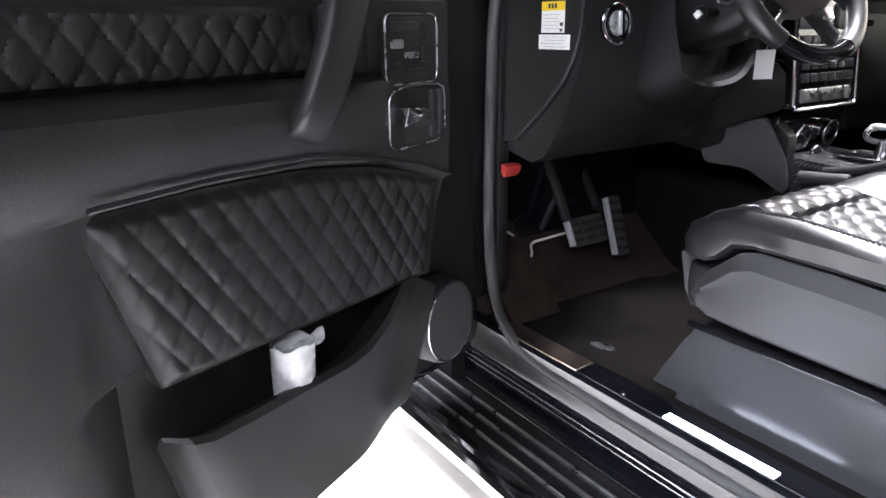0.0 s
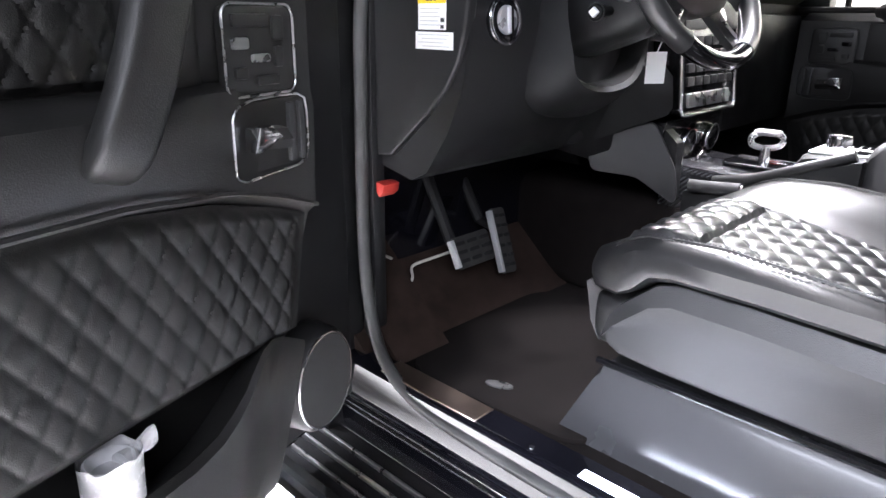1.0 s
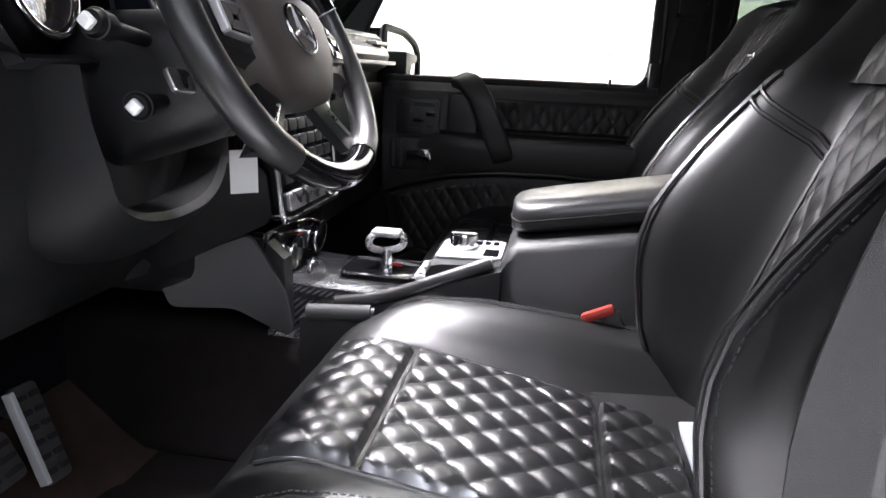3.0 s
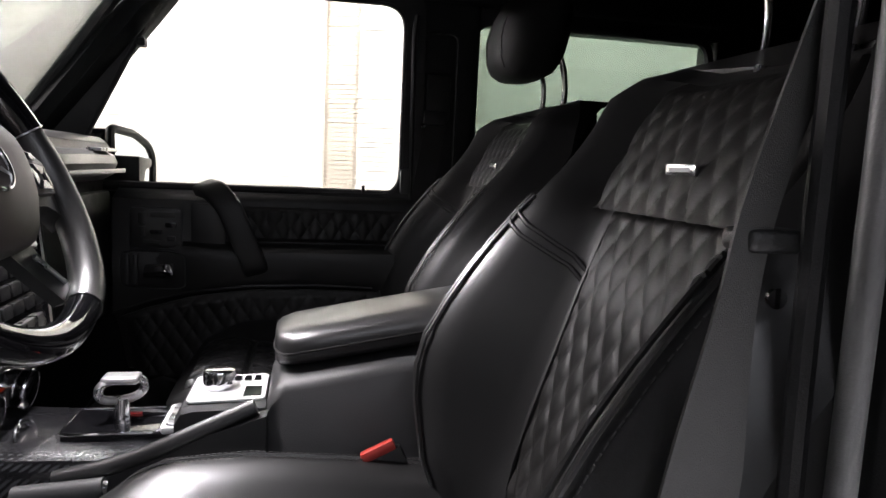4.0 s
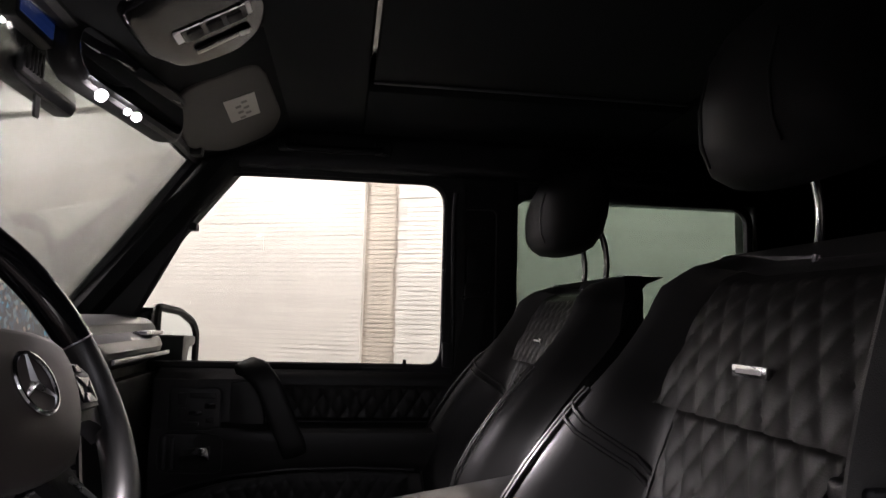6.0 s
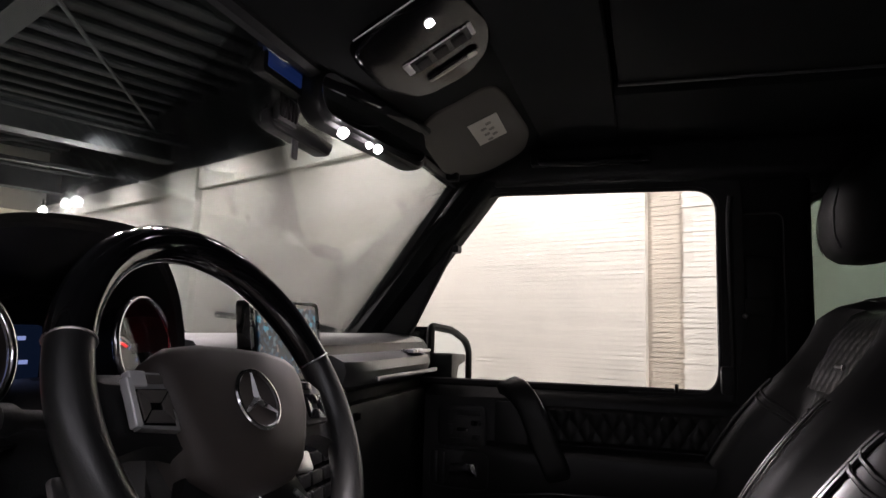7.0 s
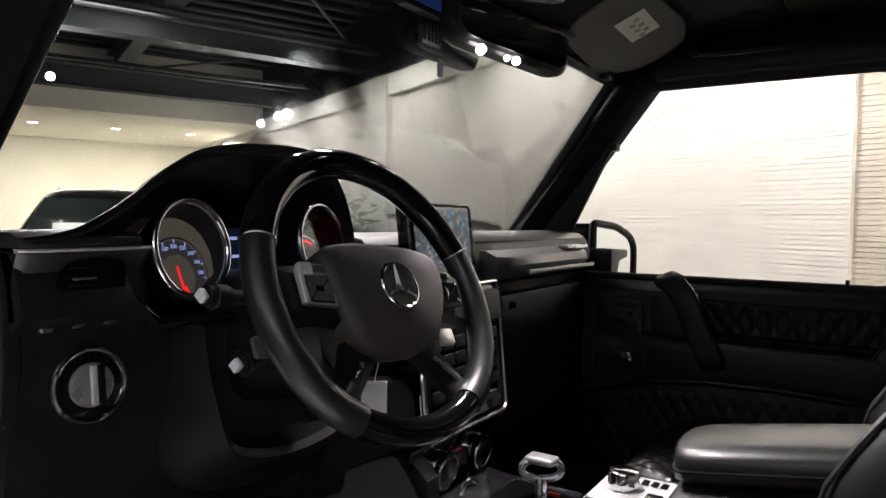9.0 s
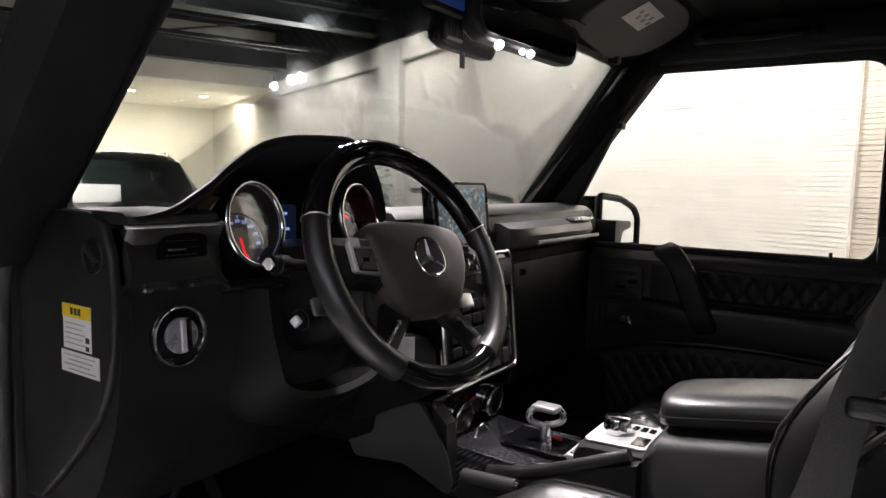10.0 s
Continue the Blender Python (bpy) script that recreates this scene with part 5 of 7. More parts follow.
def dashboard():
    t = thing("dashboard", "black leather-covered dashboard with bright vents and gauges", "dashboard")
    P = lambda name, bm, m, label="", up=None: part(name, bm, m, up or t, label)
    bm = bmesh.new()
    loft(bm, [[Vector((x, y, z)) for y, z in dash_profile(x)] for x in (-0.672, -0.665, -0.575, -0.555, -0.54, -0.4, -0.3, -0.26, -0.22, -0.18, -0.165, -0.15, 0.0, 0.3, 0.665, 0.672)])
    P("dash_body", bm, PLASTIC, "soft black dashboard moulding")
    # end cap facing the door
    capo = [(1.045, 1.06), (1.045, 1.325), (1.02, 1.39), (0.955, 1.427), (0.885, 1.427), (0.85, 1.416), (0.835, 1.38), (0.830, 1.32), (0.836, 1.27), (0.850, 1.225), (0.874, 1.185), (0.912, 1.143), (0.965, 1.095), (1.0, 1.065)]
    bm = bmesh.new()
    prism(bm, capo, -0.682, -0.66, lambda p, d, q: Vector((d, p, q)), 0.006, 3)
    cap = P("end_cap", bm, PLASTIC, "black plastic dash end cap")
    bm = bmesh.new()
    loft(bm, [ring_of((-0.6825 + h, 0.868, 1.379), (0, 1, 0), (0, 0, 1), r, 28) for r, h in ((0.021, 0.0), (0.0195, -0.0016), (0.018, 0.0), (0.0175, 0.002))])
    lk = P("lock_cover", bm, PILLAR, "round dark cover on the end cap", cap)
    bm = bmesh.new()
    tube(bm, [(-0.6832, 0.880, 1.388), (-0.6832, 0.857, 1.371)], 0.0035, 8)
    P("cover_slot", bm, SATIN, "", lk)
    # labels on the cap
    sx = -0.6838
    def stick(name, y0, z0, y1, z1, lift, m, text=""):
        P(name, new_box((sx - lift, y0 - 0.020, z0 + 0.003), (sx - lift + 0.001, y1 - 0.020, z1 + 0.003)), m, text, cap)
    stick("label", 0.893, 1.266, 0.951, 1.318, 0.0, PAPER, "white instruction label")
    stick("label_band", 0.893, 1.303, 0.951, 1.318, 0.0008, YELLOW, "yellow warning band")
    stick("label", 0.878, 1.238, 0.957, 1.263, 0.0, PAPER, "white type label")
    for k in range(5):
        stick("print_line", 0.904 + 0.005 * (k % 2), 1.2955 - 0.0058 * k, 0.946, 1.2965 - 0.0058 * k, 0.0008, INK)
    for k in range(4):
        stick("print_line", 0.885 + 0.006 * (k % 3), 1.2585 - 0.0055 * k, 0.950 - 0.008 * (k % 2), 1.2593 - 0.0055 * k, 0.0008, INK)
    stick("picture_mark", 0.896, 1.277, 0.903, 1.283, 0.0008, DARKINK)
    stick("picture_mark", 0.897, 1.268, 0.903, 1.273, 0.0008, DARKINK)
    for k in range(3):
        stick("warning_mark", 0.912 + 0.008 * k, 1.3065, 0.917 + 0.008 * k, 1.3145, 0.0014, DARKINK)
    # sculpted vent corner with a bright line along its top
    xs = [(-0.672, 0.006), (-0.664, 0.0), (-0.62, 0.0), (-0.58, 0.002), (-0.556, 0.007), (-0.540, 0.016), (-0.528, 0.030)]
    bm = bmesh.new()
    loft(bm, [[Vector((x, y + k, z)) for y, z in ((0.850, 1.350), (0.822, 1.349), (0.816, 1.354), (0.821, 1.370), (0.822, 1.390), (0.815, 1.404), (0.812, 1.410), (0.850, 1.410))] for x, k in xs])
    P("vent_surround", bm, SATIN, "satin dark sculpted vent surround")
    bm = bmesh.new()
    loft(bm, [[Vector((x, y + k, z)) for y, z in ((0.816, 1.4105), (0.8095, 1.411), (0.8088, 1.4128), (0.811, 1.414), (0.818, 1.414))] for x, k in xs])
    P("trim_line", bm, SILVER_PLATE, "thin bright trim line")
    bm = bmesh.new()
    loft(bm, [[Vector((x, y + k, z)) for y, z in ((0.822, 1.4145), (0.812, 1.4145), (0.809, 1.418), (0.812, 1.424), (0.822, 1.428), (0.95, 1.428), (0.95, 1.4145))] for x, k in xs[:5]])
    P("top_pad", bm, HOOD, "leather-covered top edge of the dash")
    # side vent
    bm = bmesh.new()
    prism(bm, smooth_corner([(-0.600, 1.404), (-0.628, 1.402), (-0.641, 1.384), (-0.640, 1.362), (-0.60, 1.360), (-0.576, 1.362), (-0.574, 1.401), (-0.600, 1.404)], 0.008, 4)[:-1], 0.8135, 0.83, lambda p, d, q: Vector((p, d, q)), 0.002)
    # flat plate; its near-black colour stands for the shade inside a recess
    vent = P("side_vent", bm, surface("vent_depth_black", (0.0022, 0.0022, 0.0023), 0.9, spec=0.05), "air vent plate, shade of its depth in the near-black colour")
    for k in range(4):
        P("slat", new_box((-0.630, 0.8128, 1.371 + 0.008 * k), (-0.590, 0.8145, 1.3722 + 0.008 * k), 0.0004, 1), PILLAR, "", vent)
    P("vent_tab", new_box((-0.628, 0.8095, 1.385), (-0.606, 0.8125, 1.3868), 0.0006, 1), ALU, "small bright vent tab", vent)
    for k in range(3):
        P("button", new_box((-0.650 + 0.030 * k, 0.824, 1.338), (-0.637 + 0.030 * k, 0.834, 1.344), 0.002, 1), ALU if k == 0 else PLASTIC_GREY)
    # light switch
    c, ax = Vector((-0.605, 0.834, 1.283)), Vector((0, -1, 0.08)).normalized()
    u, v = Vector((1, 0, 0)), ax.cross(Vector((1, 0, 0)))
    bm = bmesh.new()
    disc(bm, c, ax, 0.034, 0.010, 40, 0.004)
    sw = P("light_switch", bm, GLOSS, "round rotary light switch in a bright ring")
    bm = bmesh.new()
    tube(bm, ring_of(c + ax * 0.009, u, v, 0.034, 40), 0.003, 8, True)
    P("switch_ring", bm, CHROME, "bright ring", sw)
    bm = bmesh.new()
    disc(bm, c + ax * 0.006, ax, 0.021, 0.009, 32, 0.002)
    kn = P("knob", bm, SILVER_PAINT, "silver ribbed knob", sw)
    bm = bmesh.new()
    prism(bm, rounded(-0.0030, -0.019, 0.0030, 0.019, 0.002), 0.010, 0.0185, lambda p, d, q: c + u * p + ax * d + v * q, 0.002)
    P("grip", bm, SILVER_PLATE, "bright grip bar", sw)
    bm = bmesh.new()
    prism(bm, rounded(0.0036, -0.0185, 0.0115, 0.0185, 0.002), 0.010, 0.0160, lambda p, d, q: c + u * p + ax * d + v * q, 0.001)
    P("grip_side_bar", bm, GLOSS, "black bar beside the grip", sw)
    # binnacle hood
    outer = smooth_path([(-0.672, 0, 1.424), (-0.647, 0, 1.427), (-0.623, 0, 1.434), (-0.600, 0, 1.447), (-0.576, 0, 1.464), (-0.551, 0, 1.486), (-0.51, 0, 1.511), (-0.465, 0, 1.523), (-0.409, 0, 1.528), (-0.330, 0, 1.528), (-0.270, 0, 1.514), (-0.236, 0, 1.475), (-0.219, 0, 1.43), (-0.215, 0, 1.405)], 4)
    rings = []
    n = len(outer)
    for y, k, lift in ((0.800, 0.985, -0.002), (0.796, 1.0, 0.0), (0.812, 0.97, 0.0), (0.84, 0.89, -0.001), (0.88, 0.77, -0.006), (0.92, 0.64, -0.014), (0.97, 0.5, -0.03), (1.02, 0.36, -0.05)):
        cx = -0.42
        w = lambda x: k if x < cx else 1 - (1 - k) * 0.3
        o = [Vector((cx + (p.x - cx) * w(p.x), y + 0.036 * sstep(-0.37, -0.25, p.x) + 0.012 * sstep(1.5, 1.42, p.z) * (1 if y < 0.84 and p.x < cx else 0), max(1.39, 1.40 + (p.z - 1.40) * k + lift))) for p in outer]
        i = [Vector((cx + (p.x - cx) * w(p.x) * 0.972, q.y, max(1.385, 1.40 + (p.z - 1.40) * k * 0.962 + lift - 0.003))) for p, q in zip(outer, o)]
        rings.append(o + i[::-1])
    bm = bmesh.new()
    loft(bm, rings)
    P("binnacle_hood", bm, HOOD, "black leather hood over the gauges")
    bm = bmesh.new()
    prism(bm, [(-0.50, 1.30)] + [(-0.42 + (p.x + 0.42) * (0.60 if p.x < -0.42 else 0.86), 1.40 + (p.z - 1.40) * 0.60 - 0.014) for p in outer if p.x > -0.57] + [(-0.275, 1.30)], 0.925, 0.935, lambda p, d, q: Vector((p, d, q)))
    cl = P("cluster_panel", bm, GLOSS, "dark gauge cluster panel")
    for cx, label in ((-0.481, "round speed dial with a chrome ring"), (-0.273, "round rev counter with a chrome ring")):
        gauge(cl, Vector((cx, 0.838, 1.409)), label)
    bm = new_box((-0.410, 0.895, 1.335), (-0.352, 0.905, 1.430), 0.006, 2)
    P("info_display", bm, DISPLAY, "dark blue lit driver display", cl)
    for k, (w, zz) in enumerate(((0.03, 1.352), (0.05, 1.372), (0.04, 1.392), (0.035, 1.415))):
        P("display_line", new_box((-0.405, 0.8935, zz), (-0.405 + w * 0.9, 0.8945, zz + 0.004)), BLUEGLOW, "", cl)
    # separate top plate, lightened for the light that falls on it
    bm = bmesh.new()
    loft(bm, [[Vector((x, y, z + 0.0025)) for y, z in ((1.10, 1.398), (0.98, 1.406), (0.912, 1.417), (0.892, 1.420), (0.836, 1.412), (0.826, 1.402), (0.840, 1.399), (0.95, 1.396))] for x in (-0.196, -0.192, 0.2, 0.652, 0.656)])
    P("top_cover", bm, DASH_TOP, "leather top of the dash, lightened to look lit")
    # front edge below the windscreen on the passenger side: long tray with a bar
    bm = bmesh.new()
    rings = []
    for x, k in ((0.118, 0.0), (0.128, 0.7), (0.15, 1.0), (0.30, 1.0), (0.48, 1.0), (0.56, 0.8), (0.60, 0.45), (0.612, 0.1)):
        rings.append([Vector((x, 0.84 - (0.84 - y) * (0.25 + 0.75 * k), z)) for y, z in ((0.86, 1.388), (0.80, 1.388), (0.772, 1.378), (0.765, 1.362), (0.775, 1.338), (0.80, 1.326), (0.86, 1.326))])
    loft(bm, rings)
    gh = P("grab_bar", bm, DASH_TOP, "padded grab bar across the passenger dash")
    P("grab_strip", new_box((0.22, 0.7625, 1.342), (0.57, 0.768, 1.351), 0.002, 2), SILVER_PAINT, "bright metal strip", gh)
    P("grab_tip", new_box((0.43, 0.772, 1.385), (0.55, 0.800, 1.392), 0.003, 2), ALU, "bright metal tip", gh)
    bm = new_box((0.20, 0.81, 1.03), (0.64, 0.838, 1.30), 0.01, 2)
    gb = P("glove_box", bm, PLASTIC, "closed black glove box")
    P("glove_lock", new_box((0.225, 0.805, 1.27), (0.25, 0.812, 1.285), 0.002, 1), GLOSS, "", gb)
    # upright map screen
    f = lambda p, d, q: Vector((p - 0.0 + d * 0.12, 0.795 + d + (q - 1.36) * 0.12, q))
    bm = bmesh.new()
    prism(bm, rounded(-0.128, 1.352, 0.056, 1.468, 0.010), -0.004, 0.022, f, 0.004)
    sc = P("screen", bm, GLOSS, "upright tablet-like screen, switched on")
    bm = bmesh.new()
    prism(bm, rounded(-0.115, 1.368, 0.043, 1.460, 0.002), -0.0065, -0.0045, f)
    P("screen_glass", bm, NAV, "lit map picture", sc)
    bm = bmesh.new()
    tube(bm, [f(p, -0.004, q) for p, q in rounded(-0.128, 1.352, 0.056, 1.468, 0.010)], 0.0022, 6, True)
    P("screen_rim", bm, ALU, "thin silver rim", sc)
    # centre stack with its bright frame
    g = lambda p, d, q: Vector((p, 0.785 + d + (1.33 - q) * -0.10, q))
    bm = bmesh.new()
    prism(bm, rounded(-0.128, 1.105, 0.128, 1.335, 0.014), 0.0, 0.06, g, 0.004)
    st = P("audio_panel", bm, GLOSS, "gloss black audio panel")
    bm = bmesh.new()
    tube(bm, [g(p, -0.002, q) for p, q in rounded(-0.128, 1.105, 0.128, 1.335, 0.014)], 0.0045, 8, True)
    P("stack_frame", bm, CHROME, "bright frame", st)
    for r in range(4):
        for k in range(6):
            bm = bmesh.new()
            p0, q0 = -0.105 + 0.036 * k, 1.16 + 0.026 * r
            prism(bm, rounded(p0, q0, p0 + 0.030, q0 + 0.018, 0.003, 3), -0.005, 0.002, g, 0.0015)
            P("button", bm, PILLAR, "", st)
    bm = bmesh.new()
    prism(bm, rounded(-0.10, 1.118, 0.10, 1.146, 0.004), -0.006, 0.002, g, 0.002)
    P("disc_slot", bm, ALU, "bright lower bar of the audio panel", st)
    for cx in (-0.075, 0.075):
        bm = bmesh.new()
        prism(bm, rounded(cx - 0.048, 1.268, cx + 0.048, 1.322, 0.008), -0.006, 0.002, g, 0.003)
        vt = P("centre_vent", bm, PLASTIC, "", st)
    # climate panel
    h = lambda p, d, q: Vector((p, 0.792 + d + (q - 1.045) * -0.15, q))
    bm = bmesh.new()
    prism(bm, rounded(-0.136, 1.000, 0.136, 1.092, 0.012), 0.0, 0.08, h, 0.004)
    cp = P("climate_panel", bm, GLOSS, "gloss black climate panel")
    for cx in (-0.056, 0.058):
        c = h(cx, 0, 1.045)
        ax = Vector((0, -1, -0.15)).normalized()
        bm = bmesh.new()
        disc(bm, c, ax, 0.027, 0.026, 36, 0.003)
        kb = P("climate_knob", bm, GLOSS, "round climate knob", cp)
        bm = bmesh.new()
        tube(bm, ring_of(c + ax * 0.023, (1, 0, 0), ax.cross(Vector((1, 0, 0))), 0.0275, 36), 0.0030, 8, True)
        bm2 = bmesh.new()
        disc(bm2, c, ax, 0.0285, 0.012, 36, 0.002)
        P("knob_barrel", bm2, CHROME, "bright barrel", cp)
        P("knob_ring", bm, CHROME, "bright ring", cp)
    for k in range(5):
        P("climate_button", new_box((-0.022 + 0.0095 * k, 0.782, 1.03), (-0.015 + 0.0095 * k, 0.792, 1.055), 0.001, 1), PLASTIC_GREY, "", cp)
    P("warning_lamp", new_box((-0.010, 0.7795, 1.060), (0.002, 0.7835, 1.0625)), glow("dim_amber_light", (0.8, 0.06, 0.01), 0.05), "dim red lit marks", cp)
    # cheek between the driver footwell and the climate panel, turned towards the driver
    ca, cd = Vector((-0.209, 0.929, 0)), Vector((0.397, -0.918, 0))
    cn = Vector((-0.918, -0.397, 0))
    cheek = lambda p, d, q: ca + cd * p + cn * d + Vector((0, 0, q))
    bm = bmesh.new()
    prism(bm, smooth_corner([(0.03, 1.055), (0.0, 1.046), (0.022, 0.982), (0.112, 0.976), (0.150, 0.952), (0.192, 0.926), (0.200, 0.940), (0.190, 1.000), (0.158, 1.060), (0.138, 1.091), (0.03, 1.055)], 0.012, 4)[:-1], -0.02, 0.0, cheek, 0.004)
    P("console_cheek", bm, PLASTIC_GREY, "anthracite cheek beside the driver footwell")
    bm = bmesh.new()
    prism(bm, [(0.95, 1.04), (0.80, 1.085), (0.760, 1.05), (0.755, 0.935), (0.80, 0.962), (0.92, 0.972)], -0.128, -0.098, lambda p, d, q: Vector((d, p, q)))
    P("console_flank", bm, PLASTIC)
    # lower dash panel between the column and the cheek
    bm = bmesh.new()
    loft(bm, [[Vector((x, y + 0.05, z + 0.02)), Vector((x, y + 0.006, z)), Vector((x, y - 0.006, z + 0.004)), Vector((x, y - 0.016, z + 0.020)), Vector((x, y - 0.03 * k, z + 0.08)), Vector((x, yt, 1.20)), Vector((x, yt + 0.03, 1.205))] for x, y, z, yt, k in ((-0.345, 0.945, 1.046, 0.848, 1.0), (-0.30, 0.938, 1.042, 0.843, 1.0), (-0.235, 0.915, 1.042, 0.838, 1.0), (-0.205, 0.880, 1.056, 0.834, 0.9), (-0.170, 0.835, 1.078, 0.815, 0.6), (-0.137, 0.790, 1.100, 0.80, 0.3))])
    P("lower_dash_panel", bm, PLASTIC, "black lower dash panel beside the column")
    return t


def words(name, text, size, place, u, v, m, parent, label=""):
    """Flat lettering with its middle at place, along u and v."""
    cu = bpy.data.curves.new(name, "FONT")
    cu.body, cu.size, cu.align_x, cu.align_y, cu.extrude = text, size, "CENTER", "CENTER", 0.0002
    cu.materials.append(m)
    ob = new(name, cu)
    ob.parent = parent
    w = Vector(u).cross(Vector(v))
    ob.matrix_local = Matrix.Translation(place) @ Matrix((u, v, w)).transposed().to_4x4()
    if label:
        ob["label"] = label
    return ob


def gauge(parent, c, label):
    """A deep dial: bright ring in front, the face sunk behind and below it."""
    ax = Vector((0.17, -0.97, 0.17)).normalized()
    u = Vector((0.985, 0.17, 0)).normalized()
    v = u.cross(ax) * -1
    if v.z < 0:
        v = -v
    R = 0.0515
    speed = c.x < -0.4
    fc = c + Vector((0.013, 0.046, -0.037))
    fb = fc + v * 0.012
    bm = bmesh.new()
    disc(bm, fb - ax * 0.006, ax, 0.060, 0.006, 48)
    # the speed face glows in place of a reflection, the other is plain black
    d = part("dial", bm, DIALFACE if speed else surface("black_dial_face", (0.02, 0.02, 0.02), 0.45, vary=0.1), parent, label)
    bm = bmesh.new()
    tube(bm, ring_of(c, u, v, R + 0.003, 56), 0.0045, 10, True)
    part("dial_ring", bm, CHROME, d, "bright chrome ring")
    bm = bmesh.new()
    loft(bm, [ring_of(c.lerp(fb, k) + ax * 0.001, u, v, R + (0.059 - R) * k + e, 48) for k, e in ((0.0, 0.0), (1.0, 0.0), (1.0, 0.004), (0.0, 0.004), (0.0, 0.0))], True, False)
    part("dial_cup", bm, PILLAR, d)
    bm = bmesh.new()
    tube(bm, ring_of(fc + ax * 0.001, u, v, 0.0475, 40, -60, 130), 0.0012, 6)
    part("scale_arc", bm, SILVER_PAINT, d)
    if speed:
        bm = bmesh.new()
        loft(bm, [ring_of(fc + ax * 0.0002, u, v, r, 48) for r in (0.0445, 0.028)], True, False)
        part("numeral_band", bm, DIALBAND, d, "dark band behind the numbers")
        for k, text in enumerate(("180", "200", "220", "240", "260", "280")):
            a = radians(112 - k * 21)
            words("dial_number", text, 0.0068, fc + ax * 0.001 + (u * math.cos(a) + v * math.sin(a)) * 0.0375, u, v, BLUEGLOW, d)
        words("dial_number", "km/h", 0.005, fc + ax * 0.001 + u * 0.037 - v * 0.017, u, v, BLUEGLOW, d)
    for k in range(9):
        a = radians(112 - k * 23) if speed else radians(150 - k * 25)
        q = u * math.cos(a) + v * math.sin(a)
        s2 = ax.cross(q)
        p = fc + ax * 0.0005 + q * 0.0435
        bm = bmesh.new()
        prism(bm, [(-0.002, -0.0006), (0.002, -0.0006), (0.002, 0.0006), (-0.002, 0.0006)], 0, 0.0006, lambda x, y, z: p + q * x + ax * y + s2 * z)
        part("dial_mark", bm, BLUEGLOW, d)
    for a, r0, r in ((103, -0.024, 0.014), (-62, 0.012, 0.026)) if speed else ((168, 0.012, 0.030), (228, 0.01, 0.03)):
        a = radians(a)
        q = (u * math.cos(a) + v * math.sin(a))
        s = ax.cross(q)
        w = 0.0011
        bm = bmesh.new()
        loft(bm, [[fc + ax * h + q * r0 + s * w, fc + ax * h + q * r0 - s * w, fc + ax * h + q * r - s * w * 0.6, fc + ax * h + q * r + s * w * 0.6] for h in (0.004, 0.006)])
        part("needle", bm, REDGLOW, d, "red lit needle")
    if not speed:
        bm = bmesh.new()
        tube(bm, ring_of(fc + ax * 0.002, u, v, 0.040, 16, 60, 150), 0.0016, 6)
        part("red_zone", bm, REDGLOW, d, "red lit arc")
    bm = bmesh.new()
    disc(bm, c.lerp(fc, 0.25), ax, R - 0.001, 0.0012, 40)
    g = part("dial_glass", bm, DIALGLASS, d)
    g.visible_shadow = False


dashboard()


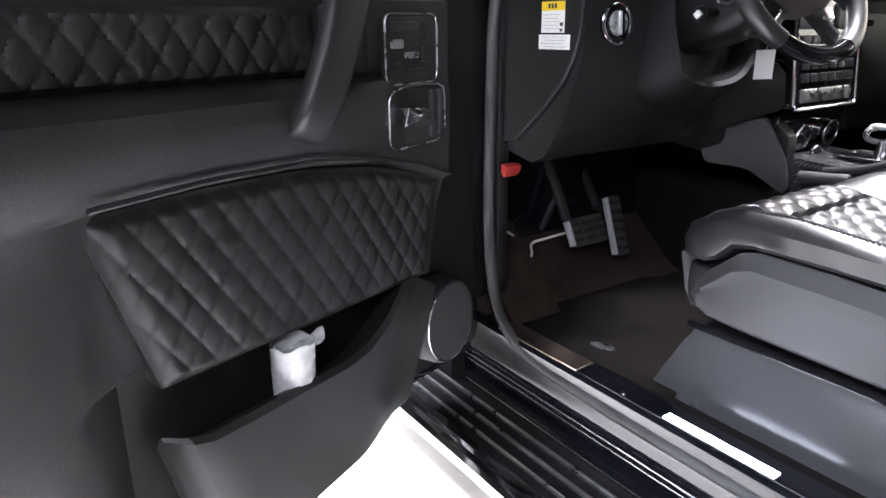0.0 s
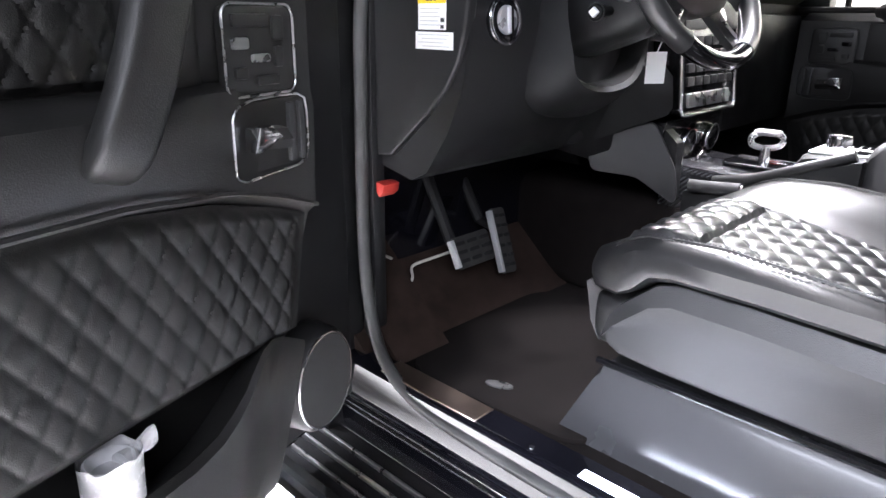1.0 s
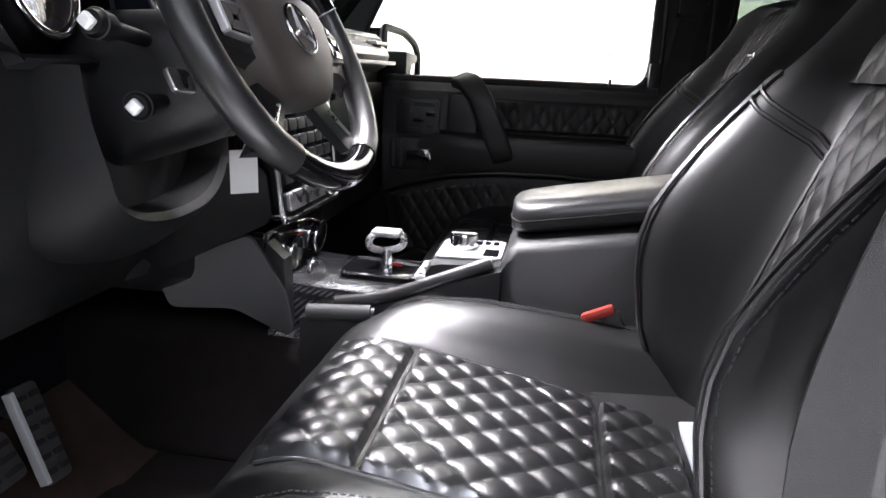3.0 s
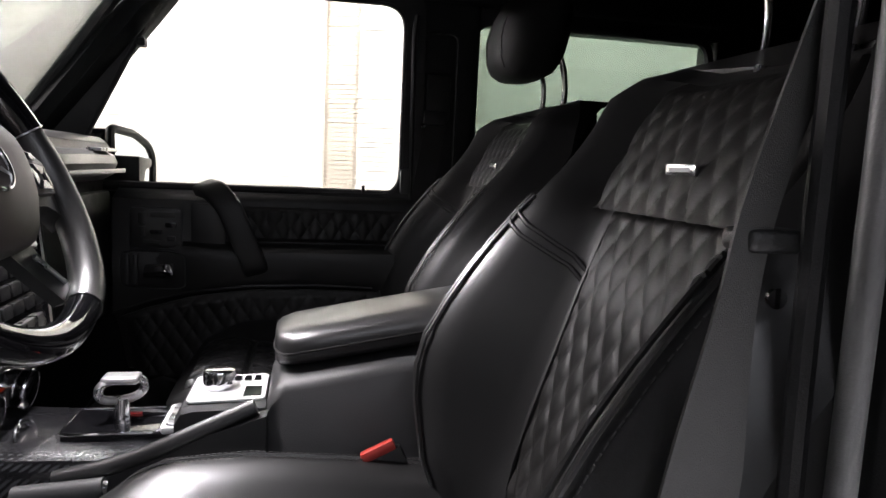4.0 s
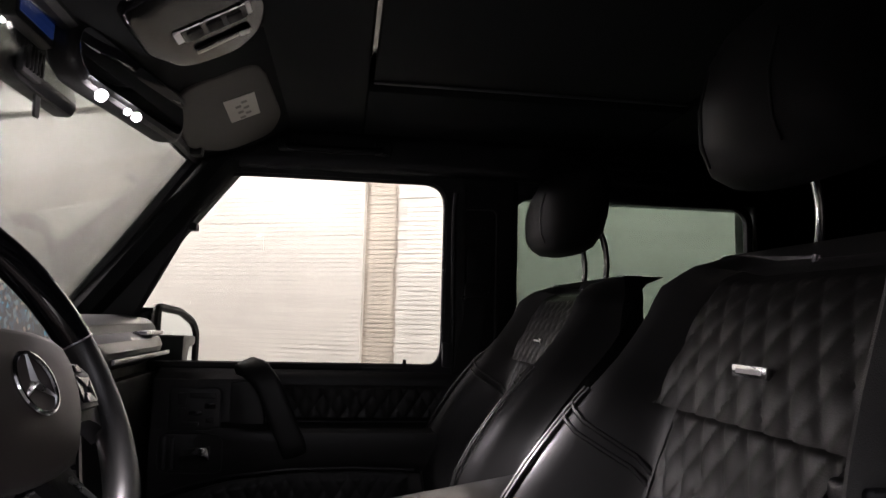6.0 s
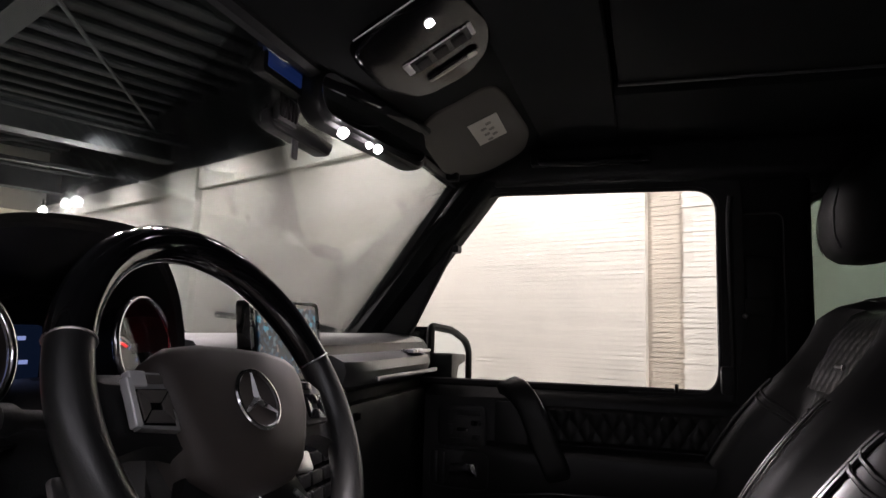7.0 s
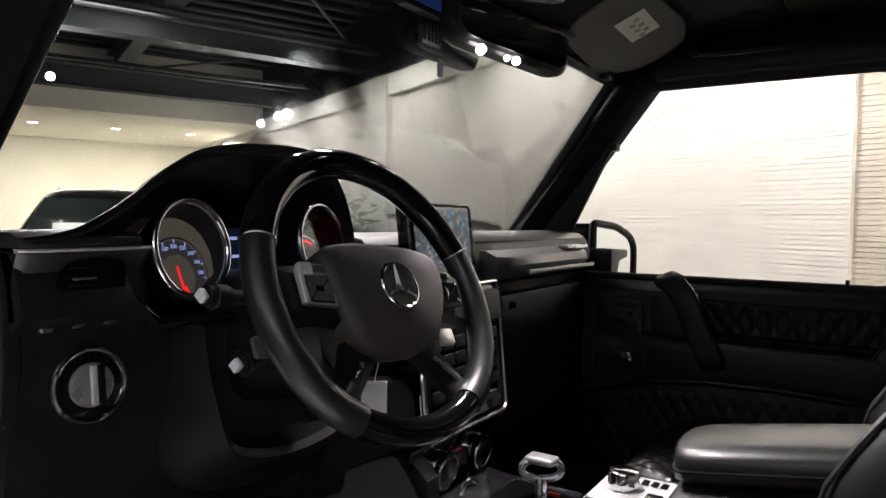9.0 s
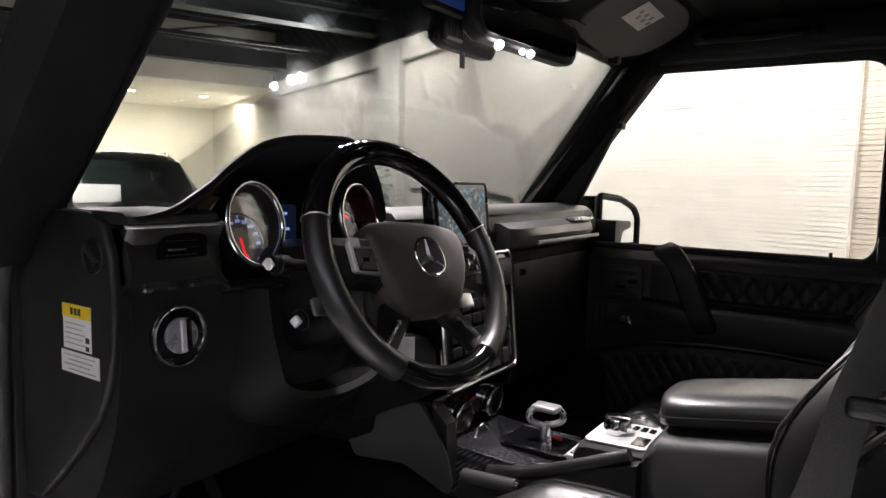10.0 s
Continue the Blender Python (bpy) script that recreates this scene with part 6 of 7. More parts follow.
def steering():
    t = thing("steering_wheel", "black leather and gloss steering wheel with a round emblem", "steering wheel")
    th, yaw, turned = radians(27.6), radians(-3.2), radians(-6)
    n = Vector((math.sin(yaw) * math.cos(th), -math.cos(yaw) * math.cos(th), math.sin(th)))
    u0 = Vector((math.cos(yaw), math.sin(yaw), 0))
    v0 = n.cross(u0)
    u, v = u0 * math.cos(turned) + v0 * math.sin(turned), v0 * math.cos(turned) - u0 * math.sin(turned)
    c = Vector((-0.373, 0.656, 1.364))
    f = lambda p, d, q: c + u * p + n * d + v * q
    R, r = 0.1605, 0.0152
    flat = lambda q: q if q > -0.09 else -0.09 + (q + 0.09) * (1 - 0.10 * sstep(-0.09, -0.15, q))      # the rim is flattened at the bottom
    def arc(a0, a1, rad, name, m, label, k=30):
        bm = bmesh.new()
        tube(bm, [f(R * math.cos(radians(a0 + (a1 - a0) * i / k)), 0, flat(R * math.sin(radians(a0 + (a1 - a0) * i / k)))) for i in range(k + 1)], rad, 14)
        return part(name, bm, m, t, label)
    arc(20, 162, r * 1.12, "rim_top", GLOSS, "gloss black upper rim", 40)
    arc(162, 238, r * 1.08, "rim_side", RIM, "leather grip of the rim")
    arc(-58, 20, r * 1.08, "rim_side", RIM, "leather grip of the rim")
    arc(238, 302, r, "rim_bottom", GLOSS, "gloss black lower rim")
    # inner bright line
    bm = bmesh.new()
    tube(bm, [f((R - 0.0145) * math.cos(radians(30 + 122 * i / 30)), 0.006, (R - 0.0145) * math.sin(radians(30 + 122 * i / 30))) for i in range(31)], 0.0011, 6)
    part("rim_inlay", bm, ALU, t, "thin bright line inside the upper rim")
    for a in (20, 162):
        bm = bmesh.new()
        q = Vector((math.cos(radians(a)), math.sin(radians(a))))
        o = f(R * q.x, 0, R * q.y)
        tube(bm, ring_of(o, u * q.x + v * q.y, n, r * 1.125, 20), 0.0010, 6, True)
        part("rim_joint", bm, ALU, t, "thin bright joint ring")
    # airbag cover
    half = [(0.0, 0.051), (0.045, 0.050), (0.074, 0.045), (0.087, 0.037), (0.091, 0.022), (0.086, -0.004), (0.075, -0.030), (0.062, -0.053), (0.047, -0.066), (0.024, -0.071), (0.0, -0.072)]
    out = [(-p, q) for p, q in half[:0:-1]] + half[:-1]
    bm = bmesh.new()
    rings = []
    for k, d in ((0.93, -0.03), (1.03, -0.008), (1.035, 0.007), (0.99, 0.0145), (0.87, 0.0195), (0.55, 0.022), (0.2, 0.023)):
        rings.append([f(p * k, d - 0.15 * max(0, -q * k - 0.02), -0.012 + (q + 0.012) * k) for p, q in out])
    loft(bm, rings)
    part("airbag_cover", bm, PAD_COVER, t, "smooth dark airbag cover")
    bm = bmesh.new()
    tube(bm, [f(0.0258 * math.cos(k * math.tau / 40), 0.0245, 0.0258 * math.sin(k * math.tau / 40) - 0.002) for k in range(40)], 0.0023, 8, True)
    em = part("emblem", bm, CHROME, t, "round bright emblem")
    bm = bmesh.new()
    for k in range(3):
        a = radians(90 + 120 * k)
        q, w = (math.cos(a), math.sin(a)), (-math.sin(a), math.cos(a))
        e = -0.002
        ring = lambda r, h, d: [f(q[0] * r + w[0] * h, d, e + q[1] * r + w[1] * h), f(q[0] * r, d + h * 0.9 + 0.0008, e + q[1] * r), f(q[0] * r - w[0] * h, d, e + q[1] * r - w[1] * h)]
        loft(bm, [ring(-0.002, 0.0038, 0.0225), ring(0.012, 0.0022, 0.0235), ring(0.0248, 0.0006, 0.0245)])
    part("emblem_spokes", bm, ALU, em, smooth=False)
    P = lambda name, bm, m, label="": part(name, bm, m, t, label)
    # side spokes with key blocks
    for s in (-1, 1):
        bm = bmesh.new()
        rings = []
        for p, q0, q1, d in ((0.060, -0.040, 0.026, 0.002), (0.085, -0.034, 0.022, 0.004), (0.110, -0.032, 0.019, 0.003), (0.132, -0.036, 0.022, 0.0), (0.152, -0.046, 0.032, -0.004)):
            rings.append([f(s * p, e, q) for e, q in ((d - 0.018, q0), (d, q0 + 0.003), (d + 0.003, (q0 + q1) / 2), (d, q1 - 0.003), (d - 0.018, q1))])
        loft(bm, rings)
        P("side_spoke", bm, PLASTIC, "black wheel spoke")
        bm = bmesh.new()
        kf = lambda p, d, q: f(math.copysign(0.083 + (abs(p) - 0.084) * 0.80, p), d, q - 0.022)
        prism(bm, [(s * 0.084, 0.000), (s * 0.130, 0.003), (s * 0.135, 0.036), (s * 0.114, 0.046), (s * 0.082, 0.046)], 0.004, 0.012, kf, 0.002)
        kb = P("key_block", bm, SILVER_PAINT if s < 0 else PLASTIC_GREY, "silver key block on the spoke" if s < 0 else "dark key block on the spoke")
        X = lambda pts: [(s * p, q) for p, q in pts]
        if s < 0:
            bm = bmesh.new()
            prism(bm, X([(0.090, 0.0035), (0.1265, 0.005), (0.1285, 0.032), (0.090, 0.0325)]), 0.0115, 0.0128, kf, 0.0005)
            part("key_well", bm, GLOSS, kb, "dark gaps between the keys")
        cx, cy = 0.109, 0.0185
        for pts in ([(0.0915, 0.031), (0.127, 0.031), (cx + 0.006, cy + 0.003), (cx - 0.006, cy + 0.003)], [(0.0915, 0.0055), (0.125, 0.0065), (cx + 0.006, cy - 0.003), (cx - 0.006, cy - 0.003)],
                    [(0.1272, 0.0295), (0.1262, 0.008), (cx + 0.0075, cy - 0.0025), (cx + 0.0075, cy + 0.0025)], [(0.0908, 0.0295), (0.0908, 0.007), (cx - 0.0075, cy - 0.0025), (cx - 0.0075, cy + 0.0025)], [(0.095, 0.036), (0.113, 0.036), (0.113, 0.043), (0.095, 0.043)]):
            bm = bmesh.new()
            prism(bm, X(pts), 0.0120, 0.0142, kf, 0.0007)
            part("key", bm, KEY_GREY if s < 0 else GLOSS, kb)
        if s < 0:
            part("key_edge", new_box((-0.1365, 0.006, 0.004), (-0.1290, 0.0140, 0.041), 0.002, 3, kf), SILVER_PLATE, kb, "bright edge")
            part("key_edge", new_box((-0.133, 0.006, 0.0335), (-0.114, 0.0142, 0.0460), 0.002, 3, kf), SILVER_PLATE, kb, "bright edge")
        # lower spokes
        bm = bmesh.new()
        rings = []
        for p, q, w in ((0.038, -0.050, 0.028), (0.058, -0.078, 0.022), (0.080, -0.101, 0.021), (0.106, -0.121, 0.026)):
            rings.append([f(s * (p + e), d, q) for e, d in ((-w, -0.022), (-w, -0.010), (0, -0.006), (w, -0.010), (w, -0.022))])
        loft(bm, rings)
        P("lower_spoke", bm, PLASTIC, "slim lower spoke")
        bm = bmesh.new()
        tube(bm, [f(s * 0.056, -0.005, -0.076), f(s * 0.088, -0.005, -0.104)], 0.0025, 8)
        P("spoke_inlay", bm, ALU, "bright spoke inlay")
        bm = bmesh.new()
        prism(bm, rounded(min(s * 0.122, s * 0.152), -0.052, max(s * 0.122, s * 0.152), -0.030, 0.004), -0.045, -0.039, f, 0.002)
        P("shift_paddle", bm, ALU, "silver shift paddle")
    bm = bmesh.new()
    disc(bm, f(0, -0.10, -0.01), n, 0.055, 0.08, 32)
    P("hub", bm, PLASTIC)
    return t


steering()


def column():
    t = thing("steering_column", "black steering column shroud with stalks", "steering column")
    bm = bmesh.new()
    rings = []
    for y, hx, z0, z1 in ((0.70, 0.050, 1.275, 1.375), (0.715, 0.062, 1.262, 1.385), (0.76, 0.068, 1.245, 1.388), (0.82, 0.070, 1.225, 1.385), (0.88, 0.072, 1.21, 1.38)):
        rings.append([Vector((-0.376 + hx * math.copysign(abs(math.cos(a)) ** 0.6, math.cos(a)), y, (z0 + z1) / 2 + (z1 - z0) / 2 * math.copysign(abs(math.sin(a)) ** 0.6, math.sin(a)))) for a in [k * math.tau / 28 for k in range(28)]])
    loft(bm, rings)
    part("shroud", bm, PLASTIC, t)
    # rounded knee pad with the scooped opening below the column
    U = smooth_path([(-0.502, 0, 1.330), (-0.497, 0, 1.26), (-0.482, 0, 1.205), (-0.44, 0, 1.180), (-0.37, 0, 1.172), (-0.305, 0, 1.182), (-0.270, 0, 1.215), (-0.258, 0, 1.27), (-0.256, 0, 1.325)], 5)
    n = len(U)
    rings = []
    for k, p in enumerate(U):
        d = (U[min(k + 1, n - 1)] - U[max(k - 1, 0)]).normalized()
        o = Vector((d.z, 0, -d.x))
        if o.dot(p - Vector((-0.38, 0, 1.30))) < 0:
            o = -o
        fade = min(1.0, sstep(0.0, 0.25, k / (n - 1)) + 0.15) * min(1.0, sstep(1.0, 0.75, k / (n - 1)) + 0.15)
        grow = 0.25 + 1.15 * sstep(0.05, 0.36, k / (n - 1)) * sstep(0.95, 0.64, k / (n - 1))
        rings.append([Vector((p.x + o.x * a * grow, y, p.z + o.z * a * grow)) for a, y in ((-0.004, 0.834), (-0.003, 0.798 - 0.016 * fade), (0.003, 0.793 - 0.018 * fade), (0.009, 0.797 - 0.015 * fade), (0.017, 0.806 - 0.012 * fade), (0.027, 0.818 - 0.006 * fade), (0.038, 0.836), (0.040, 0.86))])
    bm = bmesh.new()
    loft(bm, rings, False)
    part("knee_bolster", bm, PILLAR, t, "moulded knee pad with a scoop under the column")
    bm = bmesh.new()
    prism(bm, [(p.x, p.z) for p in U], 0.8265, 0.8285, lambda p, d, q: Vector((p, d, q)))
    part("scoop_opening", bm, RUBBER, t, "dark opening under the column")
    for tip, root, name in (((-0.534, 0.758, 1.367), (-0.43, 0.765, 1.354), "turn_signal_stalk"), ((-0.509, 0.737, 1.296), (-0.43, 0.752, 1.299), "cruise_stalk")):
        tip, root = Vector(tip), Vector(root)
        d = (tip - root).normalized()
        bm = bmesh.new()
        tube(bm, [root, root.lerp(tip, 0.60), root.lerp(tip, 0.70), root.lerp(tip, 0.86), tip - d * 0.007], [0.007, 0.008, 0.0125, 0.0125, 0.0105], 18)
        st = part(name, bm, PILLAR, t, "black control stalk")
        bm = bmesh.new()
        e1 = d.cross(Vector((0, 0, 1))).normalized()
        tube(bm, ring_of(root.lerp(tip, 0.86), e1, d.cross(e1), 0.0130, 24), 0.0010, 6, True)
        part("collar", bm, SATIN, st)
        bm = bmesh.new()
        box(bm, (-0.004, -0.0075, -0.0075), (0.004, 0.0075, 0.0075), 0.0035, 3, lambda x, y, z: tip + d * (x - 0.003) + d.cross(Vector((0, 0, 1))).normalized() * (y + z) * 0.58 + Vector((0, 0, z - y)) * 0.58)
        part("end_cap", bm, surface("white_stalk_end", (0.85, 0.85, 0.85), 0.35, vary=0.05), st, "white stalk end")
    return t


column()


def paper_tag():
    t = thing("paper_tag", "small white paper tag hanging under the dash", "tag")
    q = Vector((-0.268, 0.752, 1.232))
    f = lambda x, y, z: q + Vector((x * 0.45 - y * 0.89, -x * 0.89 - y * 0.45, z + x * 0.05))
    part("card", new_box((-0.017, 0, -0.055), (0.017, 0.0012, 0.0), 0.0, 1, f), PAPER, t)
    bm = bmesh.new()
    tube(bm, [f(0, 0, 0), f(0.01, 0.02, 0.03)], 0.0008, 5)
    part("string", bm, PAPER, t)


paper_tag()


# ---- centre console ----
def console():
    t = thing("centre_console", "black centre console with gear lever and silver control plate", "console")
    P = lambda name, bm, m, label="", up=None: part(name, bm, m, up or t, label)
    bm = bmesh.new()
    rings = []
    for y, z, hx in ((0.80, 1.01, 0.10), (0.74, 1.005, 0.10), (0.60, 1.00, 0.098), (0.44, 0.998, 0.096)):
        rings.append([Vector((x, y, q)) for x, q in ((-hx - 0.004, 0.80), (-hx, z - 0.03), (-hx + 0.008, z - 0.006), (-hx + 0.02, z), (hx - 0.02, z), (hx - 0.008, z - 0.006), (hx, z - 0.03), (hx + 0.004, 0.80))])
    loft(bm, rings)
    P("console_front", bm, CARBON, "carbon-weave console top")
    bm = bmesh.new()
    loft(bm, [[Vector((x, y, z)) for x, z in ((-0.098, 0.75), (-0.098, zt - 0.016), (-0.090, zt - 0.004), (-0.080, zt), (0.080, zt), (0.090, zt - 0.004), (0.098, zt - 0.016), (0.098, 0.75))] for y, zt in ((0.432, 1.066), (0.426, 1.080), (0.410, 1.096), (0.25, 1.122), (-0.25, 1.17))])
    P("console_box", bm, PLASTIC_GREY, "anthracite console box")
    bm = bmesh.new()
    tube(bm, smooth_path([(-0.118, 0.68, 0.985), (-0.118, 0.60, 1.004), (-0.114, 0.52, 1.036), (-0.108, 0.445, 1.068)], 6), 0.011, 10)
    P("console_edge", bm, LEATHER, "raised leather edge roll")
    bm = bmesh.new()
    prism(bm, [(0.43, 0.80), (0.43, 1.06), (0.50, 1.038), (0.60, 0.997), (0.68, 0.975), (0.74, 0.955), (0.74, 0.80)], -0.122, -0.094, lambda p, d, q: Vector((d, p, q)), 0.004)
    P("console_side", bm, PLASTIC, "black console side panel")
    # shift gate
    bm = bmesh.new()
    prism(bm, rounded(-0.045, 0.545, 0.05, 0.70, 0.012), 0.998, 1.012, lambda p, d, q: Vector((p, q, d + (0.62 - q) * -0.02)), 0.003)
    gt = P("shift_gate", bm, GLOSS, "gloss black shift gate")
    bm = bmesh.new()
    prism(bm, rounded(-0.045, 0.538, 0.05, 0.575, 0.006), 1.006, 1.018, lambda p, d, q: Vector((p, q, d)), 0.003)
    P("gate_plate", bm, SILVER_PLATE, "bright metal key row", gt)
    for k in range(4):
        P("gate_key", new_box((-0.040 + 0.022 * k, 0.545, 1.018), (-0.022 + 0.022 * k, 0.568, 1.0205), 0.001, 1), ALU, "", gt)
    bm = bmesh.new()
    tube(bm, [Vector((p, q, 1.012)) for p, q in rounded(-0.046, 0.577, 0.051, 0.70, 0.010)], 0.002, 6, True)
    P("gate_frame", bm, CHROME, "", gt)
    P("gate_light", new_box((0.024, 0.612, 1.0125), (0.031, 0.630, 1.0135)), glow("dim_red_gate_light", (0.9, 0.05, 0.03), 0.06), "dim red lit marks", gt)
    # lever
    bm = bmesh.new()
    tube(bm, [(0.0, 0.632, 1.008), (0.0, 0.632, 1.045)], [0.012, 0.009], 12)
    lv = P("gear_lever", bm, CHROME, "bright gear lever with a looped grip")
    bm = bmesh.new()
    tube(bm, [Vector((0.016 * math.cos(a), 0.632 - 0.026 * math.copysign(abs(math.cos(a)) ** 0.8, math.cos(a)), 1.058 + 0.015 * math.copysign(abs(math.sin(a)) ** 0.8, math.sin(a)))) for a in [k * math.tau / 28 for k in range(28)]], 0.0062, 10, True)
    P("lever_grip", bm, ALU, "satin metal loop", lv)
    bm = new_box((-0.016, 0.608, 1.068), (0.016, 0.656, 1.079), 0.005, 3)
    P("lever_pad", bm, SILVER_PAINT, "satin top pad", lv)
    # silver control plate with rotary knob
    bm = bmesh.new()
    loft(bm, [[Vector((x, y, z)) for x, z in ((-0.062, 0.998), (-0.062, 1.045 + k), (-0.055, 1.053 + k), (0.055, 1.053 + k), (0.062, 1.045 + k), (0.062, 0.998))] for y, k in ((0.553, -0.018), (0.545, -0.004), (0.53, 0.0), (0.435, 0.004))])
    cp = P("control_plinth", bm, PLASTIC_GREY, "rotary control plinth")
    bm = bmesh.new()
    prism(bm, rounded(-0.056, 0.436, 0.056, 0.540, 0.010), 1.053, 1.0575, lambda p, d, q: Vector((p, q, d + (0.54 - q) * 0.03)), 0.002)
    P("silver_plate", bm, SILVER_PLATE, "silver control plate", cp)
    bm = bmesh.new()
    disc(bm, (0.0, 0.502, 1.058), (0, 0, 1), 0.020, 0.010, 32)
    disc(bm, (0.0, 0.502, 1.066), (0, 0, 1), 0.0225, 0.020, 36, 0.005)
    P("rotary_knob", bm, CHROME, "bright rotary knob", cp)
    for k in range(3):
        P("plate_key", new_box((0.022, 0.446 + 0.014 * k, 1.060), (0.040, 0.456 + 0.014 * k, 1.0625), 0.001, 1), GLOSS, "", cp)
    P("plate_recess", new_box((-0.045, 0.442, 1.0595), (-0.005, 0.466, 1.0612), 0.001, 1), GLOSS, "", cp)
    # cup holder ring and hand brake
    bm = bmesh.new()
    tube(bm, ring_of((-0.02, 0.745, 0.99), (1, 0, 0), (0, 0.3, 1), 0.030, 32), 0.004, 8, True)
    P("ashtray_ring", bm, CHROME, "bright ring at the console front")
    bm = bmesh.new()
    tube(bm, [(-0.134, 0.72, 0.972), (-0.134, 0.62, 0.980)], 0.013, 12)
    hb = P("hand_brake", bm, PLASTIC_GREY, "hand brake grip")
    bm = bmesh.new()
    disc(bm, (-0.134, 0.620, 0.980), (0, -1, 0), 0.010, 0.006, 16)
    P("brake_button", bm, CHROME, "", hb)
    # armrest
    bm = bmesh.new()
    rings = []
    for y, k in ((0.425, 0.5), (0.418, 0.82), (0.40, 1.0), (0.36, 1.12), (0.3, 1.18), (0.15, 1.2), (0.0, 1.2), (-0.1, 1.2)):
        ring = []
        for j in range(28):
            a = j * math.tau / 28
            c, s = math.cos(a), math.sin(a)
            ring.append(Vector((0.012 + 0.082 * min(k, 1.02) * math.copysign(abs(c) ** 0.55, c), y, 1.122 + (0.42 - y) * 0.17 + (0.030 if s > 0 else 0.024) * (0.6 + 0.4 * k) * math.copysign(abs(s) ** 0.62, s))))
        rings.append(ring)
    loft(bm, rings)
    ar = P("armrest", bm, LEATHER, "padded black leather armrest")
    bm = bmesh.new()
    tube(bm, smooth_path([(-0.0715, 0.0, 1.194), (-0.0715, 0.2, 1.160), (-0.070, 0.38, 1.129), (-0.060, 0.416, 1.123), (0.012, 0.427, 1.122), (0.084, 0.416, 1.123), (0.0945, 0.38, 1.129)], 5), 0.002, 6)
    P("armrest_seam", bm, LEATHER_SOFT, "", ar)
    return t


console()


# ---- footwell ----
def pedal(name, lo_c, hi_c, width, label, ribs, across):
    """A metal pedal pad between its lower and upper middle."""
    t = thing(name, label, "pedal", "pedals")
    a, b = Vector(lo_c), Vector(hi_c)
    v = (b - a).normalized()
    u = Vector((1, 0, 0.0))
    u = (u - v * u.dot(v)).normalized()
    n = u.cross(v) * -1
    if n.y > 0:
        n = -n
    f = lambda p, d, q: a + u * p + n * d + v * q
    L = (b - a).length
    bm = bmesh.new()
    prism(bm, rounded(-width / 2, 0, width / 2, L, 0.008), -0.008, 0.0, f, 0.002)
    part("pad", bm, PEDAL, t, "brushed metal pad")
    part("bright_edge", new_box((-width / 2 - 0.005, -0.010, 0.004), (-width / 2 + 0.004, 0.005, L - 0.004), 0.002, 2, f), SILVER_PLATE, t, "bright pedal edge")
    for k in range(ribs):
        q = L * (k + 0.8) / (ribs + 0.6)
        m = 3 if across else 2
        for j in range(m):
            p = -width / 2 + width * (j + 0.5) / m
            bm = bmesh.new()
            prism(bm, rounded(p - width * 0.36 / m, q - 0.004, p + width * 0.36 / m, q + 0.004, 0.003, 3), 0.0, 0.005, f, 0.0015)
            part("rubber_stud", bm, RUBBER, t)
    bm = bmesh.new()
    tube(bm, [f(0, -0.008, L * 0.7), f(0, -0.06, L * 0.9), Vector((a.x - 0.02, 1.2, a.z + 0.26))], [0.014, 0.013, 0.012], 8)
    part("arm", bm, RUBBER, t, "dark steel pedal arm")


pedal("accelerator_pedal", (-0.313, 1.024, 0.749), (-0.301, 1.082, 0.884), 0.047, "long metal accelerator pedal with rubber studs", 6, False)
pedal("brake_pedal", (-0.433, 1.014, 0.803), (-0.433, 1.044, 0.862), 0.110, "wide metal brake pedal with rubber studs", 3, True)


def floor_mat():
    t = thing("floor_mat", "dark brown carpet floor mat with a small metal badge", "floor mat")
    out = smooth_corner([(-0.40, 0.60), (-0.665, 0.60), (-0.68, 0.95), (-0.60, 1.02), (-0.2, 1.02), (-0.17, 0.70), (-0.40, 0.60)][:-1] + [(-0.40, 0.60)], 0.06)
    bm = bmesh.new()
    prism(bm, out[:-1], 0.668, 0.679, lambda p, d, q: Vector((p, q, d)), 0.004)
    part("mat", bm, CARPET, t)
    bm = bmesh.new()
    loft(bm, [ring_of((-0.613, 0.802, 0.679 + h), Vector((0.35, -0.94, 0)), Vector((0.94, 0.35, 0)), r, 24, r2=r * 0.42) for r, h in ((0.026, 0), (0.025, 0.003), (0.01, 0.004))])
    part("mat_badge", bm, ALU, t, "small oval metal badge")


floor_mat()
bm = bmesh.new()
loft(bm, [[Vector((x, y, z)) for y, z in ((0.975, 0.68), (1.16, 0.85), (1.175, 0.84), (1.02, 0.66))] for x in (-0.69, -0.63, -0.56)])
tagged(part("foot_rest", bm, CARPET_FOOT), "brown carpeted foot rest", "foot rest")
bm = bmesh.new()
tube(bm, smooth_path([(-0.674, 1.05, 0.866), (-0.62, 1.092, 0.845), (-0.568, 1.132, 0.815), (-0.545, 1.128, 0.785), (-0.533, 1.120, 0.760), (-0.524, 1.118, 0.768), (-0.530, 1.112, 0.796), (-0.50, 1.095, 0.808), (-0.45, 1.072, 0.820)], 6), 0.0032, 8)
tagged(part("carpet_edging", bm, PAPER_GREY), "pale bound edge of the footwell carpet", "edging")
t = thing("bonnet_release", "red plastic bonnet release lever", "lever")
bm = bmesh.new()
prism(bm, [(1.010, 1.018), (1.002, 1.015), (1.006, 1.000), (1.016, 0.992), (1.024, 1.0), (1.024, 1.018)], -0.698, -0.660, lambda p, d, q: Vector((d, p, q)), 0.004)
part("handle", bm, RED, t)


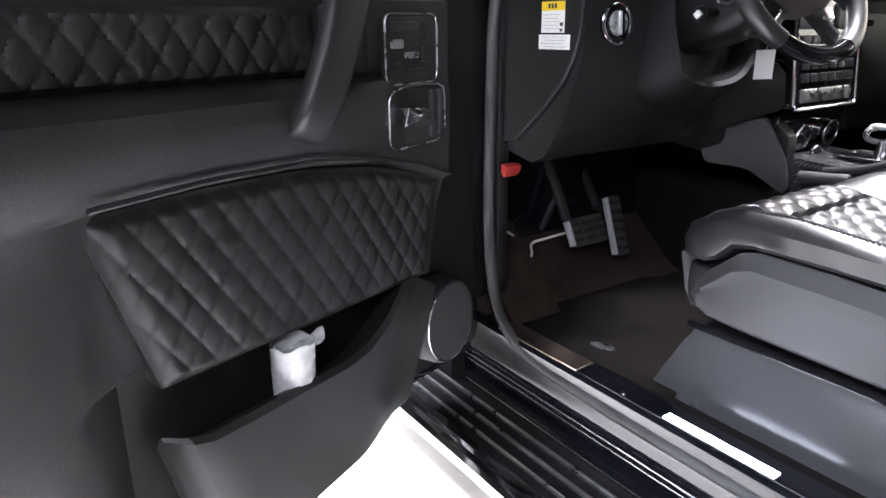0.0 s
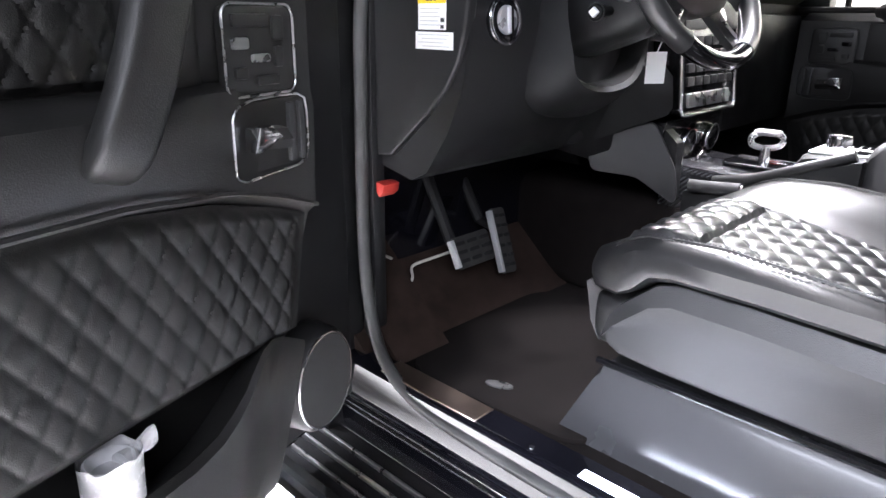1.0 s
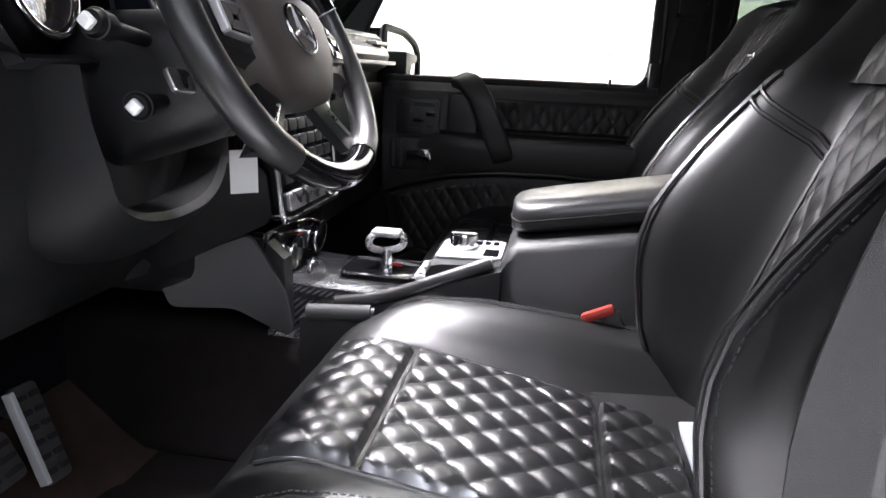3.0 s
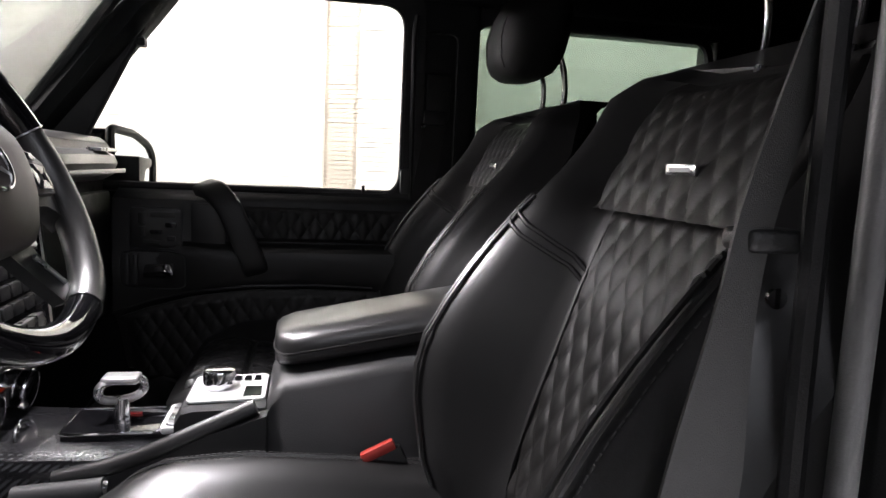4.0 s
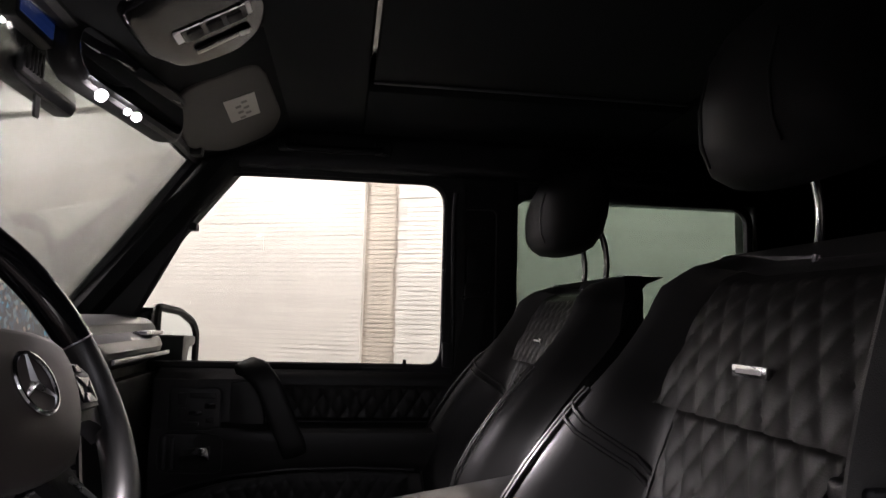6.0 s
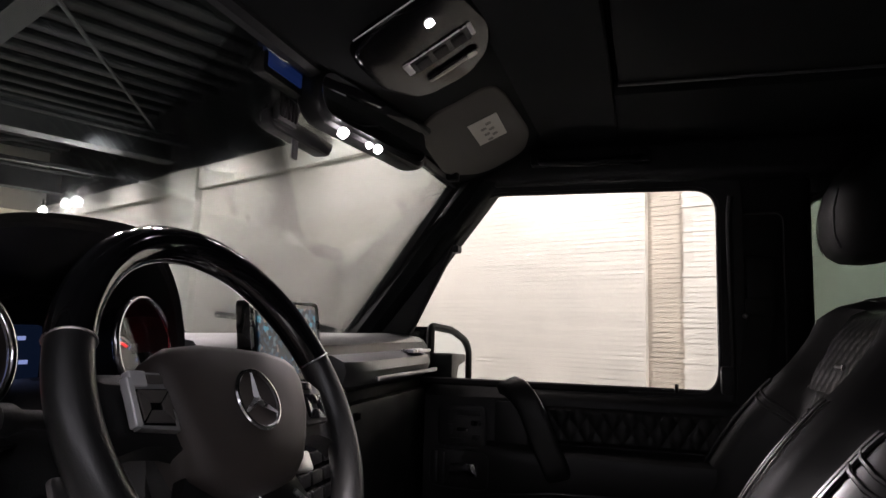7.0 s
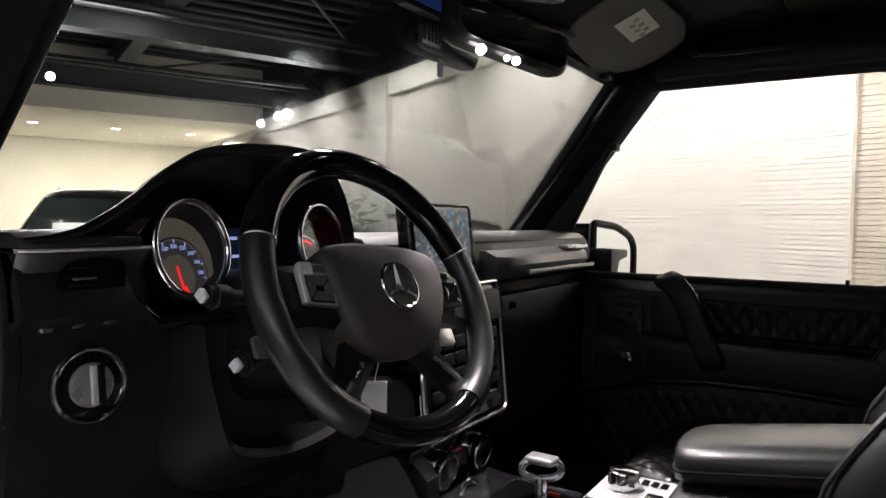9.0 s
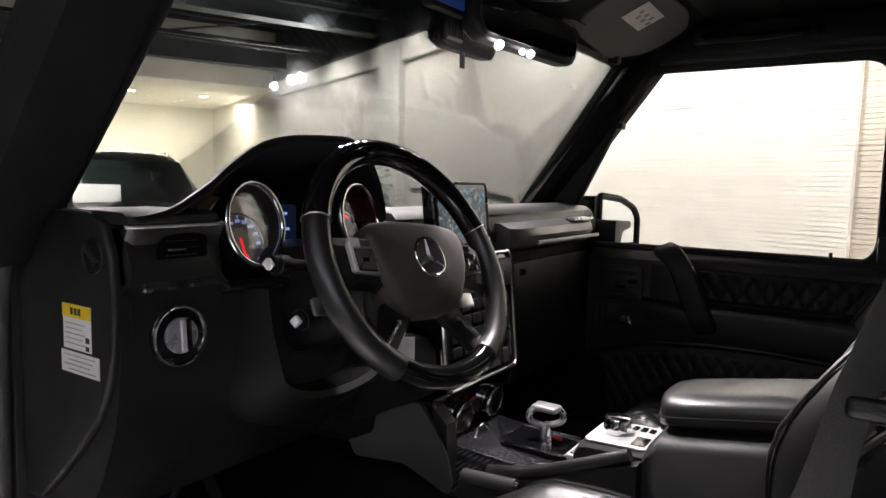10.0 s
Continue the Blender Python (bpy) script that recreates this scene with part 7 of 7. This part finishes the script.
# ---- overhead ----
def rear_mirror():
    t = thing("rear_view_mirror", "black rear-view mirror with two lit reading lamps", "mirror")
    f = lambda p, d, q: Vector((0.007, 0.693, 1.736)) + Vector((0.955, -0.25, -0.07)) * p + Vector((-0.26, -0.96, -0.05)) * d + Vector((0, 0.05, 1)) * q
    bm = bmesh.new()
    prism(bm, rounded(-0.138, -0.040, 0.138, 0.042, 0.034), -0.040, 0.0, f, 0.012, 3)
    part("housing", bm, PLASTIC, t)
    bm = bmesh.new()
    prism(bm, rounded(-0.128, -0.028, 0.128, 0.034, 0.028), 0.0, 0.003, f, 0.001)
    part("mirror_glass", bm, MIRROR, t)
    for p, sz, q in ((-0.086, 0.0078, -0.043), (-0.006, 0.0065, -0.041), (-0.028, 0.0042, -0.042)):
        c = f(p, 0.002, q)
        bm = bmesh.new()
        disc(bm, c, (-0.3, -0.75, -0.6), sz, 0.004, 20)
        part("reading_lamp", bm, LAMPWHITE, t, "lit reading lamp")
    bm = bmesh.new()
    tube(bm, [f(0, -0.03, 0.02), Vector((0.0, 0.80, 1.775))], 0.012, 10)
    part("stem", bm, PLASTIC, t)
    return t


rear_mirror()


def dashcam():
    t = thing("dash_camera", "black dash camera with a lit blue screen on the windscreen", "dash camera")
    f = lambda p, d, q: Vector((p + 0.006, 0.752 - d, q + 0.006))
    bm = bmesh.new()
    prism(bm, rounded(-0.217, 1.732, -0.112, 1.806, 0.006), -0.018, 0.0, f, 0.003)
    part("case", bm, PLASTIC, t)
    bm = bmesh.new()
    prism(bm, rounded(-0.209, 1.741, -0.127, 1.797, 0.002), 0.0, 0.001, f)
    part("screen", bm, SCREENBLUE, t, "lit blue screen")
    for k in range(3):
        bm = bmesh.new()
        disc(bm, f(-0.114, 0.0, 1.748 + 0.014 * k), (0, -1, 0), 0.003, 0.002, 10)
        part("key", bm, ALU, t)
    bm = bmesh.new()
    tube(bm, [f(-0.16, -0.018, 1.77), f(-0.16, -0.04, 1.785)], 0.008, 8)
    part("mount", bm, PLASTIC, t)
    t = thing("sensor_box", "black sensor housing on the windscreen behind the mirror", "sensor box")
    bm = bmesh.new()
    prism(bm, smooth_corner([(-0.150, 1.72), (-0.158, 1.690), (-0.140, 1.680), (0.020, 1.680), (0.040, 1.704), (0.02, 1.752), (-0.12, 1.760), (-0.150, 1.72)], 0.012, 3), 0.786, 0.812, lambda p, d, q: Vector((p + 0.016, d + (1.70 - q) * -0.10, q + 0.015)), 0.006, 3)
    part("box", bm, PLASTIC, t)
    bm = new_box((-0.132, 0.776, 1.704), (-0.082, 0.786, 1.757), 0.004, 2)
    gp = part("grille", bm, PLASTIC_GREY, t)
    for k in range(5):
        bm = new_box((-0.127 + 0.009 * k, 0.772, 1.710), (-0.123 + 0.009 * k, 0.777, 1.751), 0.001, 1)
        part("grille_rib", bm, PLASTIC_GREY, gp)
    part("tab", new_box((-0.074, 0.786, 1.667), (-0.058, 0.790, 1.696), 0.002, 1), PLASTIC_GREY, t, "small grey tab")


dashcam()


def visor():
    t = thing("sun_visor", "dark grey sun visor with a paper label, folded up", "sun visor")
    n = Vector((0, -0.447, -0.894))
    f = lambda p, d, r: Vector((p + 0.040, r + 0.014, 1.822 - (r - 0.59) * 0.5)) + n * d
    bm = bmesh.new()
    out = smooth_corner([(0.20, 0.535), (0.13, 0.545), (0.128, 0.66), (0.20, 0.69), (0.43, 0.712), (0.545, 0.655), (0.545, 0.56), (0.44, 0.53), (0.20, 0.535)], 0.04, 5)
    prism(bm, out[:-1], -0.016, -0.001, f, 0.005, 3)
    part("flap", bm, surface("grey_visor_cloth", (0.085, 0.078, 0.070), 0.8, grain=0.5, grain_scale=700), t)
    bm = bmesh.new()
    prism(bm, [(0.240, 0.616), (0.247, 0.563), (0.369, 0.567), (0.363, 0.620)], 0.0, 0.001, f)
    lb = part("label", bm, PAPER_GREY, t, "pale warning label")
    for k in range(6):
        bm = bmesh.new()
        p0, r0 = 0.268 + 0.016 * k, 0.580 + 0.012 * (k % 2)
        prism(bm, rounded(p0, r0, p0 + 0.012, r0 + 0.010, 0.002, 2), 0.001, 0.0014, f)
        part("print_mark", bm, surface("faint_label_ink", (0.28, 0.26, 0.24), 0.7), lb)
    bm = bmesh.new()
    tube(bm, [Vector((0.14, 0.70, 1.785)), Vector((0.17, 0.689, 1.785)), Vector((0.21, 0.684, 1.782))], 0.008, 8)
    part("hinge_rod", bm, PLASTIC, t)
    part("clip", new_box((0.480, 0.704, 1.756), (0.510, 0.729, 1.779), 0.006, 2), PLASTIC, t)


visor()


def overhead_console():
    t = thing("overhead_console", "gloss black overhead console with a bright-edged switch row", "overhead console")
    n = Vector((0, -0.504, -0.864))
    f = lambda p, d, r: Vector((p + 0.005, r + 0.007, 1.810 - (r - 0.62) * 0.583)) + n * d
    bm = bmesh.new()
    out = smooth_corner([(-0.02, 0.672), (-0.14, 0.672), (-0.17, 0.62), (-0.14, 0.53), (-0.02, 0.515), (0.05, 0.53), (0.088, 0.57), (0.07, 0.645), (-0.02, 0.672)], 0.03, 5)
    prism(bm, out[:-1], -0.03, 0.006, f, 0.008, 3)
    part("panel", bm, DEEP_GLOSS, t)
    bm = bmesh.new()
    prism(bm, rounded(-0.050, 0.545, -0.014, 0.625, 0.004), 0.006, 0.008, f)
    part("switch_recess", bm, PLASTIC, t)
    bm = bmesh.new()
    tube(bm, [f(-0.052, 0.008, 0.545), f(-0.052, 0.008, 0.626)], 0.0012, 6)
    part("bright_line", bm, ALU, t, "thin bright line along the switch row")
    for r0, r1 in ((0.5385, 0.5445), (0.6255, 0.634)):
        bm = bmesh.new()
        prism(bm, rounded(-0.053, r0, -0.022, r1, 0.0015, 2), 0.006, 0.0095, f, 0.001)
        part("end_tab", bm, SILVER_PLATE, t, "silver end of the switch row")
    for k in range(3):
        bm = bmesh.new()
        prism(bm, rounded(-0.044, 0.551 + 0.025 * k, -0.020, 0.570 + 0.025 * k, 0.003), 0.008, 0.012, f, 0.002)
        part("switch", bm, PILLAR, t)
    bm = bmesh.new()
    prism(bm, rounded(0.012, 0.545, 0.030, 0.62, 0.006), 0.006, 0.011, f, 0.003)
    part("lower_bar", bm, GLOSS, t, "gloss black lower bar")
    bm = bmesh.new()
    prism(bm, rounded(0.013, 0.549, 0.028, 0.562, 0.003), 0.011, 0.0125, f, 0.001)
    part("bar_key", bm, SILVER_PAINT, t, "small silver key")
    bm = bmesh.new()
    disc(bm, f(-0.108, 0.006, 0.578), n, 0.006, 0.003, 16)
    part("lamp", bm, LAMPWHITE, t, "small lit lamp")
    bm = bmesh.new()
    tube(bm, [f(-0.168 + 0.0 * k, 0.004, 0.655 - 0.012 * k) for k in range(8)], 0.0015, 6)
    part("edge_line", bm, CHROME, t)


overhead_console()


def grab_rail(y0, y1):
    t = thing("roof_handle", "black roof grab handle over the passenger door", "handle", "roof handles")
    bm = bmesh.new()
    tube(bm, smooth_path([(0.61, y0, 1.825), (0.585, y0 - 0.02, 1.812), (0.58, (y0 + y1) / 2, 1.808), (0.585, y1 + 0.02, 1.812), (0.61, y1, 1.825)], 5), 0.009, 10)
    part("bar", bm, PILLAR, t)
    for y in (y0, y1):
        part("foot", new_box((0.595, y - 0.02, 1.808), (0.628, y + 0.02, 1.842), 0.008, 2), PILLAR, t)


grab_rail(0.545, 0.323)
grab_rail(-0.16, -0.38)


# ---- belts ----
def belt(s, label):
    t = thing("seat_belt", label, "seat belt", "seat belts")
    if s < 0:
        pts = [(-0.662, 0.070, 1.66), (-0.655, 0.125, 1.46), (-0.655, 0.146, 1.39), (-0.660, 0.160, 1.34), (-0.668, 0.178, 1.23), (-0.673, 0.190, 1.10), (-0.673, 0.15, 0.88)]
    else:
        pts = [(0.648, 0.083, 1.535), (0.645, 0.088, 1.47), (0.641, 0.111, 1.32), (0.634, 0.140, 1.12), (0.63, 0.155, 0.88)]
    bm = bmesh.new()
    sp = smooth_path(pts, 5)
    rings = []
    for p in sp:
        W = 0.026 if s > 0 else 0.011 + 0.013 * sstep(1.34, 1.20, p.z)
        rings.append([p + Vector((0.0012, W, 0)), p + Vector((0.0012, -W, 0)), p + Vector((-0.0012, -W, 0)), p + Vector((-0.0012, W, 0))])
    loft(bm, rings)
    part("webbing", bm, BELT, t, "black woven belt webbing")
    p = Vector(pts[0])
    part("height_adjuster", new_box(p + Vector((-0.012, -0.03, -0.04)), p + Vector((0.012, 0.03, 0.07)), 0.008, 2), PLASTIC, t)
    bm = bmesh.new()
    c = Vector(pts[1]) + Vector((0.004 * -s, 0, 0.03))
    if s < 0:
        c = Vector((-0.647, 0.146, 1.352))
        box(bm, c + Vector((-0.016, -0.024, -0.006)), c + Vector((0.012, 0.014, 0.007)), 0.005, 3)
        part("belt_guide", bm, PLASTIC, t, "black belt guide on the seat shoulder")
        c += Vector((-0.012, -0.045, -0.012))
    else:
        box(bm, c + Vector((-0.006, -0.028, -0.018)), c + Vector((0.006, 0.028, 0.018)), 0.004, 2)
        part("tongue", bm, PLASTIC, t)
    bm = bmesh.new()
    disc(bm, c + Vector((-0.008 * s, 0.03, -0.02)), (-s, 0, 0), 0.006, 0.003, 14)
    part("bolt", bm, CHROME, t)


belt(-1, "black driver seat belt hanging on the centre pillar")
belt(1, "black passenger seat belt hanging on the centre pillar")
t = thing("belt_buckle", "black belt buckle with a red release key", "buckle")
T = Matrix.Rotation(radians(-25), 3, "X") @ Matrix.Rotation(radians(10), 3, "Y")
part("body", new_box((-0.162, 0.240, 0.930), (-0.138, 0.290, 1.020), 0.006, 2, turn=T), PLASTIC, t)
part("release_key", new_box((-0.160, 0.267, 1.0135), (-0.140, 0.313, 1.027), 0.004, 2, turn=T), RED, t, "red release key")


# ---- border tiles of the side wall ----
def tiles():
    """Thin tiles in courses; those opposite the side window are single pieces, the rest lie joined."""
    rnd = random.Random(11)
    wall = bpy.data.objects["wall_side"]
    course, joint = 0.0245, 0.0013
    meshes = []
    for L in (0.45, 0.6, 0.75):
        b = bmesh.new()
        bmesh.ops.create_cube(b, size=1.0)
        for v in b.verts:
            k = 0.0024 if v.co.x < 0 else 0.0
            v.co = Vector((v.co.x * 0.020, v.co.y * (L - 0.0006), v.co.z * (course - joint - k)))
        me = bpy.data.meshes.new("tile")
        b.to_mesh(me)
        b.free()
        me.materials.append(TILE)
        meshes.append((L, me))
    verts, faces, shades = [], [], []
    rot = ROOM.to_quaternion()
    rows = int(2.66 / course)
    for r in range(rows):
        z = course * (r + 0.5)
        a = 0.52
        while a < 5.7:
            L, me = rnd.choice(meshes)
            b0 = WALL_B + 0.010 - rnd.choice((0.0, 0.0004, 0.0008, 0.0014))
            mid = a + L / 2
            strip = False
            if a < SLOT1 and a + L > SLOT0:
                if mid < SLOT0 + 0.09 and a < SLOT0:
                    L = max(0.03, SLOT0 - a + rnd.uniform(-0.004, 0.008))
                    mid = a + L / 2
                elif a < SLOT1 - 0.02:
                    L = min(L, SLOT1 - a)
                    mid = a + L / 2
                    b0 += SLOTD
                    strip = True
                me = None
            near = me and 1.38 < mid < 2.65 and 1.30 < z < 1.98 and len(wall.children) < 300
            if near:
                ob = new("tile", me)
                ob.parent = wall
                ob.location = room(mid, b0, z)
                ob.rotation_mode = "QUATERNION"
                ob.rotation_quaternion = rot
            else:
                h, w = (course - joint) / 2, (L - 0.0006) / 2
                n = len(verts)
                for dx, e in ((0.010, 0), (-0.010, 0.00125)):
                    for sy, sz in ((-1, -1), (1, -1), (1, 1), (-1, 1)):
                        verts.append(room(mid + sy * w, b0 + dx, z + sz * (h - e)))
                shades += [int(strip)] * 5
                faces += [(n + 4, n + 5, n + 6, n + 7)] + [(n + i, n + (i + 1) % 4, n + 4 + (i + 1) % 4, n + 4 + i) for i in range(4)]
            a += L
    me = bpy.data.meshes.new("tile_courses")
    me.from_pydata(verts, [], faces)
    me.materials.append(TILE_WALL)
    # darker copy for the strip, where the wall gets less light
    me.materials.append(TILE_SHADED)
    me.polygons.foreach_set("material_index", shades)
    ob = new("tile_courses", me)
    ob.parent = wall
    tagged(ob, "further courses of ivory border tiles", kind="stuff")


tiles()
